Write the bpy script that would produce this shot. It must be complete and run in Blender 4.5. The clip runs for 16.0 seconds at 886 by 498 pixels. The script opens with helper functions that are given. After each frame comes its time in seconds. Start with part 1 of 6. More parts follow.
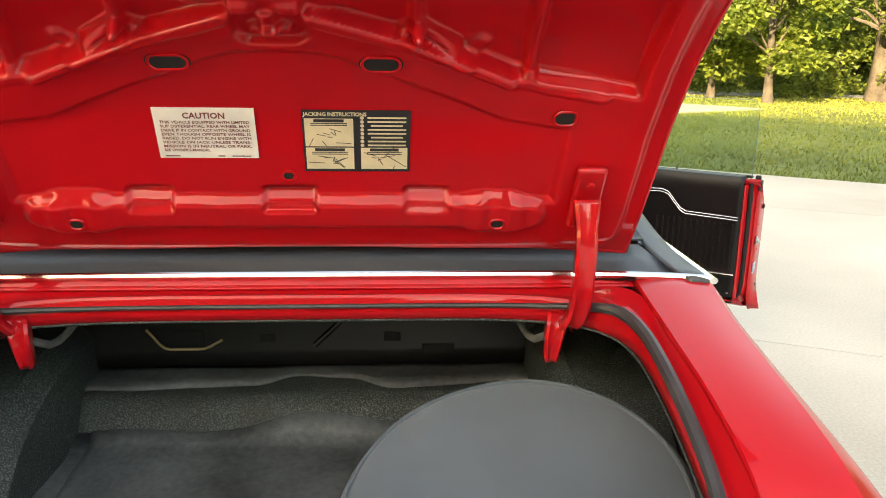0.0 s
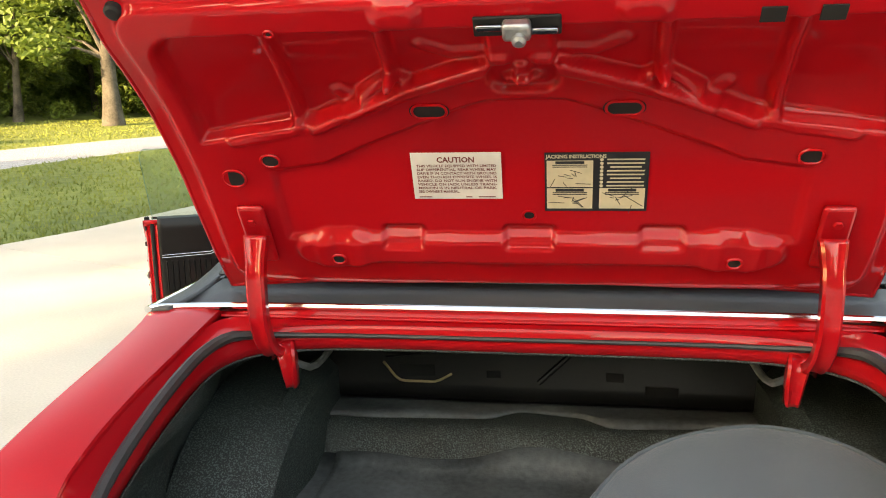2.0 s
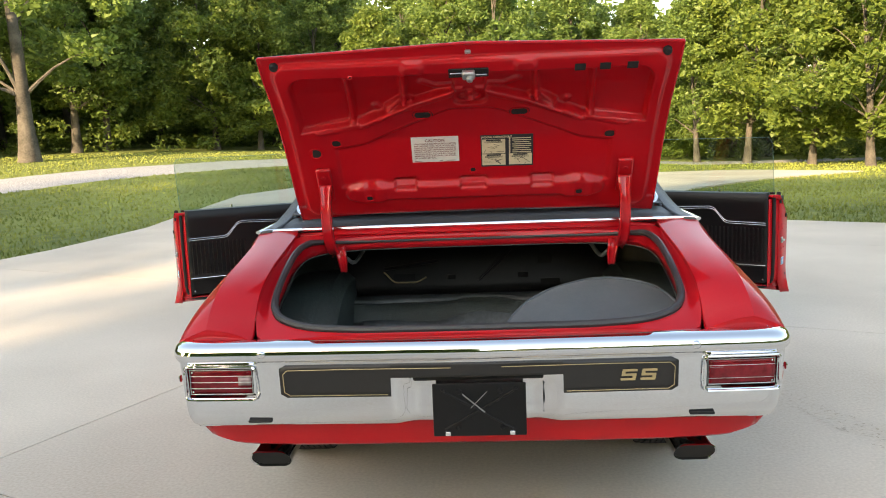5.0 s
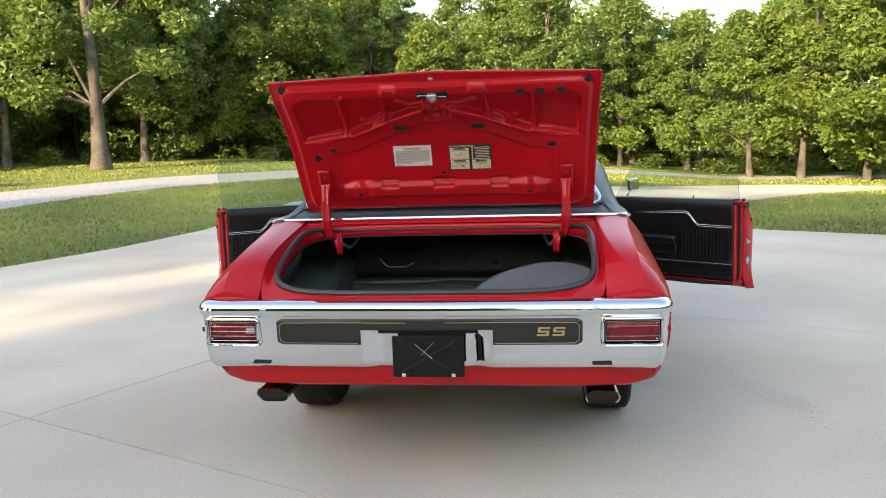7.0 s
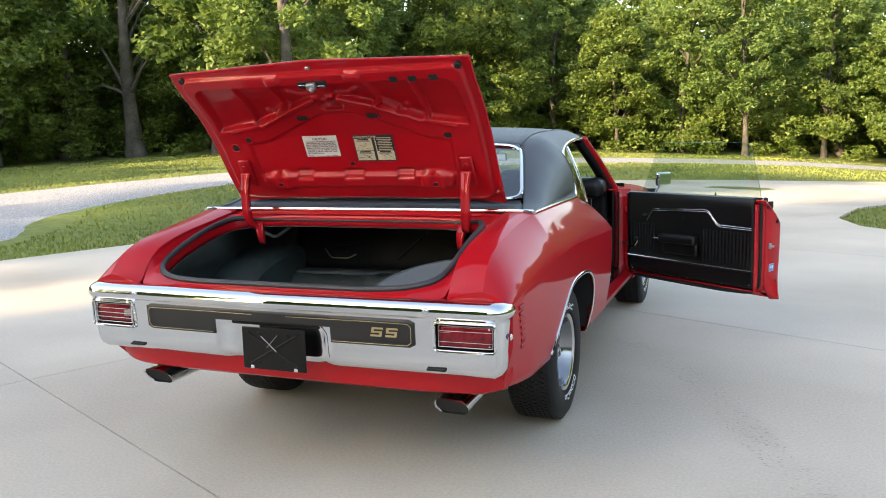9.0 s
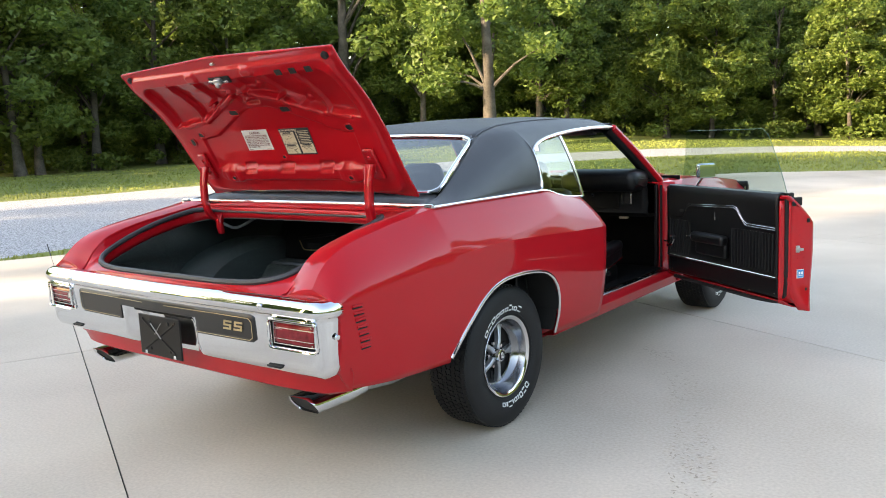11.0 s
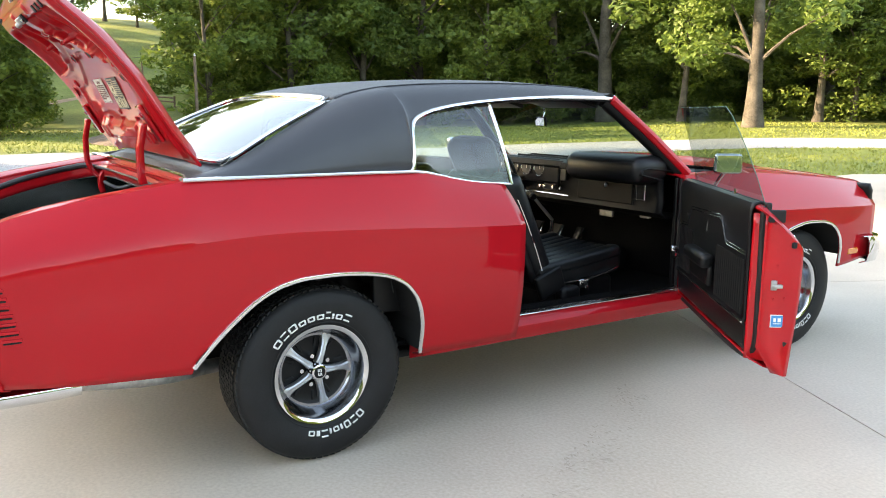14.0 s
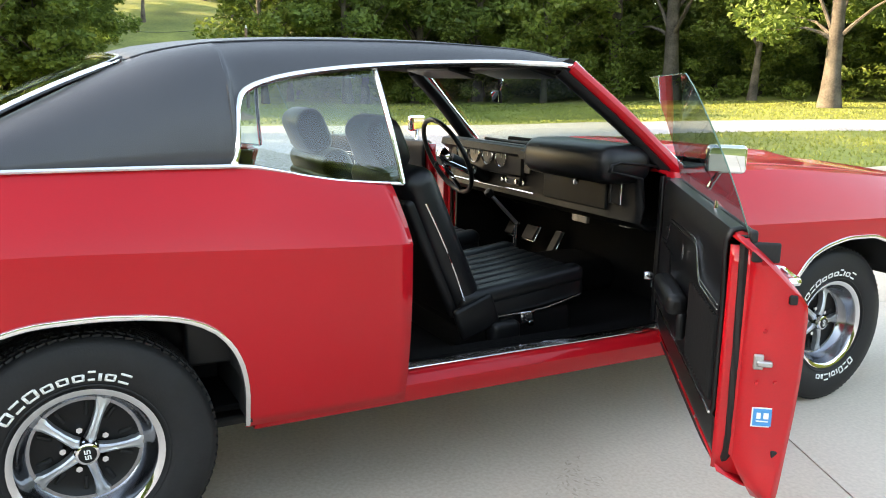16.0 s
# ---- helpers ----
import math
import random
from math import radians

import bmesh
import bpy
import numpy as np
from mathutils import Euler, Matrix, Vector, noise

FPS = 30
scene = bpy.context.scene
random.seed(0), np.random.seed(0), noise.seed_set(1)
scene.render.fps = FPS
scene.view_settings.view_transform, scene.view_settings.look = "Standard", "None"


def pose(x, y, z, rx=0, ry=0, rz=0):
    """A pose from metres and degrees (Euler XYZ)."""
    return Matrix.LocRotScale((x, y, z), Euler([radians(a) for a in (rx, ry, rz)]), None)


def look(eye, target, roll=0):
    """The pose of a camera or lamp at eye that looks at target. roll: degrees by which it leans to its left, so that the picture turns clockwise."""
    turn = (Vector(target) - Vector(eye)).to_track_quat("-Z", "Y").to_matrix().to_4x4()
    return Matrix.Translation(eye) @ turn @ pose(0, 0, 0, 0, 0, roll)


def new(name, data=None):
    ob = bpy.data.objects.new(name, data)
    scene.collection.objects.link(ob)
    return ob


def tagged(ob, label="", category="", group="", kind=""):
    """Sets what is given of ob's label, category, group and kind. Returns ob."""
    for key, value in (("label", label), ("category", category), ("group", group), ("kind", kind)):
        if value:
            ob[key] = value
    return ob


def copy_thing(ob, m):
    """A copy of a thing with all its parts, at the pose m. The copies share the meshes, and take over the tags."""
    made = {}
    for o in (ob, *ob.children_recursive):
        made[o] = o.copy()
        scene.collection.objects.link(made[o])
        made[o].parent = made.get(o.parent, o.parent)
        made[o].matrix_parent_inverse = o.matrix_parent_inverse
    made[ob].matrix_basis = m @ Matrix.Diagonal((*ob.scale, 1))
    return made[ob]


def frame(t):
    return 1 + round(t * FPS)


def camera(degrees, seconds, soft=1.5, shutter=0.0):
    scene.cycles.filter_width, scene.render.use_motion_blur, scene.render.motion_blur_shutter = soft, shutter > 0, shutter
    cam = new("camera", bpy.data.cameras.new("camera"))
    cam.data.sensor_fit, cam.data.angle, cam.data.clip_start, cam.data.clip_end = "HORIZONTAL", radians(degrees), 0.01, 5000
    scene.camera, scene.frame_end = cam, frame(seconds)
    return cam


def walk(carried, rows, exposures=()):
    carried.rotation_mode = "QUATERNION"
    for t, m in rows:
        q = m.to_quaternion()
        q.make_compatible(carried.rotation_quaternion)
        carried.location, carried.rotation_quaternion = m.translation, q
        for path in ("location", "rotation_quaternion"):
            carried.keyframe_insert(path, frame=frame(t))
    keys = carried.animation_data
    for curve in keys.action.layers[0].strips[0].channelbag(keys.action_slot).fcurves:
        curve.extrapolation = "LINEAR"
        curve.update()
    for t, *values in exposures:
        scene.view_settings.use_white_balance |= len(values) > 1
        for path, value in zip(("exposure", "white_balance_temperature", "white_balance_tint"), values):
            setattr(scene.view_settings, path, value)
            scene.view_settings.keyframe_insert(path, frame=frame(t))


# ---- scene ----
cam = camera(57.9, 16.0, soft=1.0)
EXPOSURES = [(0, 3.0, 11600, 11), (1.5, 2.8, 11800, 11), (2.5, 2.95, 11300, 11), (3.5, 2.72, 10400, 11), (6, 2.32, 8700, 12), (8, 2.34, 8300, 12), (11, 2.6, 8500, 13), (13, 2.84, 8800, 13), (16, 3.12, 9300, 13)]
PATH = [
    (0, (0.178, -2.02, 1.542), (0.326, -0.091, 1.034), 0.9),
    (0.5, (0.187, -2.05, 1.548), (0.236, -0.084, 1.182), 0.5),
    (1, (0.142, -2.05, 1.553), (0.082, -0.075, 1.24), 0.4),
    (1.5, (0.12, -2.044, 1.553), (-0.101, -0.084, 1.222), -0.1),
    (2, (0.088, -2.105, 1.521), (-0.233, -0.166, 1.152), -1.2),
    (2.5, (0.073, -2.289, 1.504), (-0.175, -0.352, 1.07), -2.7),
    (3, (0.055, -2.517, 1.457), (-0.073, -0.559, 1.07), -2.1),
    (3.5, (0.086, -2.835, 1.45), (-0.047, -0.874, 1.085), -1.9),
    (3.7, (0.085, -2.95, 1.467), (-0.046, -0.988, 1.104), -1.9),
    (5.8, (0.03, -3.938, 1.442), (-0.075, -1.96, 1.17), -2.4),
    (6, (0.031, -4.027, 1.442), (-0.093, -2.049, 1.17), -2.3),
    (6.5, (0.145, -4.189, 1.455), (-0.03, -2.214, 1.188), -2.0),
    (7, (0.468, -4.268, 1.429), (0.215, -2.302, 1.165), -1.8),
    (7.5, (0.75, -4.24, 1.399), (0.4, -2.288, 1.135), -1.5),
    (8, (1.041, -4.055, 1.394), (0.577, -2.127, 1.133), -1.4),
    (8.2, (1.161, -3.993, 1.399), (0.652, -2.078, 1.131), -1.3),
    (10.3, (2.616, -3.428, 1.373), (1.535, -1.766, 1.107), -2.3),
    (10.5, (2.689, -3.33, 1.358), (1.571, -1.694, 1.088), -2.3),
    (11, (2.871, -3.031, 1.355), (1.656, -1.467, 1.075), -2.4),
    (11.5, (3.083, -2.754, 1.325), (1.777, -1.267, 1.035), -2.3),
    (12, (3.286, -2.473, 1.33), (1.895, -1.067, 1.027), -1.9),
    (12.5, (3.371, -2.114, 1.334), (1.898, -0.798, 1.024), -1.5),
    (13, (3.508, -1.794, 1.32), (1.958, -0.571, 1.003), -1.0),
    (13.5, (3.584, -1.498, 1.308), (1.974, -0.359, 0.979), -0.3),
    (14, (3.516, -1.182, 1.302), (1.856, -0.119, 0.961), 0.5),
    (14.5, (3.477, -0.864, 1.298), (1.78, 0.134, 0.948), 1.0),
    (15, (3.369, -0.595, 1.288), (1.645, 0.353, 0.927), 1.4),
    (15.5, (3.163, -0.364, 1.3), (1.429, 0.558, 0.922), 1.4),
    (16, (2.978, -0.116, 1.288), (1.247, 0.803, 0.888), 1.1),
]
walk(cam, [(t, look(eye, target, roll)) for t, eye, target, roll in PATH], EXPOSURES)

# ---------------------------------------------------------------- light and sky
SUN_AZ, SUN_EL = -150.0, 19.0      # degrees clockwise from +y; degrees above the ground
world = bpy.data.worlds.new("sky")
scene.world = world
world.use_nodes = True
wn = world.node_tree.nodes
sky = wn.new("ShaderNodeTexSky")
sky.sky_type, sky.sun_disc = "NISHITA", False
sky.sun_elevation, sky.sun_rotation = radians(SUN_EL), radians(SUN_AZ)
sky.air_density, sky.dust_density, sky.ozone_density = 1.0, 1.0, 1.0
wn["Background"].inputs["Strength"].default_value = 0.15
world.node_tree.links.new(sky.outputs[0], wn["Background"].inputs["Color"])
sun = new("sun", bpy.data.lights.new("sun", "SUN"))
sun.data.energy, sun.data.angle, sun.data.color = 2.7, radians(0.9), (1.0, 0.86, 0.66)
_sd = Vector((math.sin(radians(SUN_AZ)) * math.cos(radians(SUN_EL)), math.cos(radians(SUN_AZ)) * math.cos(radians(SUN_EL)), math.sin(radians(SUN_EL))))
sun.matrix_world = look(_sd * 60, (0, 0, 0))


# ---------------------------------------------------------------- materials
def material(name, base, rough=0.5, metal=0.0, var=0.15, scale=6.0, fine=60.0, bump=0.0, bump_scale=None, coat=0.0, spec=0.5, other=None, wear=0.1, sheen=0.0, per_object=0.0):
    """A surface with broad stains, fine grain, uneven gloss and a little relief."""
    m = bpy.data.materials.new(name)
    m.use_nodes = True
    n, k = m.node_tree.nodes, m.node_tree.links
    p = n["Principled BSDF"]
    tc = n.new("ShaderNodeTexCoord")
    big, small = n.new("ShaderNodeTexNoise"), n.new("ShaderNodeTexNoise")
    big.inputs["Scale"].default_value, small.inputs["Scale"].default_value = scale, fine
    big.inputs["Detail"].default_value, small.inputs["Detail"].default_value = 5.0, 3.0
    for t in (big, small):
        k.new(tc.outputs["Object"], t.inputs["Vector"])
    add = n.new("ShaderNodeMath")
    add.operation = "ADD"
    mul = n.new("ShaderNodeMath")
    mul.operation, mul.inputs[1].default_value = "MULTIPLY", 0.45
    k.new(small.outputs["Fac"], mul.inputs[0])
    k.new(big.outputs["Fac"], add.inputs[0])
    k.new(mul.outputs[0], add.inputs[1])
    last = add
    if per_object:
        oi, mo = n.new("ShaderNodeObjectInfo"), n.new("ShaderNodeMath")
        mo.operation, mo.inputs[1].default_value = "MULTIPLY_ADD", per_object
        k.new(oi.outputs["Random"], mo.inputs[0])
        k.new(add.outputs[0], mo.inputs[2])
        last = mo
    ramp = n.new("ShaderNodeValToRGB")
    lo = [max(0.0, c * (1 - var)) for c in base]
    hi = [min(1.0, c * (1 + var)) for c in (other or base)]
    ramp.color_ramp.elements[0].position, ramp.color_ramp.elements[1].position = 0.5, 0.95 + per_object * 0.6
    ramp.color_ramp.elements[0].color, ramp.color_ramp.elements[1].color = (*lo, 1), (*hi, 1)
    k.new(last.outputs[0], ramp.inputs["Fac"])
    k.new(ramp.outputs["Color"], p.inputs["Base Color"])
    rr = n.new("ShaderNodeMapRange")
    rr.inputs["To Min"].default_value, rr.inputs["To Max"].default_value = max(0.0, rough - wear * rough), min(1.0, rough + wear * rough)
    k.new(big.outputs["Fac"], rr.inputs["Value"])
    k.new(rr.outputs[0], p.inputs["Roughness"])
    p.inputs["Metallic"].default_value = metal
    p.inputs["Specular IOR Level"].default_value = spec
    p.inputs["Coat Weight"].default_value = coat
    p.inputs["Coat Roughness"].default_value = 0.03
    p.inputs["Sheen Weight"].default_value = sheen
    if bump:
        b, bt = n.new("ShaderNodeBump"), n.new("ShaderNodeTexNoise")
        bt.inputs["Scale"].default_value, bt.inputs["Detail"].default_value = bump_scale or fine, 4.0
        k.new(tc.outputs["Object"], bt.inputs["Vector"])
        b.inputs["Strength"].default_value, b.inputs["Distance"].default_value = min(1.0, bump), 0.004
        k.new(bt.outputs["Fac"], b.inputs["Height"])
        k.new(b.outputs["Normal"], p.inputs["Normal"])
    return m


def glass(name, tint, ior=1.45):
    """Thin window glass: see-through, tinted, with a mirror film by the angle."""
    m = bpy.data.materials.new(name)
    m.use_nodes = True
    n, k = m.node_tree.nodes, m.node_tree.links
    n.remove(n["Principled BSDF"])
    tr, gl, mx, fr = n.new("ShaderNodeBsdfTransparent"), n.new("ShaderNodeBsdfGlossy"), n.new("ShaderNodeMixShader"), n.new("ShaderNodeLayerWeight")
    tr.inputs["Color"].default_value = (*tint, 1)
    gl.inputs["Roughness"].default_value = 0.01
    fr.inputs["Blend"].default_value = 0.5
    pw, ma = n.new("ShaderNodeMath"), n.new("ShaderNodeMath")
    pw.operation, pw.inputs[1].default_value = "POWER", 4.0
    f0 = ((ior - 1) / (ior + 1)) ** 2 * 2
    ma.operation, ma.inputs[1].default_value, ma.inputs[2].default_value = "MULTIPLY_ADD", 0.92 - f0, f0
    k.new(fr.outputs["Facing"], pw.inputs[0])
    k.new(pw.outputs[0], ma.inputs[0])
    k.new(ma.outputs[0], mx.inputs[0])
    k.new(tr.outputs[0], mx.inputs[1])
    k.new(gl.outputs[0], mx.inputs[2])
    k.new(mx.outputs[0], n["Material Output"].inputs["Surface"])
    return m


def spatter(name, ground, fleck):
    """Dark paint thrown over with fine light flecks."""
    m = material(name, ground, 0.6, var=0.4, scale=9, fine=120, bump=0.7, bump_scale=230)
    n, k = m.node_tree.nodes, m.node_tree.links
    p = n["Principled BSDF"]
    base = p.inputs["Base Color"].links[0].from_socket
    tc, dots, cloud = n.new("ShaderNodeTexCoord"), n.new("ShaderNodeTexNoise"), n.new("ShaderNodeTexNoise")
    dots.inputs["Scale"].default_value, dots.inputs["Detail"].default_value = 280.0, 3.0
    cloud.inputs["Scale"].default_value, cloud.inputs["Detail"].default_value = 7.0, 3.0
    k.new(tc.outputs["Object"], dots.inputs["Vector"])
    k.new(tc.outputs["Object"], cloud.inputs["Vector"])
    pick, most = n.new("ShaderNodeMapRange"), n.new("ShaderNodeMath")
    pick.inputs["From Min"].default_value, pick.inputs["From Max"].default_value = 0.50, 0.60
    most.operation = "MULTIPLY"
    k.new(dots.outputs["Fac"], pick.inputs["Value"])
    k.new(pick.outputs[0], most.inputs[0])
    k.new(cloud.outputs["Fac"], most.inputs[1])
    mix = n.new("ShaderNodeMixRGB")
    mix.inputs[2].default_value = (*fleck, 1)
    k.new(most.outputs[0], mix.inputs[0])
    k.new(base, mix.inputs[1])
    k.new(mix.outputs[0], p.inputs["Base Color"])
    return m


RED = material("red_paint", (0.475, 0.0075, 0.0140), 0.45, var=0.05, scale=2, coat=0.58, fine=300, spec=0.05)
RED_IN = material("red_jamb_paint", (0.475, 0.0075, 0.0140), 0.40, var=0.08, scale=5, coat=0.9, fine=250, bump=0.03, spec=0.05)
CHROME = material("chrome", (0.74, 0.75, 0.77), 0.035, metal=1.0, var=0.02, scale=3, wear=0.5)
BRIGHT = material("bright_trim", (0.80, 0.80, 0.80), 0.14, metal=1.0, var=0.05, scale=8, wear=0.3)
STEEL = material("dull_steel", (0.45, 0.45, 0.44), 0.42, metal=0.9, var=0.3, scale=20, bump=0.1)
BARREL = material("polished_rim_barrel", (0.30, 0.31, 0.33), 0.16, metal=1.0, var=0.12, scale=6, wear=0.3)
ARGENT = material("argent_wheel_paint", (0.50, 0.51, 0.53), 0.34, metal=0.8, var=0.1, scale=9)
VINYL_TOP = material("black_vinyl_roof", (0.030, 0.031, 0.035), 0.46, var=0.2, scale=3, fine=500, bump=0.22, bump_scale=420, spec=0.7)
VINYL = material("black_seat_vinyl", (0.005, 0.0053, 0.006), 0.38, var=0.25, scale=6, fine=300, bump=0.07, bump_scale=260, spec=0.32)
VINYL_DULL = material("dull_black_dash_vinyl", (0.004, 0.0042, 0.0048), 0.5, var=0.25, scale=6, fine=300, bump=0.25, bump_scale=320, spec=0.2)
BLACK = material("black_plastic", (0.006, 0.006, 0.0065), 0.42, var=0.3, scale=7, fine=120, spec=0.25)
SATIN = material("satin_black_pad", (0.016, 0.015, 0.0145), 0.36, var=0.15, scale=5, fine=200)
RUBBER = material("black_rubber", (0.010, 0.010, 0.0105), 0.6, var=0.3, scale=14, fine=150, bump=0.15, spec=0.35)
SEAL = material("rubber_seal", (0.035, 0.036, 0.038), 0.5, var=0.25, scale=20, fine=200)
CARPET = material("black_carpet", (0.003, 0.003, 0.0033), 0.95, var=0.4, scale=9, fine=400, bump=0.9, bump_scale=600, spec=0.1)
SPATTER = spatter("spatter_trunk_paint", (0.014, 0.019, 0.0185), (0.13, 0.175, 0.165))
MAT_GREY = material("grey_rubber_mat", (0.062, 0.073, 0.077), 0.6, var=0.6, scale=5, fine=60, bump=0.4)
COVER = material("charcoal_fabric_cover", (0.080, 0.108, 0.130), 0.85, var=0.14, scale=4, fine=600, bump=0.5, bump_scale=900, sheen=0.25)
DARK = material("dark_void", (0.006, 0.006, 0.006), 0.8, var=0.3)
WHITE = material("white_letters", (0.78, 0.78, 0.76), 0.6, var=0.08, scale=30)
PAPER = material("white_label_paper", (0.72, 0.68, 0.64), 0.5, var=0.08, scale=14)
CREAM = material("cream_label_paper", (0.62, 0.52, 0.36), 0.5, var=0.1, scale=14)
INK = material("black_ink", (0.015, 0.015, 0.02), 0.5, var=0.1)
INK_RED = material("red_ink", (0.17, 0.025, 0.025), 0.5, var=0.1)
GOLD = material("gold_stripe", (0.50, 0.38, 0.20), 0.4, metal=0.4, var=0.1)
LENS = material("red_lamp_lens", (0.15, 0.005, 0.010), 0.15, var=0.25, scale=20, coat=0.25, spec=0.3, other=(0.20, 0.012, 0.018))
LENS_CLEAR = material("clear_lamp_lens", (0.30, 0.21, 0.21), 0.12, var=0.2, scale=40, coat=1.0)
AMBER = material("amber_lens", (0.75, 0.20, 0.02), 0.15, var=0.1, coat=1.0)
BLUE = material("blue_sticker", (0.02, 0.25, 0.55), 0.4, var=0.05)
EDGE = material("glass_edge", (0.10, 0.20, 0.17), 0.2, var=0.1, spec=0.6)
DIAL = material("dial_face", (0.03, 0.03, 0.03), 0.35, var=0.1)
MIRROR = material("mirror_glass", (0.88, 0.9, 0.9), 0.01, metal=1.0, var=0.01)
GLASS = glass("tinted_glass", (0.66, 0.77, 0.73), 1.52)
GLASS_REAR = glass("rear_glass", (0.60, 0.70, 0.70), 1.75)

CONCRETE = material("concrete", (0.47, 0.395, 0.315), 0.82, var=0.14, scale=0.45, fine=70, bump=0.22, bump_scale=190, other=(0.57, 0.495, 0.41), per_object=0.06)
PRINT = material("print_dust", (0.405, 0.345, 0.28), 0.9, var=0.1, scale=8)
GRAVEL = material("gravel", (0.14, 0.142, 0.15), 0.95, var=0.6, scale=30, fine=48, bump=1.0, bump_scale=40, other=(0.36, 0.36, 0.37))
GRASS_GROUND = material("lawn_soil", (0.098, 0.138, 0.020), 0.95, var=0.35, scale=0.18, fine=5, bump=1.0, bump_scale=40, other=(0.165, 0.19, 0.038))
BLADES = material("grass_blades", (0.11, 0.16, 0.020), 0.7, var=0.35, scale=0.2, fine=4, other=(0.21, 0.23, 0.044))
DIRT = material("tan_dirt", (0.30, 0.20, 0.13), 0.95, var=0.3, scale=0.8, fine=8, bump=0.8)
BARK = material("bark", (0.055, 0.047, 0.04), 0.95, var=0.45, scale=2, fine=18, bump=1.0, bump_scale=16, other=(0.095, 0.083, 0.07))
MULCH = material("bark_mulch", (0.085, 0.06, 0.045), 0.95, var=0.5, scale=3, fine=25, bump=1.0, bump_scale=30, other=(0.15, 0.11, 0.085))
WOOD = material("weathered_wood", (0.16, 0.11, 0.08), 0.9, var=0.3, scale=4, fine=30, bump=0.5)


def leaf_material(name, dark, light):
    m = bpy.data.materials.new(name)
    m.use_nodes = True
    n, k = m.node_tree.nodes, m.node_tree.links
    p = n["Principled BSDF"]
    geo, ramp = n.new("ShaderNodeNewGeometry"), n.new("ShaderNodeValToRGB")
    ramp.color_ramp.elements[0].color, ramp.color_ramp.elements[1].color = (*dark, 1), (*light, 1)
    k.new(geo.outputs["Random Per Island"], ramp.inputs["Fac"])
    k.new(ramp.outputs["Color"], p.inputs["Base Color"])
    p.inputs["Roughness"].default_value = 0.55
    tl, mx = n.new("ShaderNodeBsdfTranslucent"), n.new("ShaderNodeMixShader")
    k.new(ramp.outputs["Color"], tl.inputs["Color"])
    mx.inputs[0].default_value = 0.5
    k.new(p.outputs[0], mx.inputs[1])
    k.new(tl.outputs[0], mx.inputs[2])
    k.new(mx.outputs[0], n["Material Output"].inputs["Surface"])
    return m


LEAVES = [leaf_material("oak_leaves", (0.085, 0.150, 0.036), (0.205, 0.290, 0.068)),
          leaf_material("maple_leaves", (0.085, 0.145, 0.028), (0.205, 0.270, 0.055)),
          leaf_material("dark_leaves", (0.075, 0.140, 0.036), (0.180, 0.265, 0.064))]


# ---------------------------------------------------------------- mesh helpers
def part(name, bm, mat, parent=None, label="", smooth=True, bevel=0.0, thick=0.0, at=None, seg=2, auto=True):
    """Links a bmesh as one mesh object under a thing or a part."""
    me = bpy.data.meshes.new(name)
    if not isinstance(bm, bpy.types.Mesh):
        bm.to_mesh(me)
        bm.free()
    else:
        me = bm
    me.materials.append(mat)
    if smooth:
        for f in me.polygons:
            f.use_smooth = True
        if auto:
            me.set_sharp_from_angle(angle=radians(38 if auto is True else auto))
    ob = new(name, me)
    ob.parent = parent
    if at is not None:
        ob.matrix_basis = at
    if thick:
        s = ob.modifiers.new("thickness", "SOLIDIFY")
        s.thickness, s.offset = abs(thick), (-1 if thick > 0 else 1)
    if bevel:
        b = ob.modifiers.new("edges", "BEVEL")
        b.width, b.segments, b.limit_method, b.angle_limit = bevel, seg, "ANGLE", radians(35)
        b.harden_normals = False
    if label:
        ob["label"] = label
    return ob


def thing(name, label, category, group="", kind="", at=None):
    ob = new(name)
    ob.empty_display_size = 0.1
    if at is not None:
        ob.matrix_basis = at
    return tagged(ob, label, category, group, kind)


def spline(table, t):
    """A smooth curve through rows (t, a, b, ...), held at the ends."""
    rows = np.array(table, float)
    ts, v = rows[:, 0], rows[:, 1:]
    if t <= ts[0]:
        return v[0] if v.shape[1] > 1 else v[0][0]
    if t >= ts[-1]:
        return v[-1] if v.shape[1] > 1 else v[-1][0]
    i = int(np.searchsorted(ts, t, "right") - 1)
    h = ts[i + 1] - ts[i]
    d = (v[i + 1] - v[i]) / h
    def slope(j):
        if j <= 0 or j >= len(ts) - 1:
            return d if j in (i, i + 1) else d
        a, b = (v[j] - v[j - 1]) / (ts[j] - ts[j - 1]), (v[j + 1] - v[j]) / (ts[j + 1] - ts[j])
        s = np.where(a * b > 0, 2 * a * b / np.where(a + b == 0, 1, a + b), 0)
        return s
    m0, m1 = slope(i), slope(i + 1)
    u = (t - ts[i]) / h
    r = (2 * u ** 3 - 3 * u ** 2 + 1) * v[i] + (u ** 3 - 2 * u ** 2 + u) * h * m0 + (-2 * u ** 3 + 3 * u ** 2) * v[i + 1] + (u ** 3 - u ** 2) * h * m1
    return r if len(r) > 1 else r[0]


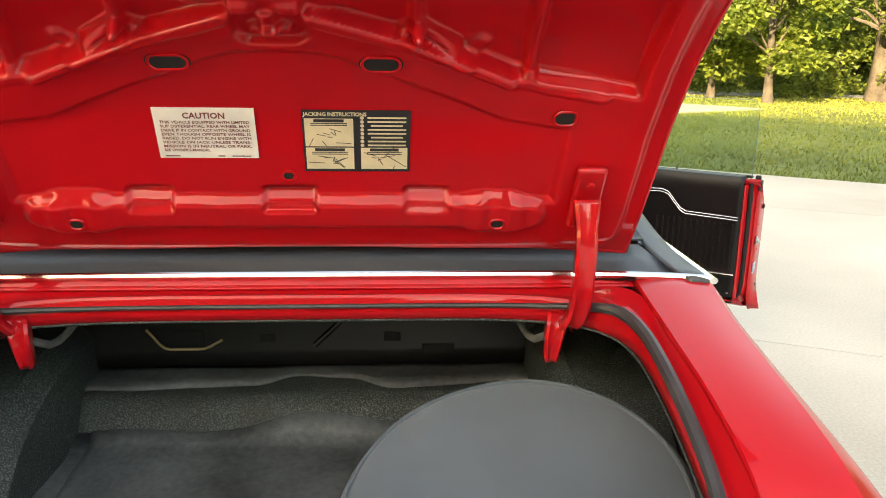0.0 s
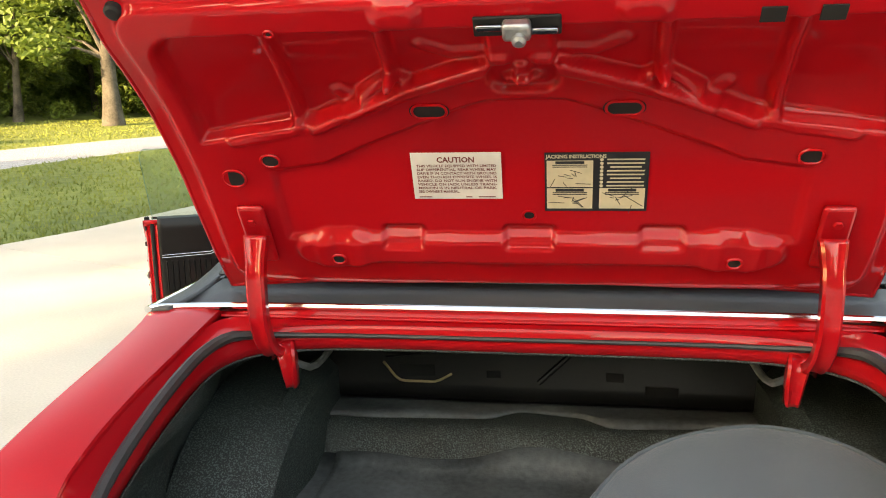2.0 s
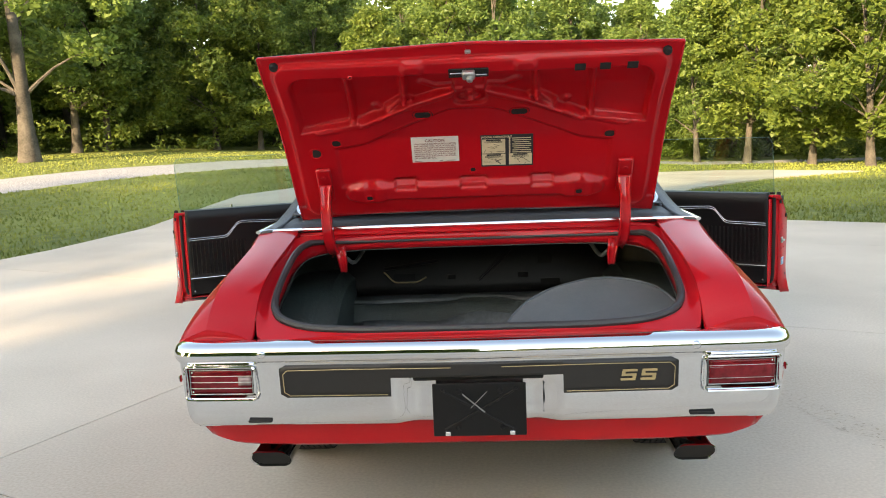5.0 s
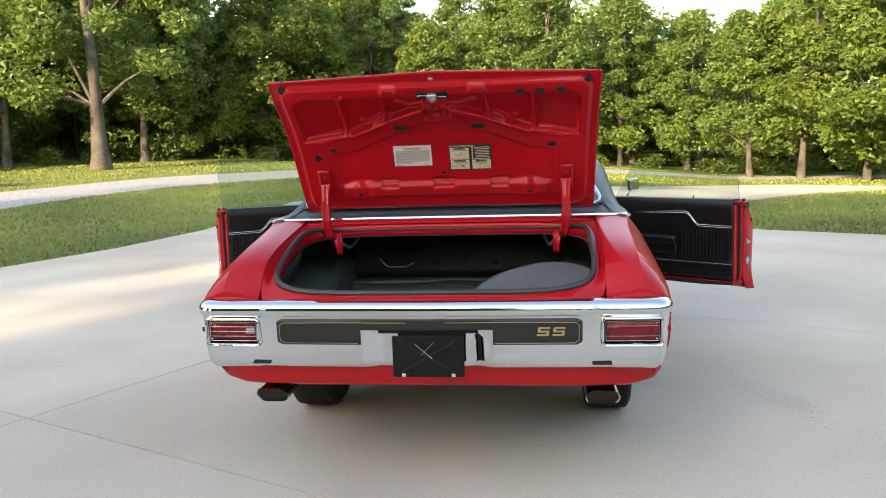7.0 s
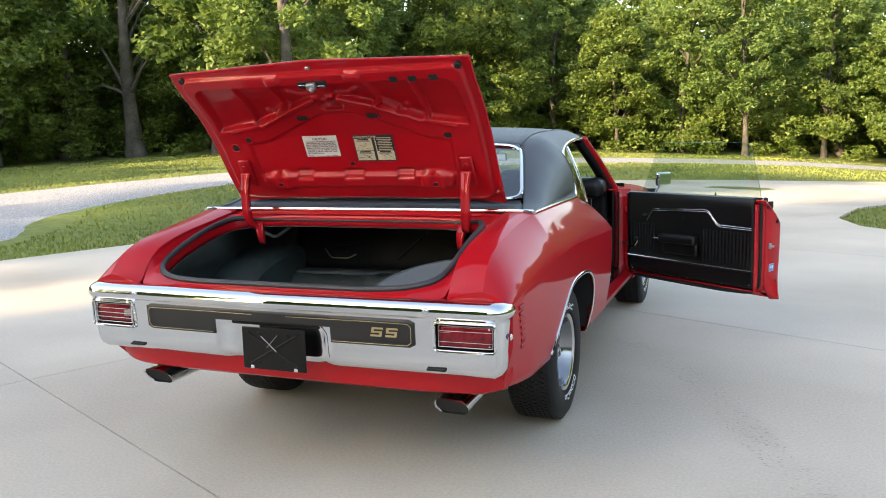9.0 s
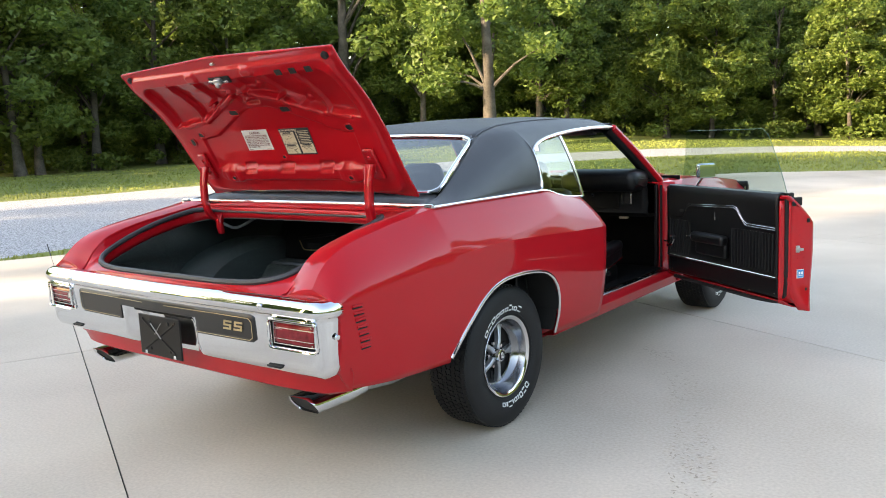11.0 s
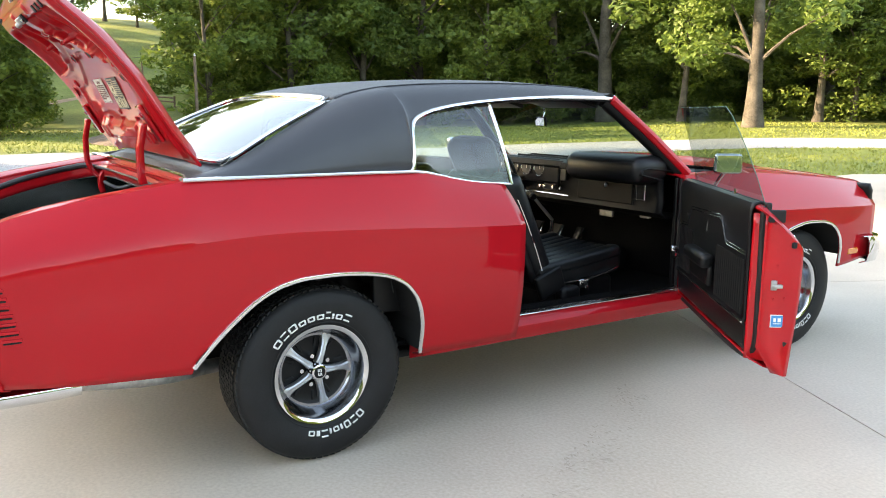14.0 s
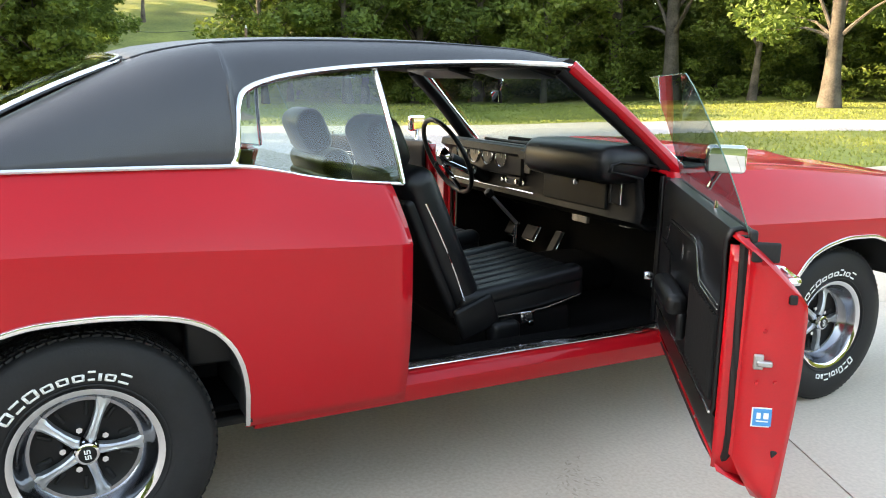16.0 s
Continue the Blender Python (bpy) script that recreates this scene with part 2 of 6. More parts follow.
def sheet(rows, close=False, skip=None, bm=None):
    """Quads over rows of points. close: each row is a loop. skip(i, j): leaves a cell open."""
    bm = bm or bmesh.new()
    vs = [[bm.verts.new(p) for p in r] for r in rows]
    n = len(rows[0])
    for i in range(len(rows) - 1):
        for j in range(n if close else n - 1):
            if skip and skip(i, j):
                continue
            q = (vs[i][j], vs[i][(j + 1) % n], vs[i + 1][(j + 1) % n], vs[i + 1][j])
            if len(set(q)) == 4:
                bm.faces.new(q)
    bmesh.ops.remove_doubles(bm, verts=bm.verts, dist=1e-5)
    return bm


def box(sx, sy, sz, at=(0, 0, 0), bm=None, m=None):
    bm = bm or bmesh.new()
    r = bmesh.ops.create_cube(bm, size=1.0)
    bmesh.ops.scale(bm, vec=(sx, sy, sz), verts=r["verts"])
    bmesh.ops.translate(bm, vec=at, verts=r["verts"])
    if m:
        bmesh.ops.transform(bm, matrix=m, verts=r["verts"])
    return bm


def rod(a, b, r, r2=None, n=16, bm=None, caps=True):
    bm = bm or bmesh.new()
    a, b = Vector(a), Vector(b)
    q = (b - a).to_track_quat("Z", "Y").to_matrix().to_4x4()
    bmesh.ops.create_cone(bm, cap_ends=caps, segments=n, radius1=r, radius2=r if r2 is None else r2, depth=(b - a).length, matrix=Matrix.Translation((a + b) / 2) @ q)
    return bm


def tube(points, r, n=10, closed=False, flat=1.0, bm=None, up=(0, 0, 1)):
    """A round or flattened bar along a line of points. r: one radius, or one a point."""
    pts = [Vector(p) for p in points]
    rows = []
    for i, p in enumerate(pts):
        a, b = (pts[i - 1], pts[(i + 1) % len(pts)]) if closed else (pts[max(0, i - 1)], pts[min(len(pts) - 1, i + 1)])
        d = (b - a).normalized()
        s = d.cross(Vector(up))
        s = s.normalized() if s.length > 1e-4 else d.orthogonal().normalized()
        u = s.cross(d).normalized()
        rr = r[i] if isinstance(r, (list, tuple)) else r
        rows.append([p + s * math.cos(2 * math.pi * j / n) * rr + u * math.sin(2 * math.pi * j / n) * rr * flat for j in range(n)])
    if closed:
        rows.append(rows[0])
    bm = sheet(rows, close=True, bm=bm)
    if not closed:
        bmesh.ops.holes_fill(bm, edges=[e for e in bm.edges if e.is_boundary], sides=n)
    return bm


def smooth_path(pts, n):
    """n points on a smooth line through pts."""
    p = [np.array(q, float) for q in pts]
    s = [0.0]
    for a, b in zip(p, p[1:]):
        s.append(s[-1] + float(np.linalg.norm(b - a)) + 1e-6)
    tab = [(t, *q) for t, q in zip(s, p)]
    return [Vector(spline(tab, s[-1] * i / (n - 1))) for i in range(n)]


def lathe(profile, n=48, axis="X"):
    """Turns rows (offset along the axis, radius) round the axis."""
    rows = []
    for o, r in profile:
        row = []
        for j in range(n):
            a = 2 * math.pi * j / n
            c, s = r * math.cos(a), r * math.sin(a)
            row.append((o, c, s) if axis == "X" else ((c, s, o) if axis == "Z" else (c, o, s)))
        rows.append(row)
    return sheet(rows, close=True)


def mirrored(bm):
    for v in bm.verts:
        v.co.x = -v.co.x
    bmesh.ops.reverse_faces(bm, faces=bm.faces)
    return bm


def flipped(bm):
    bmesh.ops.reverse_faces(bm, faces=bm.faces)
    return bm


def lettering(name, text, size, mat, parent, m, label="", spread=1.0, bold=0.0, align="LEFT"):
    """Words in the built-in font, as a mesh."""
    c = bpy.data.curves.new(name, "FONT")
    c.body, c.size, c.align_x, c.space_character, c.offset, c.extrude = text, size, align, spread, bold, 0.0002
    c.resolution_u = 2
    o = bpy.data.objects.new(name, c)
    me = bpy.data.meshes.new_from_object(o)
    bpy.data.objects.remove(o)
    me.materials.clear()
    me.materials.append(mat)
    ob = new(name, me)
    ob.parent, ob.matrix_basis = parent, m
    if label:
        ob["label"] = label
    return ob


def badge_marks(name, height, mat, parent, m, label=""):
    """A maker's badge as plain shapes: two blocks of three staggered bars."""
    bm = bmesh.new()
    h = height
    for cx in (-0.47 * h, 0.47 * h):
        for k, dx in ((0, -0.05), (1, 0.0), (2, 0.05)):
            box(0.70 * h, 0.20 * h, 0.0006, (cx + dx * h, (0.12 + 0.38 * k) * h, 0.0), bm)
        box(0.17 * h, 0.30 * h, 0.0005, (cx - 0.25 * h, 0.69 * h, 0.0), bm)
        box(0.17 * h, 0.30 * h, 0.0005, (cx + 0.25 * h, 0.31 * h, 0.0), bm)
    ob = part(name, bm, mat, parent, label, smooth=False)
    ob.matrix_basis = m
    return ob


def step(x, w=0.007):
    u = max(0.0, min(1.0, 0.5 + x / (2 * w)))
    return u * u * (3 - 2 * u)


# ---------------------------------------------------------------- ground
SLOPE = [(-180, 0.0), (-120, 0.0), (-80, 0.008), (-65, 0.0095), (-33, 0.030), (-10, 0.0135), (5, -0.004), (18, -0.026), (40, -0.026), (90, -0.008), (180, 0.0)]


def terrain(x, y):
    r, az = math.hypot(x, y), math.degrees(math.atan2(x, y))
    z = spline(SLOPE, az) * max(0.0, r - 10.0) * min(1.0, max(0.0, (95 - r) / 30) if r > 65 else 1.0)
    hill = max(0.0, 1 - abs(az + 80) / 42.0)
    hill = hill * hill * (3 - 2 * hill)
    u = min(1.0, max(0.0, (r - 48) / 75))
    return z + hill * 13.5 * u * u * (3 - 2 * u) + 0.03 * noise.noise((x * 0.3, y * 0.3, 0)) * min(1, r / 20)


PAD = [(-9.6, -3), (-8.5, 0), (-7.5, 2.4), (-6.65, 4.8), (-5.95, 7.0), (-5.5, 9.2), (-5.5, 12.0), (-5.5, 14.2), (-4.6, 16), (-3.4, 17.8), (-1, 19.2), (1.5, 20.6), (5, 23), (9, 25.5),
       (12, 22.5), (8, 19.0), (5, 15.5), (3.4, 12.3), (2.9, 10), (3.1, 8.8), (3.7, 8.0), (5, 7.2), (8, 5.6), (14, 3), (16, -8), (6, -15), (-6, -13), (-11, -8)]


def inside(poly, x, y):
    hit = False
    for (x0, y0), (x1, y1) in zip(poly, poly[1:] + poly[:1]):
        if (y0 > y) != (y1 > y) and x < x0 + (y - y0) / (y1 - y0) * (x1 - x0):
            hit = not hit
    return hit


radii = [0, 2, 4, 6, 8, 9, 10, 11, 12, 13, 14, 16, 18, 20, 22, 24, 26, 28, 30, 33, 36, 40, 44, 48, 54, 60, 68, 76, 86, 98, 112, 130, 160, 220, 400, 1200, 4000]
rows = []
for r in radii:
    rows.append([(r * math.sin(2 * math.pi * j / 180), r * math.cos(2 * math.pi * j / 180), terrain(r * math.sin(2 * math.pi * j / 180), r * math.cos(2 * math.pi * j / 180)) - 0.035) for j in range(180)])
tagged(part("ground", sheet(rows, close=True), GRASS_GROUND), "mown green lawn with sunlit yellow patches", "lawn", kind="structure")

# the concrete apron, cut along its joints into slabs
pavement = thing("pavement", "pale tan concrete driveway apron with saw-cut joints", "driveway", kind="structure")
bm = bmesh.new()
bm.faces.new([bm.verts.new((x, y, 0)) for x, y in PAD])
JD, JN = Vector((0.909, -0.418, 0)), Vector((0.418, 0.909, 0))
cuts = [(JN, -1.309 + 3.93 * i) for i in range(-3, 7)] + [(JD, -2.0 + 7.9 * i) for i in range(-2, 4)]
for nrm, off in cuts:
    bmesh.ops.bisect_plane(bm, geom=bm.verts[:] + bm.edges[:] + bm.faces[:], plane_co=nrm * off, plane_no=nrm)
slabs = [[v.co.copy() for v in f.verts] for f in bm.faces]
bm.free()
for pts in slabs:
    sb = bmesh.new()
    c = sum(pts, Vector()) / len(pts)
    f = sb.faces.new([sb.verts.new(p) for p in pts])
    f.normal_update()
    if f.normal.z < 0:
        f.normal_flip()
    r = bmesh.ops.inset_region(sb, faces=[f], thickness=0.005, depth=0.0, use_boundary=True)
    bmesh.ops.delete(sb, geom=r["faces"], context="FACES")
    for v in sb.verts:
        v.co.z = terrain(v.co.x, v.co.y) if v.co.length > 10 else 0.0
    ex = bmesh.ops.extrude_edge_only(sb, edges=[e for e in sb.edges if e.is_boundary])
    for v in ex["geom"]:
        if isinstance(v, bmesh.types.BMVert):
            v.co.z -= 0.12
    part("slab", sb, CONCRETE, pavement, smooth=False)
for nrm, off, lo, hi in ((JN, -1.309, -9.5, 9), (JN, 2.621, -9, 9), (JD, -2.0, -9, 8.5)):
    d = Vector((nrm.y, -nrm.x, 0))
    q = [nrm * (off + s) + d * t + Vector((0, 0, -0.010)) for t in np.linspace(lo, hi, 30) for s in (-0.008, 0.008)]
    bm = sheet([[q[2 * i], q[2 * i + 1]] for i in range(30)])
    part("joint_filler", bm, DARK, pavement, "dark sealed control joint", smooth=False)

# gravel lane
LANE = [(-15.5, -30, 6.5), (-15.0, -12, 6.0), (-14.6, -4, 6.3), (-14.6, 2, 6.4), (-15.5, 7, 4.6), (-15.2, 12, 3.0), (-14.0, 17, 2.3), (-12.0, 22, 2.2), (-9.2, 27, 2.2), (-5, 31, 2.2), (0, 33.4, 2.1), (8, 35, 2.0), (20, 36, 2.0), (45, 38, 2.0)]
mid = smooth_path([(x, y, w) for x, y, w in LANE], 90)
rows = []
for i, p in enumerate(mid):
    d = (mid[min(89, i + 1)] - mid[max(0, i - 1)])
    d.z = 0
    s = Vector((-d.y, d.x, 0)).normalized()
    row = []
    for j in range(11):
        q = Vector((p.x, p.y, 0)) + s * p.z * (j / 5 - 1) * (1 + 0.05 * noise.noise((i * 0.4, j > 5, 0)))
        row.append((q.x, q.y, terrain(q.x, q.y) + 0.012 - 0.05 * abs(j / 5 - 1) ** 4))
    rows.append(row)
bm = sheet(rows)
if sum(f.normal.z for f in bm.faces) < 0:
    bmesh.ops.reverse_faces(bm, faces=bm.faces)
tagged(part("road", bm, GRAVEL), "grey crushed-stone gravel lane beside the lawn", "road", kind="structure")


# ---------------------------------------------------------------- woods
def mesh_of(name, verts, faces):
    me = bpy.data.meshes.new(name)
    me.from_pydata(verts, [], faces)
    me.update()
    return me


def leaf_cloud(rng, centres, sizes, count, leaf):
    """Arrays of small pointed leaves, scattered in clumps."""
    n = len(centres)
    c = np.repeat(np.array(centres), count, axis=0)
    s = np.repeat(np.array(sizes), count)[:, None]
    d = rng.normal(size=(n * count, 3))
    d /= np.linalg.norm(d, axis=1)[:, None]
    p = c + d * s * rng.uniform(0.25, 1.0, (n * count, 1)) ** 0.5 * np.array([1, 1, 0.62])
    a = rng.normal(size=(n * count, 3)) * np.array([1, 1, 0.55])
    a /= np.linalg.norm(a, axis=1)[:, None]
    b = np.cross(a, rng.normal(size=(n * count, 3)))
    b /= np.linalg.norm(b, axis=1)[:, None]
    l = leaf * rng.uniform(0.6, 1.35, (n * count, 1))
    v = np.stack([p - a * l * 0.8 - b * l * 0.55, p - a * l * 0.8 + b * l * 0.55, p + a * l], axis=1).reshape(-1, 3)
    f = np.arange(len(v)).reshape(-1, 3)
    return v, f


def make_tree(seed, high, wide, first, girth, leaf_mat, label, category="tree", clumps=66, per=250, leaf=0.14, lean=0.02):
    rng = np.random.default_rng(seed)
    tree = thing("tree", label, category, "trees of the wood")
    bm = bmesh.new()
    top = Vector((rng.uniform(-0.5, 0.5), rng.uniform(-0.5, 0.5), high * 0.86))
    stem = smooth_path([(0, 0, -0.3), (0.02, 0, 0.25), (lean * first, 0, first), (top.x * 0.6, top.y * 0.6, high * 0.55), top], 14)
    tube(stem, [girth * 1.55, girth * 1.15] + [girth * (1 - 0.9 * (i / 13) ** 1.1) for i in range(2, 14)], n=10, bm=bm, up=(0, 1, 0))
    cs, ss = [], []
    for i in range(clumps):
        u = (i + 0.5) / clumps
        z = first * 0.85 + (high - first * 0.85) * u
        shape = math.sin(math.pi * min(0.98, 0.16 + 0.84 * u) ** 0.85) ** 0.7
        az, r = rng.uniform(0, 2 * math.pi), wide * shape * math.sqrt(rng.uniform(0.12, 1.0))
        c = (r * math.cos(az) + top.x * u, r * math.sin(az) + top.y * u, z + rng.uniform(-0.4, 0.4))
        cs.append(c)
        ss.append(rng.uniform(0.55, 1.15) * (0.6 + 0.12 * wide))
        if i % 4 == 0:
            j = min(12, max(3, int(13 * (z - 0.16 * high) / (high * 0.86))))
            a = stem[j]
            tube(smooth_path([a, (Vector(c) + a) / 2 + Vector((0, 0, 0.25)), Vector(c)], 5), [girth * 0.3, girth * 0.22, girth * 0.15, girth * 0.09, girth * 0.04], n=6, bm=bm)
    part("trunk", bm, BARK, tree, "grey-brown furrowed bark")
    v, f = leaf_cloud(rng, cs, ss, per, leaf)
    part("crown", mesh_of("crown", v.tolist(), f.tolist()), leaf_mat, tree, smooth=False)
    return tree


LEAFY = ["tall leafy oak tree with green summer foliage", "leafy maple tree with light green foliage", "slender woodland tree with dense dark foliage"]
kinds = [make_tree(3, 12.5, 3.6, 3.4, 0.30, LEAVES[0], LEAFY[0]),
         make_tree(5, 10.5, 3.2, 2.2, 0.17, LEAVES[1], LEAFY[1]),
         make_tree(8, 13.5, 2.9, 4.0, 0.19, LEAVES[2], LEAFY[2]),
         make_tree(13, 11.5, 3.5, 3.0, 0.22, LEAVES[0], LEAFY[0]),
         make_tree(21, 9.0, 3.0, 1.4, 0.15, LEAVES[1], LEAFY[1])]
# how high the tops of the wood stand over the eye, by bearing
TOPS = [(-60, 45), (-36, 32), (-27, 18), (-23.5, 10.0), (-22, 9.0), (-19.5, 14), (-14, 12.5), (-10.5, 10.2), (-6, 9.6), (-3, 11.5), (1, 13), (5, 11), (8.5, 10.6), (11, 8.8), (15.5, 8.4), (18, 11), (21, 14.5), (30, 20), (60, 35)]


def top_at(az, r):
    return 1.4 + r * math.tan(radians(spline(TOPS, az)))


HIGH = [12.5, 10.5, 13.5, 11.5, 9.0]
spots = [(-33, 34.5, 0, 1.15), (-38.5, 41, 2, 1.0), (-29.5, 42, 3, 1.0), (-27.5, 43, 2, 0.95), (-20, 43, 1, 1.0), (-12.6, 44.5, 2, 1.0), (-10, 46.5, 3, 1.0), (16, 37, 3, 0.95), (19.5, 36, 1, 1.0), (24, 33, 4, 0.95), (28, 30, 1, 0.9), (-88.6, 32, 4, 0.95), (-90.5, 35, 1, 0.9), (-92, 31, 3, 0.8), (-93, 36, 4, 1.0), (-87.2, 40, 3, 0.95), (-86.6, 47, 0, 0.95), (-85.6, 56, 2, 1.0), (-67.5, 40, 3, 0.95), (-73.5, 39, 1, 0.9)]
rng = np.random.default_rng(4)
for az in np.arange(-90, 62, 4.6):
    if -88 < az < -75.5:
        continue
    r = 40 + 5 * rng.random() - (5 if az > 22 else 0)
    if min(abs(az - s[0]) for s in spots[:11]) > 2.0:
        spots.append((az + rng.uniform(-1, 1), r, int(rng.integers(0, 5)), rng.uniform(0.85, 1.1)))
for az in np.arange(-88, 64, 4.1):
    if -87.5 < az < -75:
        continue
    spots.append((az + rng.uniform(-1.5, 1.5), 48 + 6 * rng.random(), int(rng.integers(0, 4)), rng.uniform(0.9, 1.15)))
# trees out of view, added to give the car's flank something to reflect
for az in np.arange(66, 190, 12):
    spots.append((az + rng.uniform(-2, 2), 36 + 7 * rng.random(), int(rng.integers(0, 5)), rng.uniform(0.65, 0.85)))
for i, (az, r, k, s) in enumerate(spots):
    x, y = r * math.sin(radians(az)), r * math.cos(radians(az))
    s = s * (1.12 if -76 < az < -42 else 1.0)
    s = max(0.5, min(s, (top_at(az, r) - terrain(x, y)) / (HIGH[k] + 0.4)))
    m = pose(x, y, terrain(x, y), 0, 1.8, float(rng.uniform(0, 360))) @ Matrix.Diagonal((s, s, s, 1))
    if i == 0:
        kinds[0].matrix_basis = m
    elif i in (1, 2, 4):
        kinds[{1: 2, 2: 3, 4: 1}[i]].matrix_basis = m
    elif i == 9:
        kinds[4].matrix_basis = m
    else:
        copy_thing(kinds[k], m)

# far woods and undergrowth, which nobody could count
rng = np.random.default_rng(9)
cs, ss = [], []
for i in range(2700):
    az = rng.uniform(-75, 66)
    r = rng.uniform(58, 72)
    x, y = r * math.sin(radians(az)), r * math.cos(radians(az))
    ss.append(rng.uniform(1.2, 2.2))
    cs.append((x, y, terrain(x, y) + min(12.5, max(2.0, top_at(az, r) - 1.6 - terrain(x, y))) * rng.uniform(0.0, 1.0) ** 1.5))
for i in range(3000):                               # unseen wood added behind and left to shade the apron, gapped for streaks
    az = rng.uniform(-180, -125)
    if (az > -141 and math.sin(az * 2.3) > 0.3 and rng.random() < 0.6) or (az > -134 and rng.random() < 0.7) or (-145.5 < az < -139 and rng.random() < 0.93):
        continue
    r = rng.uniform(36, 46)
    x, y = r * math.sin(radians(az)), r * math.cos(radians(az))
    cs.append((x, y, terrain(x, y) + rng.uniform(0.2, 19.5)))
    ss.append(rng.uniform(1.0, 2.0))
# unseen wood added to the right and behind for the paint to reflect
for i in range(1300):
    az = rng.uniform(64, 190)
    r = rng.uniform(41, 52)
    x, y = r * math.sin(radians(az)), r * math.cos(radians(az))
    cs.append((x, y, terrain(x, y) + rng.uniform(0.2, 9.0)))
    ss.append(rng.uniform(1.2, 2.2))
for i in range(1800):                                # wood added along the hill foot, mostly out of sight, to shade the meadow
    az, r = rng.uniform(-112, -91), rng.uniform(76, 102)
    x, y = r * math.sin(radians(az)), r * math.cos(radians(az))
    cs.append((x, y, terrain(x, y) + rng.uniform(0.2, 20.0)))
    ss.append(rng.uniform(1.1, 2.0))
for i in range(1100):
    az, r = rng.uniform(-74, 62), rng.uniform(54, 60)
    x, y = r * math.sin(radians(az)), r * math.cos(radians(az))
    cs.append((x, y, terrain(x, y) + rng.uniform(0.3, 5.5)))
    ss.append(rng.uniform(1.0, 1.6))
# one mesh: the visible far woods plus the added shade and reflection woods
v, f = leaf_cloud(rng, cs, ss, 85, 0.31)
tagged(part("far_woods", mesh_of("far_woods", v.tolist(), f.tolist()), LEAVES[0], smooth=False), "deep green woodland behind the nearer trees, with unseen woods added for shade and reflections", "woods", kind="stuff")
cs, ss = [], []
for i in range(1500):
    az = rng.uniform(-90, 62)
    if -84 < az < -75:
        continue
    r = rng.uniform(41, 55) - (5 if az > 22 else 0)
    x, y = r * math.sin(radians(az)), r * math.cos(radians(az))
    cs.append((x, y, terrain(x, y) + rng.uniform(0.0, 1.0) ** 1.6 * 4.2 + 0.2))
    ss.append(rng.uniform(0.5, 1.1))
# added leaf clumps that fill out the left-hand tree crowns, not shrubs
for i in range(320):
    az, r = radians(rng.uniform(-99, -86.2)), rng.uniform(32, 38)
    x, y = r * math.sin(az), r * math.cos(az)
    cs.append((x, y, terrain(x, y) + rng.uniform(0.3, 8.5)))
    ss.append(rng.uniform(0.7, 1.3))
v, f = leaf_cloud(rng, cs, ss, 150, 0.115)
tagged(part("undergrowth", mesh_of("undergrowth", v.tolist(), f.tolist()), LEAVES[1], smooth=False), "shrubby green undergrowth along the wood edge, with crown foliage added at the left", "shrubs", kind="stuff")

# lawn blades
vs, fs = [], []
rng = np.random.default_rng(2)
lane_pts = np.array([(p.x, p.y, p.z) for p in mid])
while len(fs) < 60000:
    az, r = radians(rng.uniform(-100, 60)), 7 + 33 * rng.random() ** 1.6
    x, y = r * math.sin(az), r * math.cos(az)
    if inside(PAD, x, y) or np.min(np.hypot(lane_pts[:, 0] - x, lane_pts[:, 1] - y) - lane_pts[:, 2]) < 0:
        continue
    z, h, w, a = terrain(x, y) - 0.04, 0.046 + 0.022 * rng.random(), 0.004 + 0.0009 * r, rng.uniform(0, 6.28)
    n = len(vs)
    dx, dy = rng.uniform(-0.04, 0.04, 2)
    vs += [(x - w * math.cos(a), y - w * math.sin(a), z), (x + w * math.cos(a), y + w * math.sin(a), z), (x + dx, y + dy, z + h)]
    fs.append((n, n + 1, n + 2))
tagged(part("grass", mesh_of("grass", vs, fs), BLADES, smooth=False), "short green mown grass blades", "grass", kind="stuff")


# ---------------------------------------------------------------- the car: shape tables (y runs forward from the rear axle)
CREASE = [(-1.2, 0.795), (-1.0, 0.822), (-0.82, 0.842), (-0.52, 0.87), (-0.18, 0.885), (0.2, 0.872), (0.6, 0.852), (0.9, 0.842), (2.0, 0.815), (3.0, 0.79), (3.6, 0.77)]
BELT = [(-1.2, 0.85, 0.812), (-1.16, 0.846, 0.862), (-1.12, 0.842, 0.908), (-1.05, 0.837, 0.953), (-0.95, 0.833, 0.985), (-0.85, 0.832, 1.005), (-0.75, 0.832, 1.022), (-0.65, 0.835, 1.038), (-0.55, 0.842, 1.054), (-0.49, 0.850, 1.064), (-0.2, 0.848, 1.068), (0.2, 0.846, 1.068), (0.4, 0.842, 1.066), (0.55, 0.832, 1.040), (0.75, 0.818, 1.006), (0.9, 0.808, 0.992),
        (2.0, 0.800, 0.990), (2.4, 0.805, 0.992), (3.0, 0.81, 0.955), (3.5, 0.80, 0.905)]
WIDE = [(-1.2, 0.940), (-1.05, 0.955), (-0.8, 0.957), (2.8, 0.957), (3.2, 0.95), (3.55, 0.915)]
DECK = [(-1.19, 0.832), (-1.12, 0.872), (-1.03, 0.905), (-0.8, 0.972), (-0.53, 1.028), (-0.40, 1.050)]
CREST = [(-1.2, 0.80), (-1.153, 0.822), (-1.098, 0.888), (-1.026, 0.945), (-0.845, 0.997), (-0.651, 1.028), (-0.442, 1.060)]
GUTTER = [(-1.172, 0.805), (-1.12, 0.838), (-1.03, 0.885), (-0.8, 0.968), (-0.53, 1.026), (-0.44, 1.046)]
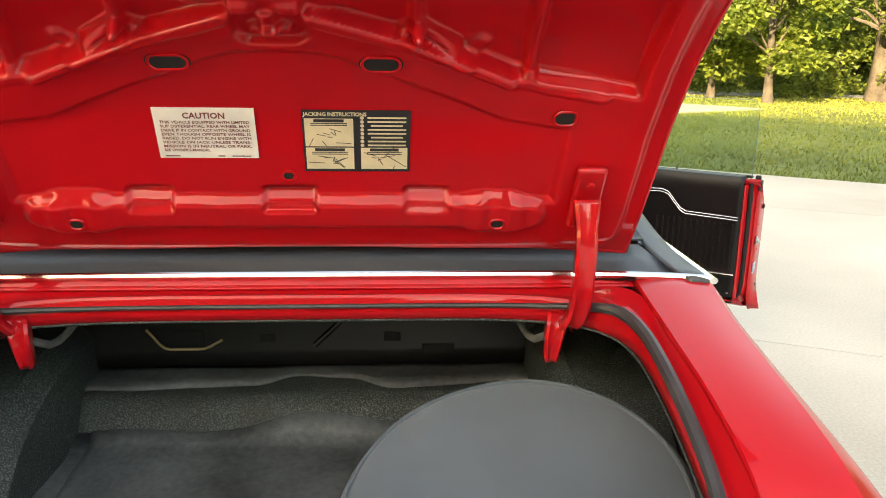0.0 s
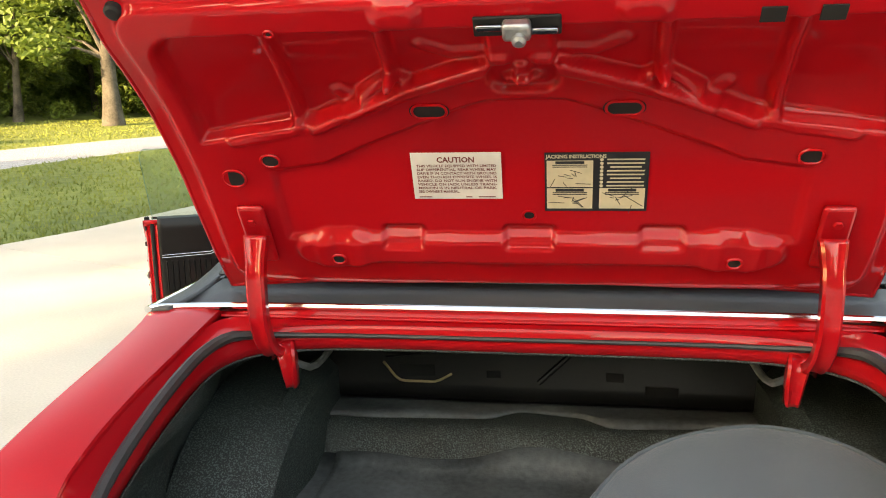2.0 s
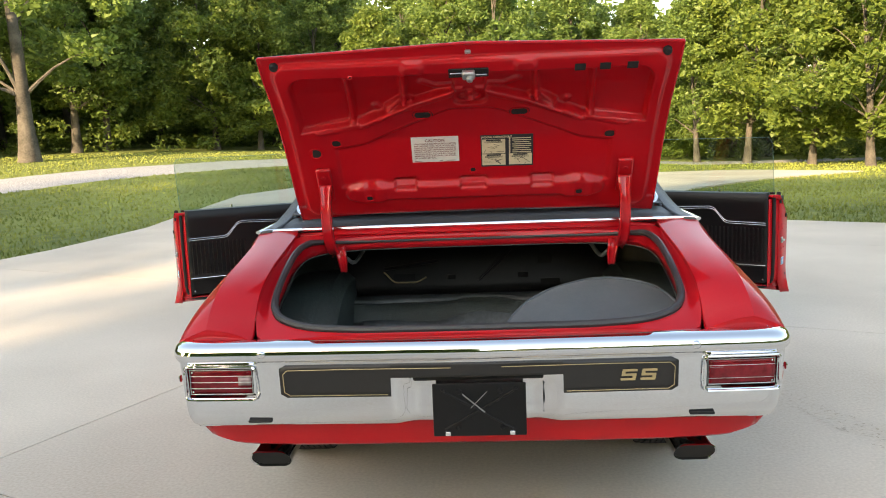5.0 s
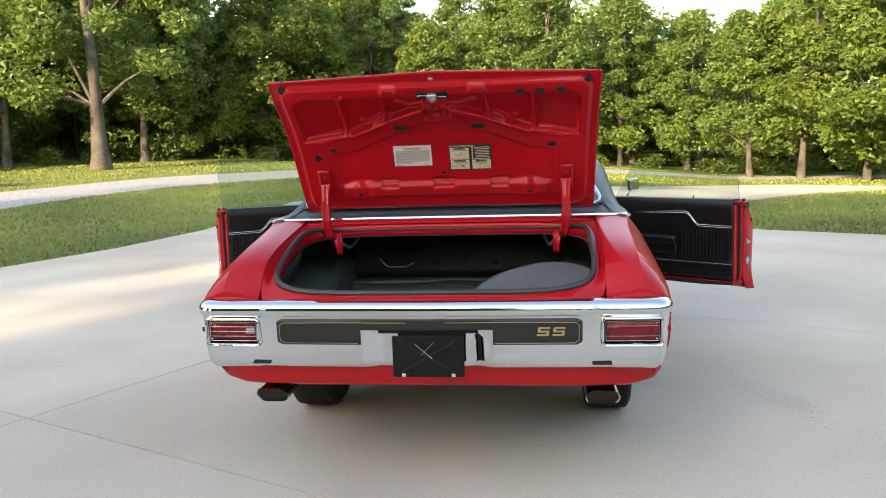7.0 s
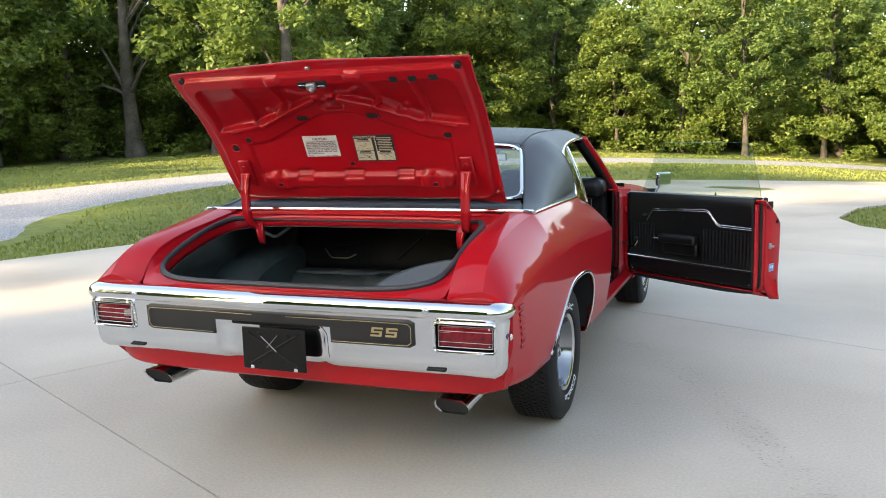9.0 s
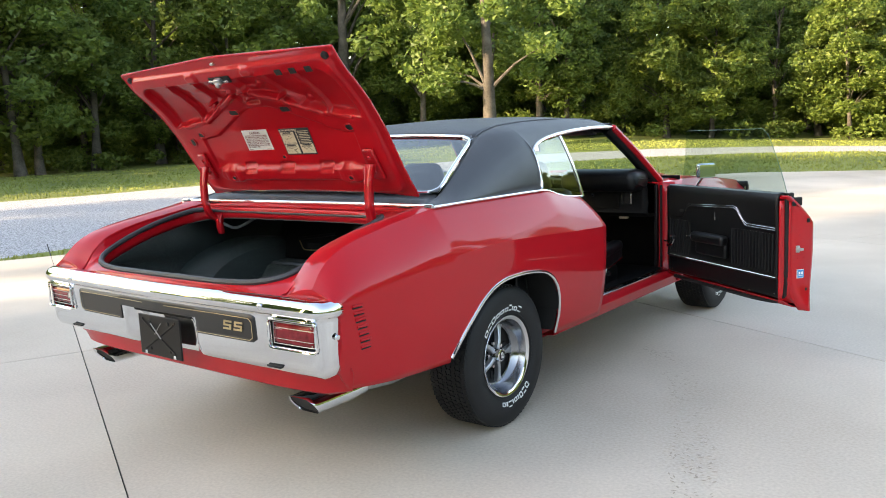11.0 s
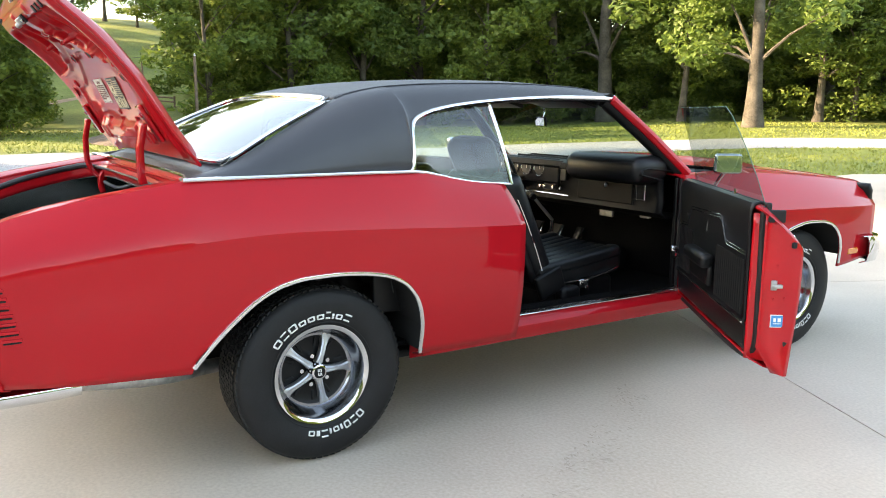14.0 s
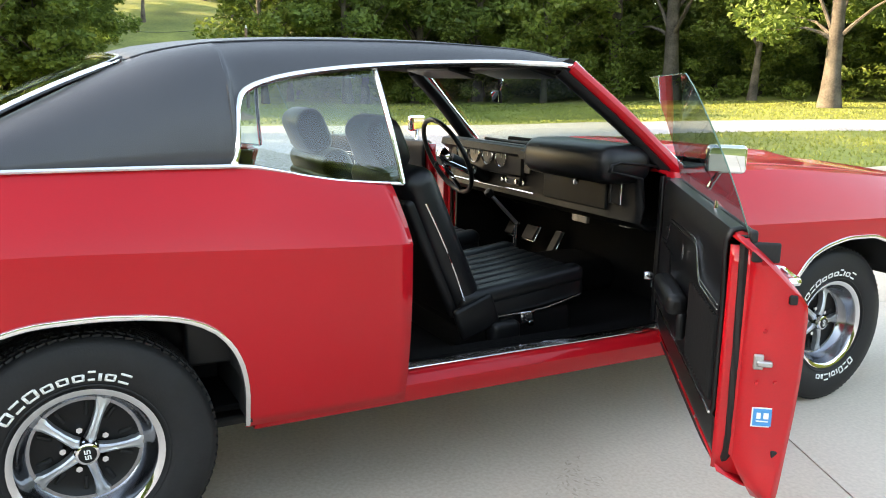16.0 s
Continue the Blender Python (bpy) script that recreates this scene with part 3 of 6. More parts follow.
LOW = [(0.34, -0.060), (0.40, -0.040), (0.50, -0.020), (0.62, -0.006), (0.75, 0.0), (0.86, 0.0)]


def side_x(y, z):
    c, (xb, zb), w = spline(CREASE, y), spline(BELT, y), spline(WIDE, y)
    if z <= c:
        tuck = min(1.0, max(0.0, (-0.78 - y) / 0.30)) ** 2 * min(1.0, max(0.0, (0.66 - z) / 0.18)) ** 1.5
        return w + spline(LOW, 0.86 + (z - c)) - 0.05 * tuck
    u = min(1.0, (z - c) / max(0.01, zb - c))
    m = min(1.0, max(0.0, (-0.30 - y) / 0.35))                     # fuller shoulder towards the tail
    k = 0.42 * (1 - m) + m
    return w + (xb - w) * ((1 - k) * u + k * u ** (1.7 - 0.1 * m))


REAR_ARCH = [(-0.50, 0.45), (-0.44, 0.52), (-0.37, 0.59), (-0.28, 0.662), (-0.19, 0.704), (-0.10, 0.720), (0.0, 0.722), (0.1, 0.716), (0.2, 0.700), (0.28, 0.668), (0.335, 0.615), (0.365, 0.555), (0.378, 0.50), (0.383, 0.45), (0.386, 0.36)]
FRONT_ARCH = [(2.44, 0.36), (2.455, 0.45), (2.50, 0.56), (2.59, 0.665), (2.70, 0.705), (2.82, 0.722), (2.94, 0.718), (3.05, 0.69), (3.12, 0.63), (3.155, 0.55), (3.16, 0.46)]


def low_edge(y):
    if y < -1.140:
        return 0.800
    if y < -0.50:
        return float(np.interp(y, [-1.2, -1.14, -1.07, -0.85, -0.5], [0.60, 0.56, 0.472, 0.455, 0.43]))
    if y < 0.386:
        return float(spline(REAR_ARCH, y))
    if y < 2.44:
        return 0.355
    if y < 3.16:
        return float(spline(FRONT_ARCH, y))
    return float(np.interp(y, [3.16, 3.5], [0.44, 0.47]))


def side_rows(ys, top=None, low=None, nz=26):
    rows = []
    for y in ys:
        z0 = low(y) if low else low_edge(y)
        z1 = top(y) if top else spline(BELT, y)[1]
        c = spline(CREASE, y)
        k = int(nz * 0.6)
        zs = [z0 + (c - z0) * i / k for i in range(k)] + [c + (z1 - c) * i / (nz - k) for i in range(nz - k + 1)] if z0 < c < z1 else [z0 + (z1 - z0) * i / nz for i in range(nz + 1)]
        rows.append([(side_x(y, z), y, z) for z in zs])
    return rows


def stations(a, b, step, extra=()):
    n = max(2, int(round((b - a) / step)))
    return sorted(set([round(a + (b - a) * i / n, 4) for i in range(n + 1)] + [e for e in extra if a < e < b]))


ARCH_Y = [-0.50, -0.497, -0.47, -0.44, -0.41, 0.31, 0.33, 0.345, 0.358, 0.368, 0.375, 0.380, 0.383, 0.386, 0.388]
car = thing("car", "glossy red coupe, black vinyl roof, boot lid and doors open", "car")


def both(make, *args, **kw):
    """A part for each side of the car."""
    return make(1, *args, **kw), make(-1, *args, **kw)


def sided(name, bm, mat, side, parent=None, **kw):
    return part(name, bm if side > 0 else mirrored(bm), mat, parent or car, **kw)


def quarter(side):
    ys = stations(-1.17, 0.86, 0.035, ARCH_Y + [-1.16, -1.15, -1.12, -1.1405, -1.1395])
    rows = side_rows(ys)
    for r, y in zip(rows, ys):                     # shoulder, over to the gutter beside the boot
        if y <= -0.44:
            xb, zb = spline(BELT, y)
            zc = spline(CREST, y)
            for i in range(1, 9):
                u = i / 8
                r.append((xb + (0.705 - xb) * u, y, zb + (zc - zb) * u + 0.008 * math.sin(math.pi * u)))
            r += [(0.703, y, zc - 0.005), (0.7015, y, min(zc - 0.006, spline(GUTTER, y) - 0.004))]
        else:
            for i in range(1, 11):
                u = i / 10
                xb, zb = spline(BELT, y)
                r.append((xb - 0.05 * u, y, zb - 0.004 * u))
    end = [(x, -1.176, min(z, 0.795)) for x, y, z in rows[0]]
    rows.insert(0, end)
    q = sided("quarter_panel", flipped(sheet(rows)), RED, side, thick=0.012, auto=13)
    # front jamb of the panel
    js = [(side_x(0.86, z) - 0.004, 0.858, z) for z in np.linspace(0.42, 0.985, 14)]
    bm = sheet([js, [(x - 0.09, 0.868, z) for x, y, z in js], [(x - 0.13, 0.84, z) for x, y, z in js]])
    sided("door_jamb", bm, RED_IN, side, q, thick=0.004)
    return q


quarters = both(quarter)


def arch_trim(side, table, name, ya, yb):
    pts = []
    ys = stations(ya, yb, 0.03, ARCH_Y + [2.442, 2.446, 2.45, 2.46, 2.48, 3.10, 3.14, 3.155, 3.159])
    for y in ys:
        z = float(spline(table, y))
        pts.append((side_x(y, z) + 0.001, y, z))
    return sided(name, tube(pts, 0.0085, n=8, flat=0.7, up=(1, 0, 0)), BRIGHT, side, label="bright wheel-arch moulding")


both(arch_trim, REAR_ARCH, "arch_moulding", -0.50, 0.386)
both(arch_trim, FRONT_ARCH, "arch_moulding", 2.44, 3.16)


def wheel_house(side, ya, yb, table):
    rows = []
    for y in stations(ya + 0.004, yb - 0.004, 0.03):
        z = float(spline(table, y)) + 0.012
        rows.append([(0.94, y, z), (0.80, y, z + 0.01), (0.62, y, z), (0.55, y, z - 0.06), (0.54, y, 0.30)])
    sided("wheel_house", sheet(rows), DARK, side, label="black inner wheel housing")


both(wheel_house, -0.50, 0.386, REAR_ARCH)
for sd in (1, -1):
    part("wheel_house_end", box(0.38, 0.008, 0.20, (sd * 0.720, 0.394, 0.468)), DARK, car)
both(wheel_house, 2.44, 3.16, FRONT_ARCH)


def fender(side):
    ys = stations(1.968, 3.52, 0.04, [2.44, 2.443, 2.446, 2.45, 2.455, 2.465, 2.48, 3.10, 3.12, 3.14, 3.15, 3.156, 3.16, 3.163])
    rows = side_rows(ys)
    for r, y in zip(rows, ys):
        xb, zb = spline(BELT, y)
        for i in range(1, 6):
            u = i / 5
            r.append((xb - 0.11 * u, y, zb + 0.012 * math.sin(math.pi * u * 0.7)))
    return sided("fender", flipped(sheet(rows)), RED, side, thick=0.012, auto=13)


both(fender)


def rocker(side):
    rows = []
    for y in stations(0.41, 2.43, 0.15, [0.86]):
        rows.append([(0.80, y, 0.325), (0.885, y, 0.335), (0.902, y, 0.36), (0.915, y, 0.40), (0.895, y, 0.418), (0.87, y, 0.428), (0.785, y, 0.43), (0.780, y, 0.30)])
    r = sided("rocker_panel", flipped(sheet(rows)), RED, side, thick=0.004)
    bm = box(0.050, 1.08, 0.006, (0.846, 1.43, 0.434))
    sided("sill_plate", bm, CHROME, side, r, label="bright ribbed sill plate", bevel=0.002)
    bm = bmesh.new()
    for i in range(4):
        box(0.003, 1.05, 0.002, (0.834 + 0.008 * i, 1.43, 0.438), bm)
    sided("sill_rib", bm, BRIGHT, side, r)
    return r


both(rocker)

# hood, cowl and nose
rows = []
for y in stations(2.32, 3.54, 0.06):
    zb = spline(BELT, y)[1]
    row = []
    for i in range(-20, 21):
        x = 0.70 * i / 20
        u = abs(x) / 0.70
        dome = 0.028 * max(0.0, min(1.0, (0.36 - abs(x)) / 0.07)) * max(0.0, min(1.0, (3.3 - y) / 0.25))
        row.append((x, y + 0.05 * (1 - u * u) * (y > 3.4), zb + 0.012 + 0.026 * (1 - u * u) + dome))
    rows.append(row)
hood = part("hood", sheet(rows), RED, car, thick=0.02)
rows = [[(0.74 * i / 12, 2.10 + dy - 0.05 * (i / 12) ** 2, 1.0 + dz) for i in range(-12, 13)] for dy, dz in ((0.0, 0.0), (0.06, 0.004), (0.16, 0.002), (0.215, 0.006))]
cowl = part("cowl_panel", sheet(rows), BLACK, car, "black slotted cowl below the windscreen", thick=0.01)
for i in range(14):
    x = -0.62 + i * 0.095
    part("cowl_slot", box(0.07, 0.012, 0.004, (x, 2.22 - 0.05 * (x / 0.74) ** 2, 1.011)), BRIGHT, cowl)
rows = [[(0.90 * i / 14, 3.56 + d - 0.05 * abs(i / 14) ** 3, z) for i in range(-14, 15)] for d, z in ((-0.03, 0.90), (0.0, 0.86), (0.0, 0.62), (-0.03, 0.45))]
nose = part("grille_panel", sheet(rows), BLACK, car, thick=0.03)
prof = [(-0.02, 0.60), (0.05, 0.595), (0.075, 0.56), (0.075, 0.50), (0.05, 0.455), (-0.02, 0.45)]
rows = []
for s in np.linspace(-1, 1, 41):
    x = 0.95 * math.sin(s * math.pi / 2) / 1.0
    y = 3.36 + 0.22 * (1 - abs(s) ** 5)
    k = 1.0 if abs(s) < 0.93 else 0.6
    rows.append([(x * (1 + 0.02 * (d > 0)), y + d * k, z) for d, z in prof])
part("front_bumper", sheet(rows), CHROME, car, thick=0.006)
for sd in (1, -1):
    part("side_marker", box(0.012, 0.10, 0.035, (sd * 0.937, 3.29, 0.52)), AMBER, car, "amber side marker lamp", bevel=0.004)

# ---- roof and glass
SIDE_LOW = [(-0.49, 0.8505, 1.071), (-0.2, 0.849, 1.073), (0.2, 0.847, 1.073), (0.385, 0.843, 1.071), (0.396, 0.838, 1.10), (0.402, 0.820, 1.16), (0.410, 0.797, 1.22), (0.425, 0.778, 1.252), (0.46, 0.762, 1.275), (0.55, 0.738, 1.302), (0.70, 0.715, 1.326), (0.85, 0.697, 1.341), (1.07, 0.678, 1.356), (1.37, 0.655, 1.366), (1.55, 0.64, 1.366), (1.64, 0.628, 1.362)]
RAIL = [(-0.49, 0.805, 1.073), (-0.42, 0.785, 1.083), (-0.33, 0.760, 1.104), (-0.2, 0.722, 1.164), (-0.05, 0.680, 1.240), (0.08, 0.640, 1.304), (0.155, 0.612, 1.338), (0.22, 0.606, 1.362), (0.4, 0.598, 1.395), (0.7, 0.588, 1.414), (1.1, 0.578, 1.422), (1.4, 0.565, 1.416), (1.55, 0.557, 1.403), (1.66, 0.55, 1.380)]
CROWN = [(0.155, 1.362), (0.25, 1.395), (0.5, 1.430), (0.9, 1.450), (1.2, 1.452), (1.5, 1.435), (1.68, 1.395)]
top_rows = []
for y in stations(0.155, 1.66, 0.05):
    xr, zr = spline(RAIL, y)
    zc = spline(CROWN, y)
    top_rows.append([(xr * i / 14, y + (0.035 * (1 - (i / 14) ** 2) * max(0.0, (y - 1.3) / 0.36)) - 0.03 * (1 - (i / 14) ** 2) * max(0.0, (0.4 - y) / 0.25), zr + (zc - zr) * (1 - abs(i / 14) ** 2.2)) for i in range(-14, 15)])
roof = part("roof", sheet(top_rows), VINYL_TOP, car, "black grained vinyl roof covering", thick=0.02)


def sail(side):
    ys = stations(-0.49, 1.64, 0.05, [0.385, 0.388, 0.391, 0.394, 0.396, 0.399, 0.402, 0.406, 0.410, 0.417, 0.425, 0.44, 0.46])
    rows = []
    for y in ys:
        a, b = Vector((spline(SIDE_LOW, y)[0], y, spline(SIDE_LOW, y)[1])), Vector((spline(RAIL, y)[0], y, spline(RAIL, y)[1]))
        out = Vector((b.z - a.z, 0, a.x - b.x))
        h = (b - a).length
        k = min(1.0, max(0.0, (y + 0.49) / 0.80))
        row = []
        for i in range(13):
            u = i / 12
            if y <= 0.386:                         # a quarter of an oval, flatter towards the tail
                t = u * math.pi / 2
                oval_p = Vector((b.x + (a.x - b.x) * math.cos(t), y, a.z + (b.z - a.z) * math.sin(t)))
                flat_p = a + (b - a) * u + out.normalized() * 0.07 * h * math.sin(math.pi * u)
                row.append(flat_p.lerp(oval_p, k))
            else:
                t0 = math.asin(min(1.0, max(0.0, (a.z - 1.071) / (b.z - 1.071))))
                row.append(a + (b - a) * u + out.normalized() * 0.5 * math.tan((math.pi / 2 - t0) / 4) * h * math.sin(math.pi * u) ** 0.9)
        rows.append(row)
    return sided("roof_side", flipped(sheet(rows)), VINYL_TOP, side, roof, thick=0.02)


both(sail)


def roof_seam(side):
    pts = [(spline(RAIL, y)[0], y, spline(RAIL, y)[1] + 0.0015) for y in stations(0.17, 1.62, 0.06)]
    sided("roof_seam", tube(pts, 0.0032, n=6), VINYL_TOP, side, roof, label="stitched seam in the vinyl")


both(roof_seam)
# panel under the rear window, in the same vinyl
rows = []
for i in range(-16, 17):
    u = i / 16
    bow = 0.05 * (1 - u * u)
    rows.append([(0.80 * u, -0.430 - 0.045 * abs(u) ** 8, 1.066), (0.80 * u, -0.418, 1.072), (0.775 * u, -0.39 - bow * 0.3, 1.083 + 0.006 * (1 - u * u)), (0.745 * u, -0.325 - bow, 1.105 + 0.012 * (1 - u * u))])
part("tulip_panel", sheet(rows), VINYL_TOP, roof, thick=-0.01)


def trims(side):
    ys = stations(-0.49, 0.385, 0.06)
    sided("belt_moulding", tube([(spline(SIDE_LOW, y)[0] + 0.004, y, spline(SIDE_LOW, y)[1] - 0.002) for y in ys] + [(0.835, 0.45, 1.062), (0.828, 0.56, 1.041)], [0.0095] * len(ys) + [0.0095, 0.005], n=8, flat=0.8), BRIGHT, side, roof, label="bright moulding below the vinyl")
    ys = stations(0.385, 1.64, 0.05, [0.39, 0.394, 0.398, 0.402, 0.406, 0.41, 0.417, 0.425, 0.44, 0.46])
    sided("drip_moulding", tube([(spline(SIDE_LOW, y)[0] + 0.002, y, spline(SIDE_LOW, y)[1]) for y in ys], 0.0095, n=8), BRIGHT, side, roof, label="bright drip-rail moulding")
    # A-pillar
    bm = tube(smooth_path([(0.628, 1.63, 1.360), (0.70, 1.83, 1.19), (0.772, 2.03, 1.0)], 10), 0.030, n=10, flat=0.8)
    p = sided("windscreen_pillar", bm, RED, side)
    bm = tube(smooth_path([(0.597, 1.605, 1.352), (0.668, 1.815, 1.18), (0.738, 2.005, 1.0)], 10), 0.036, n=10, flat=0.8)
    sided("pillar_trim", bm, BLACK, side, p, label="black inner pillar trim")
    bm = tube([(0.615, 1.655, 1.374), (0.69, 1.85, 1.20), (0.755, 2.06, 1.015)], 0.009, n=8)
    sided("screen_moulding", bm, BRIGHT, side, p, label="bright windscreen moulding")
    # quarter window
    lo = [(0.40, 0.835, 1.068), (0.55, 0.822, 1.040), (0.70, 0.812, 1.014), (0.90, 0.800, 0.996)]
    hi = [(0.40, 0.832, 1.072), (0.405, 0.81, 1.17), (0.43, 0.772, 1.245), (0.5, 0.745, 1.285), (0.7, 0.708, 1.318), (0.86, 0.690, 1.330), (0.90, 0.687, 1.332)]
    rows = []
    for i in range(14):
        y = 0.402 + (0.90 - 0.402) * (i / 13) ** 1.5
        a, b = spline(lo, y), spline(hi, y)
        rows.append([(a[0] + (b[0] - a[0]) * j / 6 + 0.012 * math.sin(math.pi * j / 6), y - 0.045 * (j / 6) * (i / 13) ** 3, a[1] + (b[1] - a[1]) * j / 6) for j in range(7)])
    g = sided("quarter_window", sheet(rows), GLASS, side)
    g.visible_shadow = False
    pts = [r for r in rows[-1]]
    sided("window_channel", tube([(x, y, z) for x, y, z in pts], 0.009, n=8), BRIGHT, side, g, label="bright glass edge channel")
    sided("window_sill_moulding", tube([r[0] for r in rows], 0.005, n=6), BRIGHT, side, g)


both(trims)

# rear window
rows = []
for j in range(9):
    v = j / 8
    y, z = -0.325 + (0.155 + 0.325) * v, 1.106 + (1.338 - 1.106) * v
    x = spline(RAIL, y)[0] - 0.004
    bow = 0.05 * (1 - v) + 0.03 * v
    rows.append([(x * i / 14, y - bow * (1 - (i / 14) ** 2), z + (0.012 + 0.008 * v) * (1 - (i / 14) ** 2) + 0.012 * math.sin(math.pi * v)) for i in range(-14, 15)])
rw = part("rear_window", sheet(rows), GLASS_REAR, car)
rw.visible_shadow = False
sides = [[Vector(p) for p in q] for q in (rows[0], [r[-1] for r in rows], rows[-1][::-1], [r[0] for r in rows][::-1])]


def along(pts, d):
    """The point at length d on a line of points."""
    for p, q in zip(pts, pts[1:]):
        l = (q - p).length
        if d <= l:
            return p.lerp(q, d / l)
        d -= l
    return pts[-1].copy()


def length(pts):
    return sum((q - p).length for p, q in zip(pts, pts[1:]))


CUT = 0.085
ring = []
for k, line in enumerate(sides):
    nxt = sides[(k + 1) % 4]
    l = length(line)
    ring += [along(line, CUT + (l - 2 * CUT) * t) for t in np.linspace(0, 1, 14)]
    p, c, q = along(line, l - CUT), line[-1], along(nxt, CUT)
    arc = [p * (1 - t) ** 2 + c * 2 * t * (1 - t) + q * t * t for t in np.linspace(0, 1, 9)]
    ring += arc[1:-1]
    lift = Vector((0, -0.0035, 0.008))
    bm = bmesh.new()
    tip = bm.verts.new(c + lift)
    fan = [bm.verts.new(a + lift) for a in arc]
    for a, b in zip(fan, fan[1:]):
        bm.faces.new((tip, a, b))
    part("corner_vinyl", bm, VINYL_TOP, rw, "black vinyl turned round the window corner", thick=0.004)
part("window_moulding", tube([p + Vector((0, -0.002, 0.005)) for p in ring], 0.009, n=8, closed=True), BRIGHT, rw, "bright rear window moulding")
# windscreen
rows = []
for j in range(7):
    v = j / 6
    x, y, z = 0.755 + (0.615 - 0.755) * v, 2.07 + (1.665 - 2.07) * v, 1.012 + (1.372 - 1.012) * v
    rows.append([(x * i / 14, y + 0.10 * (1 - (i / 14) ** 2) * (1 - 0.4 * v), z + 0.012 * (1 - (i / 14) ** 2)) for i in range(-14, 15)])
ws = part("windscreen", sheet(rows), GLASS, car)
ws.visible_shadow = False
part("header_moulding", tube(rows[-1], 0.010, n=8), BRIGHT, ws)
part("header_trim", tube([(x, y - 0.035, z - 0.012) for x, y, z in rows[-1]], 0.03, n=8), BLACK, ws, "black headliner edge")

# ---- boot: deck round the opening, seal, tub
def opening(a, grow=0.0):
    c, s = math.cos(a), math.sin(a)
    k = (abs(c) ** 5.4 + abs(s) ** 5.4) ** (-1 / 5.4)
    x, y = (0.678 + grow) * c * k, -0.825 + (0.352 + grow) * s * k
    if s < 0:
        y -= 0.022 * (1 - min(1.0, abs(x) / 0.6) ** 2)
    return x, y


def deck_z(x, y):
    y = max(-1.19, y)
    c, d = spline(GUTTER, y), spline(DECK, y)
    return d + (c - d) * min(1.0, abs(x) / 0.7) ** 4


N = 144
outer, inner = [], []
for i in range(N):
    a = 2 * math.pi * i / N
    c, s = math.cos(a), math.sin(a)
    k = (abs(c) ** 14 + abs(s) ** 14) ** (-1 / 14)
    x, y = 0.7045 * c * k, -0.81 + 0.375 * s * k
    if s < -0.3:
        y = -0.81 - 0.375 * min(1.0, -s * k) - 0.022 * (1 - (x / 0.7) ** 2) * min(1.0, -s * k)
    z = deck_z(x, y)
    outer.append(Vector((x, y, z + max(0.0, spline(CREST, y) - 0.010 - z) * (abs(x) / 0.7) ** 14)))
    x, y = opening(a)
    inner.append(Vector((x, y, deck_z(x, y) + 0.002)))
rows = [[Vector((o.x + (q.x - o.x) * u, o.y + (q.y - o.y) * u, q.z + (o.z - q.z) * (1 - u) ** 2.2 - 0.004 * math.sin(math.pi * u))) for o, q in zip(outer, inner)] for u in (0, 0.06, 0.14, 0.24, 0.36, 0.5, 0.65, 0.8, 1.0)]
rows.insert(0, [o + Vector((0, -0.002, -0.03)) for o in outer])
rows += [[Vector((q.x * 0.985, -0.825 + (q.y + 0.825) * 0.985, q.z - d)) for q in inner] for d in (0.008, 0.03, 0.05)]
deck = part("boot_deck", sheet(rows, close=True), RED, car, thick=0.003)
seal_pts = [Vector((opening(2 * math.pi * i / N, -0.010)[0], opening(2 * math.pi * i / N, -0.010)[1], q.z + 0.008)) for i, q in enumerate(inner)]
part("boot_seal", tube([p - Vector((0, 0, 0.030 * step(p.y + 0.52, 0.05))) for p in seal_pts], [0.0125 - 0.008 * step(p.y + 0.52, 0.05) for p in seal_pts], n=8, closed=True), SEAL, deck, "grey-black rubber weatherstrip round the boot opening")
# strip between the boot opening and the vinyl, with a bright moulding
rows = [[(0.72 * i / 20, y, z) for i in range(-20, 21)] for y, z in ((-0.446, 1.043), (-0.434, 1.047), (-0.425, 1.062), (-0.42, 1.066))]
part("rear_shelf_strip", sheet(rows), RED, deck, thick=-0.004)
part("deck_moulding", tube([(0.85 * i / 24, -0.428 - 0.055 * abs(i / 24) ** 6, 1.068 + 0.004 * abs(i / 24) ** 6) for i in range(-24, 25)], 0.008, n=8), BRIGHT, deck, "bright moulding between deck and vinyl")


def boot_z(x, y):
    """Height of the boot floor, which steps up over the axle."""
    return 0.60 + 0.10 * step(y + 0.24, 0.06) + 0.003 * noise.noise((x * 9, y * 9, 0))


def tub_ring(z, gx, gy0, gy1, lift=0.0, e=5.0):
    out = []
    for i in range(N):
        a = 2 * math.pi * i / N
        c, s = math.cos(a), math.sin(a)
        k = (abs(c) ** e + abs(s) ** e) ** (-1 / e)
        y = (gy0 + gy1) / 2 + (gy1 - gy0) / 2 * s * k
        out.append((gx * c * k, y, z + lift * step(y + 0.28, 0.14)))
    return out


rows = [[(q.x * 0.983, -0.825 + (q.y + 0.825) * 0.983, q.z - 0.051) for q in inner], tub_ring(0.80, 0.78, -1.15, 0.04, 0.215), tub_ring(0.74, 0.80, -1.14, 0.06, 0.20), tub_ring(0.66, 0.78, -1.12, 0.05), tub_ring(0.60, 0.72, -1.10, 0.03), tub_ring(0.585, 0.68, -1.08, 0.0)]
tub = part("boot_tub", sheet(rows, close=True), SPATTER, car, "black spatter-painted boot interior", thick=-0.004)
nx, ny = 60, 44
rows = []
for j in range(ny + 1):
    y = -1.10 + 1.10 * j / ny
    row = []
    for i in range(nx + 1):
        x = -0.72 + 1.44 * i / nx
        z = boot_z(x, y) + 0.010 * max(0, math.sin(x * 46)) * (-0.31 < y < -0.18)
        row.append((x, y, z))
    rows.append(row)
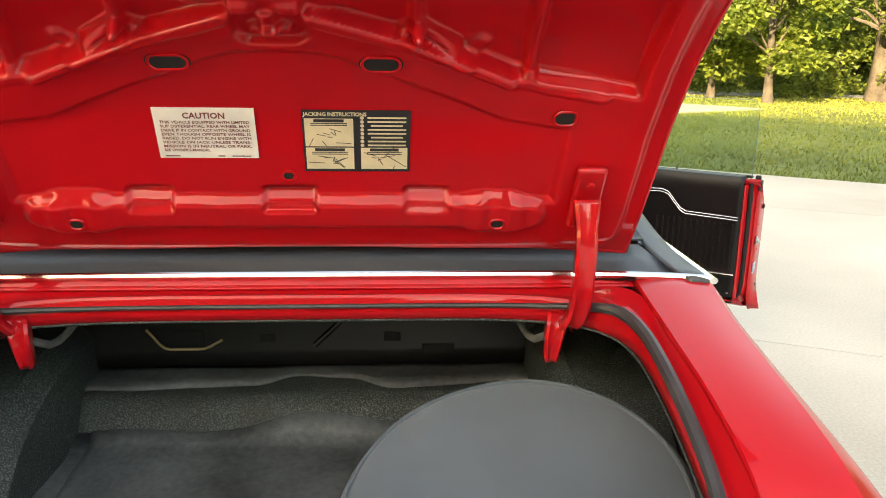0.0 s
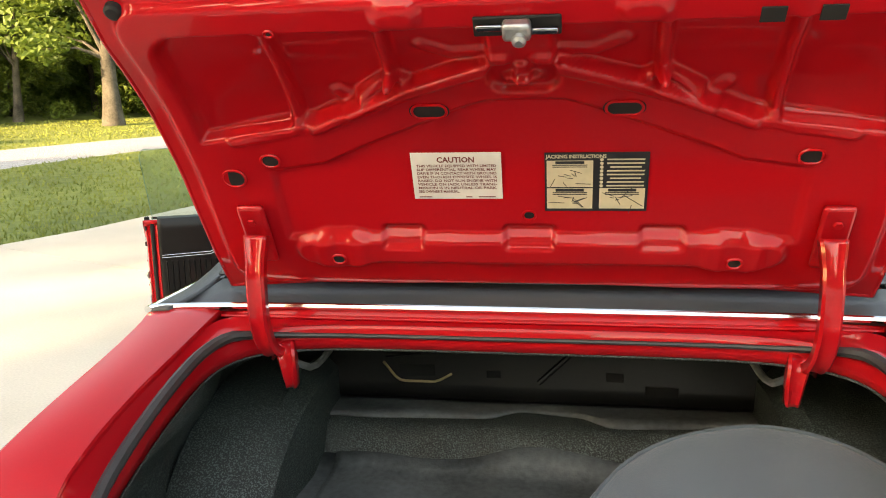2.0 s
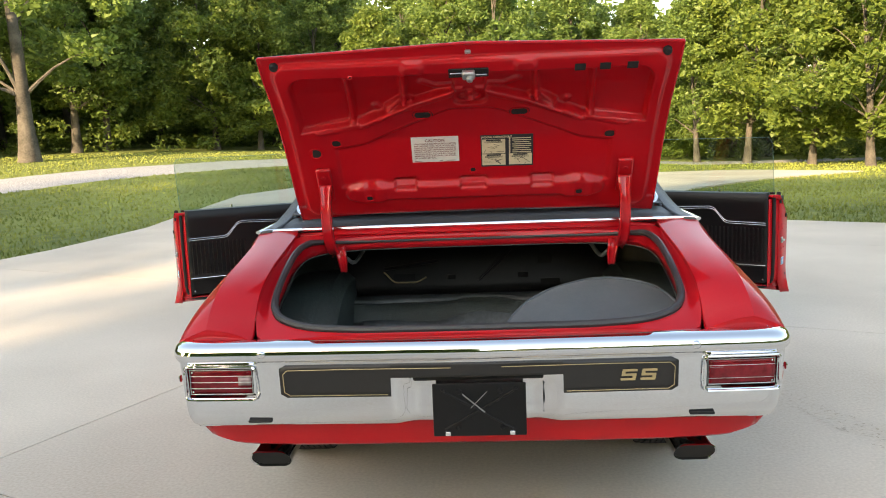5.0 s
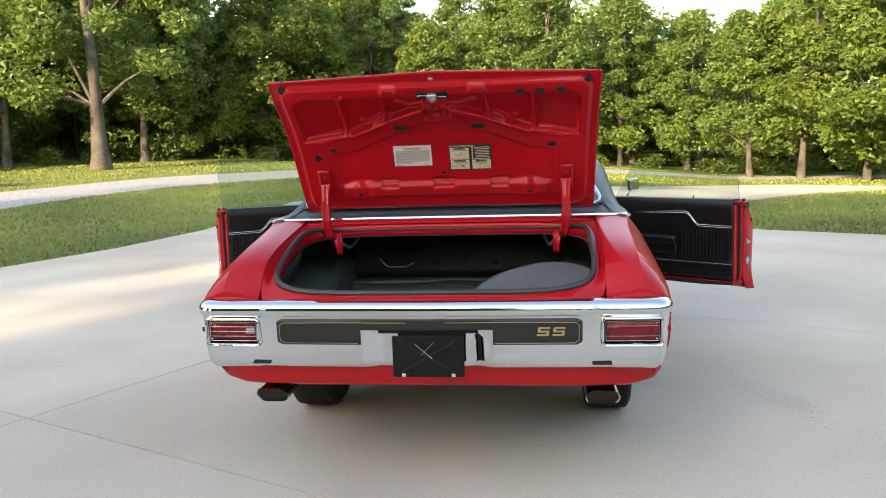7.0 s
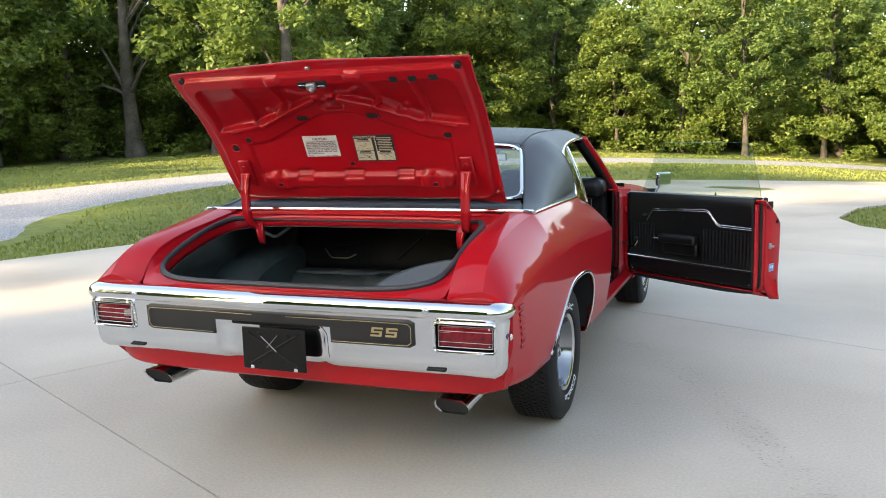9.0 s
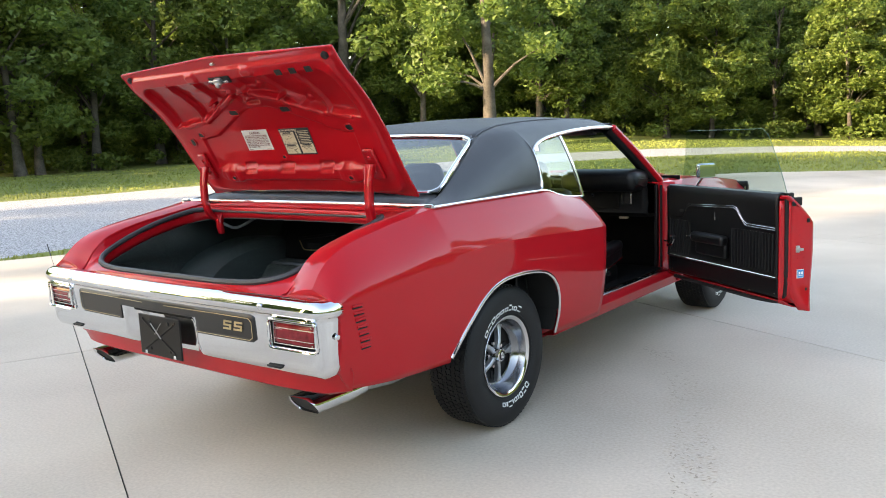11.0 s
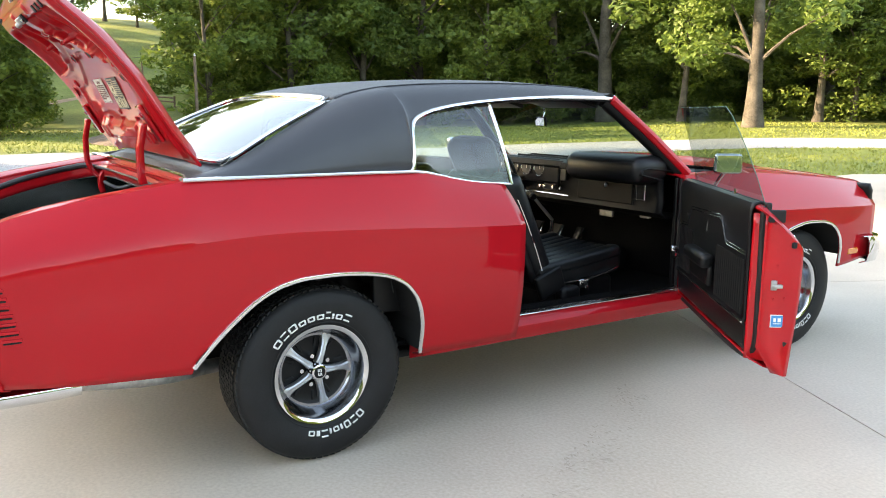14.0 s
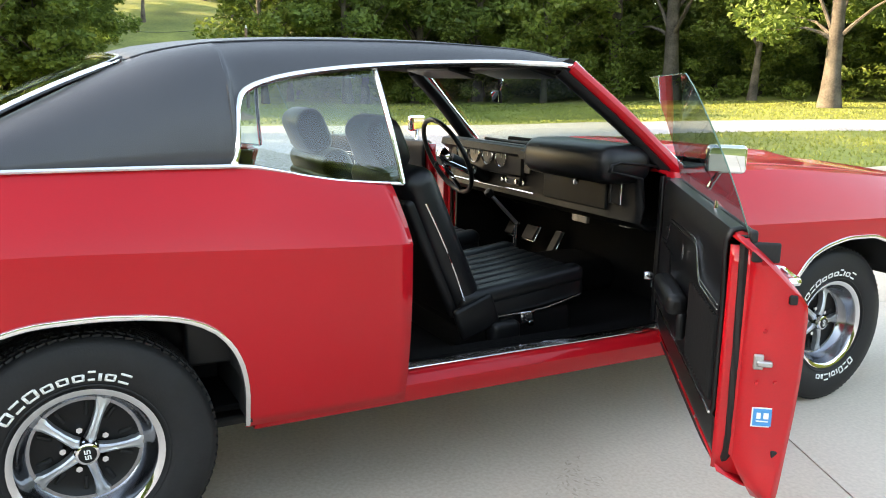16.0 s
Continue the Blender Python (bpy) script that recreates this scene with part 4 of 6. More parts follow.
part("boot_floor", sheet(rows), SPATTER, tub, "black spatter-painted stepped boot floor")
for sd in (1, -1):                                  # inner wheel tubs
    rows = []
    for i in range(15):
        t = math.pi * i / 14
        y, z = -0.16 + 0.50 * math.cos(t), 0.58 + 0.26 * math.sin(t)
        rows.append([(sd * 0.78, y, z), (sd * 0.60, y * 0.98, z), (sd * 0.555, -0.16 + 0.45 * math.cos(t), 0.58 + 0.22 * math.sin(t)), (sd * 0.53, -0.16, 0.58)])
    part("wheel_tub", sheet(rows), SPATTER, tub)
rows = [[(0.62 * i / 12, y, z) for i in range(-12, 13)] for y, z in ((-0.07, 0.72), (-0.06, 0.76), (-0.01, 0.90), (0.03, 1.03))]
bulk = part("seat_bulkhead", sheet(rows), BLACK, tub, "black panel behind the rear seat", thick=0.004)
for x, z, w, h in ((-0.33, 0.66, 0.10, 0.05), (-0.12, 0.66, 0.04, 0.03), (0.20, 0.66, 0.045, 0.035), (0.30, 0.72, 0.06, 0.06), (0.32, 0.63, 0.085, 0.035)):
    z += 0.125
    yy = -0.07 + (z - 0.72) * 0.34
    part("panel_hole", box(w, 0.004, h, (x, yy - 0.004, z)), DARK, bulk, bevel=0.012)
for a, b in (((-0.42, -0.045, 0.83), (-0.18, -0.03, 0.86)), ((0.0, -0.06, 0.77), (0.16, -0.01, 0.91))):
    part("stiffening_rib", rod(a, b, 0.008, n=8), BLACK, bulk)
part("wire", tube(smooth_path([(-0.42, -0.07, 0.82), (-0.36, -0.09, 0.775), (-0.28, -0.09, 0.775), (-0.23, -0.08, 0.795)], 14), 0.0035, n=6), GOLD, bulk, "loose tan wire")
striker = part("latch_striker", box(0.10, 0.035, 0.03, (0.0, -1.13, 0.785)), BLACK, tub, "dark red boot latch striker", bevel=0.006)
part("striker_loop", tube([(-0.018, -1.125, 0.80), (-0.018, -1.122, 0.835), (0.018, -1.122, 0.835), (0.018, -1.125, 0.80)], 0.005, n=8), BLACK, striker)
for x in (-0.06, 0.06):
    part("striker_wing", box(0.045, 0.03, 0.012, (x, -1.13, 0.775)), BLACK, striker, bevel=0.004)
part("tag", box(0.022, 0.002, 0.022, (0.03, -0.03, 0.965)), CREAM, bulk, "small cream paper tag")

# ---- boot lid, open
LID = Matrix(((1, 0, 0, 0), (0, -0.6285, -0.7778, -0.388), (0, 0.7778, -0.6285, 1.103), (0, 0, 0, 1)))


def lid_v1(u):
    return 0.765 + 0.027 * (1 - abs(u) / 0.7)


def lid_v0(u):
    return 0.040 * (1 - (u / 0.7) ** 2)


def box_d(u, v, cu, cv, hu, hv, r):
    du, dv = abs(u - cu) - hu + r, abs(v - cv) - hv + r
    return r - math.hypot(max(du, 0), max(dv, 0)) - min(max(du, dv), 0)


def seg_d(u, v, a, b):
    ax, ay, bx, by = *a, *b
    t = max(0.0, min(1.0, ((u - ax) * (bx - ax) + (v - ay) * (by - ay)) / ((bx - ax) ** 2 + (by - ay) ** 2)))
    return math.hypot(u - ax - t * (bx - ax), v - ay - t * (by - ay))


def chevron(a):
    return float(np.interp(a, [0.0, 0.07, 0.40, 0.60], [0.585, 0.575, 0.428, 0.412]))


LID_DEEP = [(0.0, 0.0), (0.10, -0.006), (0.25, -0.040), (0.36, -0.068), (0.47, -0.070), (0.58, -0.042), (0.69, 0.0), (0.78, 0.0)]
LID_FADE = [(0.0, 1.0), (0.30, 1.0), (0.50, 0.78), (0.64, 0.48), (0.705, 0.40)]


def lid_base(u, v):
    """The bow of the whole lid, shallower towards its sides."""
    return spline(LID_DEEP, v) * spline(LID_FADE, abs(u))


def lid_w(u, v):
    a = abs(u)
    w = lid_base(u, v)
    w += 0.016 * step(box_d(u, v, 0, 0.385, 0.668, 0.355, 0.05), 0.009)                     # inner stamping stands proud of the hem
    top = min(box_d(u, v, 0, 0.45, 0.625, 0.232, 0.06), v - chevron(a) - 0.016, a - 0.055)
    w -= 0.030 * step(top, 0.007)
    for p, q in (((0.225, 0.68), (0.235, 0.55)), ((0.235, 0.55), (0.19, 0.515)), ((0.235, 0.55), (0.30, 0.50)), ((0.42, 0.68), (0.435, 0.43))):
        w += 0.022 * step(0.010 - seg_d(a, v, p, q), 0.006) * step(top, 0.01)
    # arms of the chevron rib and its turned-out ends
    w += 0.012 * step(0.015 - min(seg_d(a, v, (0.07, 0.575), (0.40, 0.437)), seg_d(a, v, (0.40, 0.437), (0.56, 0.425))), 0.006)
    w -= 0.009 * step(0.013 - seg_d(a, v, (0.42, 0.432), (0.56, 0.428)), 0.006)
    w += 0.012 * step(0.013 - min(seg_d(a, v, (0.03, 0.605), (0.12, 0.600)), seg_d(a, v, (0.12, 0.600), (0.165, 0.628))), 0.008)
    w += 0.010 * step(0.014 - min(seg_d(a, v, (0.24, 0.52), (0.32, 0.475)), seg_d(a, v, (0.32, 0.475), (0.345, 0.50))), 0.008)
    # loop round the lock
    w -= 0.018 * step(box_d(u, v, 0, 0.548, 0.060, 0.038, 0.028), 0.006)
    w += 0.016 * step(box_d(u, v, 0, 0.565, 0.014, 0.03, 0.01), 0.006) + 0.016 * step(box_d(u, v, 0, 0.540, 0.034, 0.012, 0.012), 0.006)
    # label field
    low = min(box_d(u, v, 0, 0.29, 0.515, 0.20, 0.03), chevron(a) - 0.085 - v - 0.10 * max(0.0, 0.12 - a), v - 0.172)
    w -= 0.010 * step(low, 0.008)
    # bead along the hinge side with its swellings
    wid = 0.030 + 0.012 * step(0.05 - abs(a - 0.405), 0.03)
    w += 0.013 * step(wid - seg_d(a, v, (0.0, 0.142), (0.47, 0.142)), 0.008)
    w += 0.005 * (step(0.018 - abs(a - 0.365), 0.01) + step(0.018 - abs(a - 0.44), 0.01)) * step(wid - abs(v - 0.142), 0.014)
    w -= 0.014 * step(box_d(a, v, 0.265, 0.172, 0.042, 0.018, 0.006), 0.006) + 0.014 * step(box_d(u, v, 0, 0.172, 0.05, 0.018, 0.006), 0.006)
    w += 0.010 * step(box_d(a, v, 0.19, 0.712, 0.036, 0.020, 0.02), 0.010)
    return w


nu, nv = 320, 184
rows = []
for j in range(nv + 1):
    row = []
    for i in range(nu + 1):
        u = -0.705 + 1.41 * i / nu
        s = j / nv
        v = lid_v0(u) + (lid_v1(u) - lid_v0(u)) * s
        hx = u * (0.985 + 0.015 * s)
        row.append((hx, v, lid_w(u, v) if 0 < i < nu and 0 < j < nv else lid_base(u, v)))
    rows.append(row)
lid = part("boot_lid", sheet(rows), RED, car, at=LID, auto=False)
rows = []
for j in range(31):
    s = j / 30
    row = []
    for i in range(41):
        u = -0.705 + 1.41 * i / 40
        e = min(1.0, 16 * min(s, 1 - s)) ** 0.5 * min(1.0, 16 * min(i / 40, 1 - i / 40)) ** 0.5
        v = lid_v0(u) + (lid_v1(u) - lid_v0(u)) * s
        row.append((u * (0.985 + 0.015 * s), v, lid_base(u, v) - 0.008 - 0.034 * e))
    rows.append(row)
part("outer_skin", sheet(rows), RED, lid)
edge = [(-0.705 * (0.985 + 0.015 * s), lid_v1(0.7) * s) for s in np.linspace(0, 1, 20)] + [(u, lid_v1(u)) for u in np.linspace(-0.705, 0.705, 40)] + [(0.705 * (0.985 + 0.015 * s), lid_v1(0.7) * s) for s in np.linspace(1, 0, 20)] + [(u, lid_v0(u)) for u in np.linspace(0.6944, -0.6944, 30)]
part("hem", tube([(u, v, lid_base(u, v) - 0.004) for u, v in edge], 0.006, n=8, closed=True), RED, lid)


def lid_at(u, v, d=0.0015):
    rise = (lid_base(u, v + 0.012) - lid_base(u, v - 0.012)) / 0.024
    return Matrix.Translation((u, v, lid_w(u, v) + d)) @ Matrix.Rotation(math.atan(rise), 4, "X")


def oval(hu, hv, n=28):
    bm = bmesh.new()
    k = min(hu, hv)
    pts = []
    for i in range(n):
        a = 2 * math.pi * i / n
        pts.append((math.copysign(max(hu - k, 0), math.cos(a)) + k * math.cos(a), math.copysign(max(hv - k, 0), math.sin(a)) + k * math.sin(a)))
    top = [bm.verts.new((x, y, 0)) for x, y in pts]
    bm.faces.new(top)
    rim = [bm.verts.new((x * 1.25, y * 1.25, -0.0012)) for x, y in pts]
    for i in range(n):
        bm.faces.new((top[i], rim[i], rim[(i + 1) % n], top[(i + 1) % n]))
    return bm


HOLES = [(-0.506, 0.362, 0.017, 0.013), (0.506, 0.362, 0.020, 0.014), (-0.588, 0.329, 0.021, 0.017), (-0.405, 0.128, 0.013, 0.010), (0.402, 0.128, 0.013, 0.010), (-0.175, 0.466, 0.030, 0.0135), (0.175, 0.466, 0.030, 0.0135), (0.0, 0.218, 0.011, 0.009), (-0.40, 0.690, 0.006, 0.005)]
for u, v, hu, hv in HOLES:
    turn = (0.36 if u < 0 else -0.36) if hu > 0.03 else 0.0
    h = part("access_hole", oval(hu, hv), DARK, lid, at=lid_at(u, v, 0.0025) @ Matrix.Rotation(turn, 4, "Z"))
    k = min(hu, hv)
    ring = [(math.copysign(hu - k, math.cos(a)) + k * 1.16 * math.cos(a), k * 1.16 * math.sin(a), 0.0) for a in [2 * math.pi * (i + 0.5) / 28 for i in range(28)]]
    part("hole_rim", tube(ring, 0.0028, n=6, closed=True), RED, h)
for u in (0.372, 0.455, 0.545):
    part("slot", box(0.036, 0.026, 0.003, (0, 0, 0)), DARK, lid, at=lid_at(u, 0.694, 0.002), bevel=0.001)
for u in (-0.655, 0.655):
    part("rubber_bumper", lathe([(-0.004, 0.0), (-0.004, 0.017), (0.010, 0.015), (0.014, 0.010), (0.014, 0.0)], 20, "Z"), RUBBER, lid, at=lid_at(u, 0.735, 0.0))
part("latch_recess", box(0.135, 0.034, 0.006), DARK, lid, at=lid_at(0, 0.692, 0.004), bevel=0.002)
latch = part("latch", box(0.044, 0.030, 0.024, (0, 0, 0.010)), STEEL, lid, "worn steel boot latch", at=lid_at(0, 0.692, 0.006), bevel=0.006)
for x, s in ((-0.042, 1), (0.042, -1)):
    box_bm = box(0.042, 0.011, 0.009, (x, 0.004 * s, 0.008))
    part("latch_arm", box_bm, BARREL, lid, at=lid_at(0, 0.692, 0.006), bevel=0.003)
part("latch_hook", lathe([(0.0, 0.0), (0.0, 0.012), (0.012, 0.011), (0.016, 0.006), (0.016, 0.0)], 20, "Z"), STEEL, lid, at=lid_at(0.004, 0.684, 0.024))
part("lid_catch", box(0.02, 0.012, 0.012, (0, 0, 0.006)), STEEL, lid, at=lid_at(0, 0.765, 0.0), bevel=0.003)

# labels on the lid


def label_at(u, v, h):
    """Pose of a flat label of that height, lying on the sloping panel."""
    a, b = lid_w(u, v - h / 2), lid_w(u, v + h / 2)
    lift = max(lid_w(u + du, v + dv) - (a + b) / 2 - (b - a) / h * dv for du in (-0.08, 0, 0.08) for dv in (-h / 2, -h / 4, 0, h / 4, h / 2))
    return Matrix.Translation((u, v, (a + b) / 2 + lift + 0.0012)) @ Matrix.Rotation(math.atan2(b - a, h), 4, "X")



caution = part("caution_label", box(0.178, 0.104, 0.0012), PAPER, lid, "white paper caution label with red print", at=label_at(-0.140, 0.306, 0.104), smooth=False)
lettering("caution_heading", "CAUTION", 0.0165, INK_RED, caution, Matrix.Translation((0, 0.031, 0.0012)), align="CENTER", bold=0.0004)
LINES = ["THIS VEHICLE EQUIPPED WITH LIMITED", "SLIP DIFFERENTIAL. REAR WHEEL MAY", "DRIVE IF IN CONTACT WITH GROUND", "EVEN THOUGH OPPOSITE WHEEL IS", "RAISED. DO NOT RUN ENGINE WITH", "VEHICLE ON JACK UNLESS TRANS-", "MISSION IS IN NEUTRAL OR PARK.", "SEE OWNER'S MANUAL."]
for i, line in enumerate(LINES):
    o = lettering("caution_line", line, 0.0078, INK_RED, caution, Matrix.Translation((-0.079, 0.0205 - 0.0083 * i, 0.0012)), bold=0.00012)
    wide = max(v.co.x for v in o.data.vertices)
    if i < 7:
        o.matrix_basis = o.matrix_basis @ Matrix.Diagonal((0.158 / wide, 1, 1, 1))
for x, w in ((-0.066, 0.026), (0.022, 0.012), (0.058, 0.034)):
    part("small_print", box(w, 0.002, 0.0005, (x, -0.0475, 0.0012)), INK_RED, caution, smooth=False)
jack = part("jacking_label", box(0.196, 0.130, 0.0012), INK, lid, "black and cream jacking instructions label with diagrams", at=label_at(0.130, 0.291, 0.130), smooth=False)
lettering("jacking_heading", "JACKING INSTRUCTIONS", 0.0105, CREAM, jack, Matrix.Translation((-0.095, 0.0535, 0.0012)), bold=0.0003, spread=0.94)
rng = np.random.default_rng(11)
for cx, cy, w, h in ((-0.050, 0.019, 0.088, 0.058), (-0.050, -0.036, 0.088, 0.046), (0.050, -0.036, 0.086, 0.046)):
    pn = part("diagram_panel", box(w, h, 0.0006, (cx, cy, 0.001)), CREAM, jack, smooth=False)
    hb = box(w * 0.62, 0.006, 0.0005, (cx, cy + h / 2 - 0.004, 0.0016))
    part("panel_heading", hb, INK, pn, smooth=False)
    bm = bmesh.new()
    for k in range(9):
        a = Vector((cx + rng.normal() * w * 0.17, cy - 0.004 + rng.normal() * h * 0.16, 0.0016))
        b = a + Vector((rng.normal() * 0.018, rng.normal() * 0.014, 0))
        rod(a, b, 0.0007, n=4, bm=bm)
    part("diagram_lines", bm, INK, pn, smooth=False)
    bm = bmesh.new()
    for k in range(2):
        box(w * 0.75, 0.0016, 0.0004, (cx, cy + h / 2 - 0.0095 - 0.004 * k, 0.0016), bm)
    part("caption", bm, INK, pn, smooth=False)
for k in range(8):
    y = 0.050 - 0.0082 * k
    bm = lathe([(0.0, 0.0), (0.0, 0.0034), (0.0006, 0.0034), (0.0006, 0.0)], 12, "Z")
    part("step_dot", bm, CREAM, jack, at=Matrix.Translation((0.010, y, 0.0008)), smooth=False)
    part("step_bar", box(0.07 - 0.012 * (k % 3 == 2), 0.003, 0.0005, (0.055, y, 0.001)), CREAM, jack, smooth=False)


def strap(points, half, deep, outward):
    """A pressed channel along a line: flat web, turned-down flanges."""
    pts = [Vector(p) for p in points]
    rows = []
    for i, p in enumerate(pts):
        d = (pts[min(len(pts) - 1, i + 1)] - pts[max(0, i - 1)]).normalized()
        w = Vector((1, 0, 0))
        o = w.cross(d).normalized()
        if o.dot(Vector(outward)) < 0:
            o = -o
        k = half[i] if isinstance(half, list) else half
        rows.append([p - w * k - o * deep, p - w * k * 0.97 - o * 0.003, p - w * k * 0.80, p - w * k * 0.45 - o * 0.004, p + w * k * 0.45 - o * 0.004, p + w * k * 0.80, p + w * k * 0.97 - o * 0.003, p + w * k - o * deep])
    return sheet(rows)


def hinge(side):
    s = side
    line = smooth_path([(s * 0.566, -0.549, 1.250), (s * 0.566, -0.557, 1.21), (s * 0.566, -0.566, 1.15), (s * 0.565, -0.566, 1.08), (s * 0.562, -0.556, 1.03), (s * 0.557, -0.538, 0.995), (s * 0.550, -0.512, 0.978), (s * 0.542, -0.485, 0.985)], 36)
    half = [0.018 + 0.006 * max(0.0, 1 - i / 6) for i in range(36)]
    bm = strap(line, half, 0.018, (0, -1, 0))
    h = part("hinge_arm", bm, RED_IN, lid, "red painted gooseneck hinge arm", at=LID.inverted(), thick=0.003)
    bm = strap(smooth_path([(s * 0.535, -0.500, 1.01), (s * 0.528, -0.515, 0.985), (s * 0.522, -0.520, 0.95), (s * 0.520, -0.512, 0.905)], 12), [0.022 - 0.001 * i for i in range(12)], 0.02, (0, -1, 0))
    part("hinge_bracket", bm, RED_IN, car, "red hinge bracket inside the boot", thick=0.003)
    part("bracket_link", tube(smooth_path([(s * 0.51, -0.50, 0.96), (s * 0.49, -0.44, 0.93), (s * 0.46, -0.33, 0.97)], 8), 0.008, n=8), STEEL, car, "steel hinge spring link")
    for v in (0.235, 0.165):
        part("bolt", lathe([(0.0, 0.0), (0.0, 0.010), (0.005, 0.009), (0.006, 0.0)], 6, "Z"), RED_IN, lid, at=Matrix.Translation((s * 0.570, v, lid_base(0.57, v) + 0.038)))
    part("hinge_plate", box(0.058, 0.15, 0.016, (0, 0, 0)), RED_IN, lid, at=Matrix.Translation((s * 0.570, 0.195, lid_base(0.57, 0.195) + 0.026)) @ Matrix.Rotation(-0.13, 4, "X"), bevel=0.007)


hinge(1), hinge(-1)


# ---- rear bumper
PLAN = [(0.0, -1.262), (0.3, -1.2545), (0.6, -1.2475), (0.8, -1.242), (0.875, -1.239), (0.908, -1.232), (0.932, -1.216), (0.947, -1.192), (0.955, -1.165), (0.957, -1.132)]


def plan(s):
    """Point and inward normal at s (0 at the middle, 1 at the end) of the bumper's right half."""
    tab = []
    l = 0.0
    for i, (x, y) in enumerate(PLAN):
        if i:
            l += math.hypot(x - PLAN[i - 1][0], y - PLAN[i - 1][1])
        tab.append((l, x, y))
    p, q = spline(tab, s * l), spline(tab, min(l, s * l + 1e-3))
    if s > 0.998:
        p, q = spline(tab, l - 1e-3), spline(tab, l)
    d = Vector((q[0] - p[0], q[1] - p[1]))
    d.normalize()
    return Vector((p[0], p[1])), Vector((-d.y, d.x))


PLAN_S = [i / 200 for i in range(201)]
PLAN_C = list(zip(*[(*plan(s)[0], *plan(s)[1]) for s in PLAN_S]))
PLAN_X = PLAN_C[0]


def on_bumper(x, d, z):
    s = float(np.interp(abs(x), PLAN_X, PLAN_S))
    p = [float(np.interp(s, PLAN_S, c)) for c in PLAN_C]
    return Vector(((1 if x >= 0 else -1) * (p[0] + p[2] * d), p[1] + p[3] * d, z))


PROFILE = [(0.10, 0.812), (0.060, 0.819), (0.030, 0.817), (0.012, 0.808), (0.003, 0.795), (0.0, 0.782), (0.001, 0.772), (0.007, 0.762), (0.013, 0.757), (0.0145, 0.751), (0.015, 0.744), (0.018, 0.70), (0.020, 0.67), (0.022, 0.643), (0.023, 0.632), (0.024, 0.615), (0.026, 0.595), (0.030, 0.572), (0.040, 0.552), (0.060, 0.538), (0.10, 0.532)]


def face_d(z):
    return float(np.interp(z, [0.632, 0.67, 0.70, 0.744], [0.023, 0.020, 0.018, 0.015]))


NOTCH_FROM = 11
rows = []
ss = sorted(set([round(i / 60, 5) for i in range(61)]))
lens_lo, lens_hi = 0.683, 0.910
cols = [-s for s in ss[::-1] if s > 0] + ss
xs = []
for s in cols:
    p, n = plan(abs(s))
    sg = -1 if s < 0 else 1
    row = []
    for k, (d, z) in enumerate(PROFILE):
        dd = d
        if k >= NOTCH_FROM and k < len(PROFILE) - 1:
            e = step(0.222 - p.x, 0.045) * step(0.70 - z, 0.006)
            dd = d + (0.045 - 0.2 * max(0.0, 0.60 - z)) * e
        row.append(Vector((sg * (p.x + n.x * dd), p.y + n.y * dd, z)))
    rows.append(row)
    xs.append(sg * p.x)
rear_bumper = part("rear_bumper", sheet(rows, skip=lambda i, j: 10 <= j <= 12 and lens_lo - 0.004 < (abs(xs[i]) + abs(xs[i + 1])) / 2 < lens_hi), CHROME, car, thick=0.004)
for sd in (1, -1):
    part("bumper_bolt", lathe([(0.0, 0.0), (0.0, 0.013), (-0.004, 0.011), (-0.0065, 0.006), (-0.007, 0.0)], 20, "Y"), CHROME, rear_bumper, at=Matrix.Translation(on_bumper(sd * 0.655, 0.0, 0.786)))
    part("bumper_end_bolt", lathe([(0.0, 0.0), (0.0, 0.012), (0.005, 0.008), (0.006, 0.0)], 16, "X") if sd > 0 else lathe([(0.0, 0.0), (0.0, 0.012), (-0.005, 0.008), (-0.006, 0.0)], 16, "X"), CHROME, rear_bumper, at=Matrix.Translation((sd * 0.945, -1.158, 0.69)))
    part("guard_slot", box(0.075, 0.02, 0.008, (sd * 0.68, -1.214, 0.565)), DARK, rear_bumper, bevel=0.003)


def pad_low(x):
    return 0.643 if abs(x) > 0.262 else 0.703


rows = []
px = sorted(set(list(np.linspace(-0.606, 0.606, 61)) + [-0.262, -0.2615, 0.262, 0.2615]))
for x in px:
    e = max(0.0, (abs(x) - 0.590) / 0.016)
    lo, hi = pad_low(x) + 0.012 * e * e, 0.7475 - 0.010 * e * e
    rows.append([on_bumper(x, face_d(lo + (hi - lo) * j / 6) - 0.003, lo + (hi - lo) * j / 6) for j in range(7)])
pad = part("bumper_pad", sheet(rows), SATIN, rear_bumper, "satin black rubber bumper pad with gold pinstripe", thick=-0.003)
for sd in (1, -1):
    loop = [(0.272, 0.651), (0.575, 0.651), (0.592, 0.662), (0.594, 0.72), (0.58, 0.733), (0.42, 0.7345), (0.02, 0.7345)]
    pts = []
    for a, b in zip(loop, loop[1:]):
        for t in np.linspace(0, 1, 8)[:-1]:
            pts.append(on_bumper(sd * (a[0] + (b[0] - a[0]) * t), face_d(a[1] + (b[1] - a[1]) * t) - 0.0092, a[1] + (b[1] - a[1]) * t))
    part("pinstripe", tube(pts, 0.0013, n=5), GOLD, pad, "thin gold pinstripe")
badge_at = on_bumper(0.487, face_d(0.69) - 0.0085, 0.679)
badge_marks("badge", 0.036, GOLD, pad, Matrix.Translation(badge_at) @ Matrix.Rotation(radians(2.0), 4, "Z") @ Matrix.Rotation(radians(90), 4, "X") @ Matrix.Diagonal((1.75, 1.0, 1.0, 1)), "gold badge shapes")


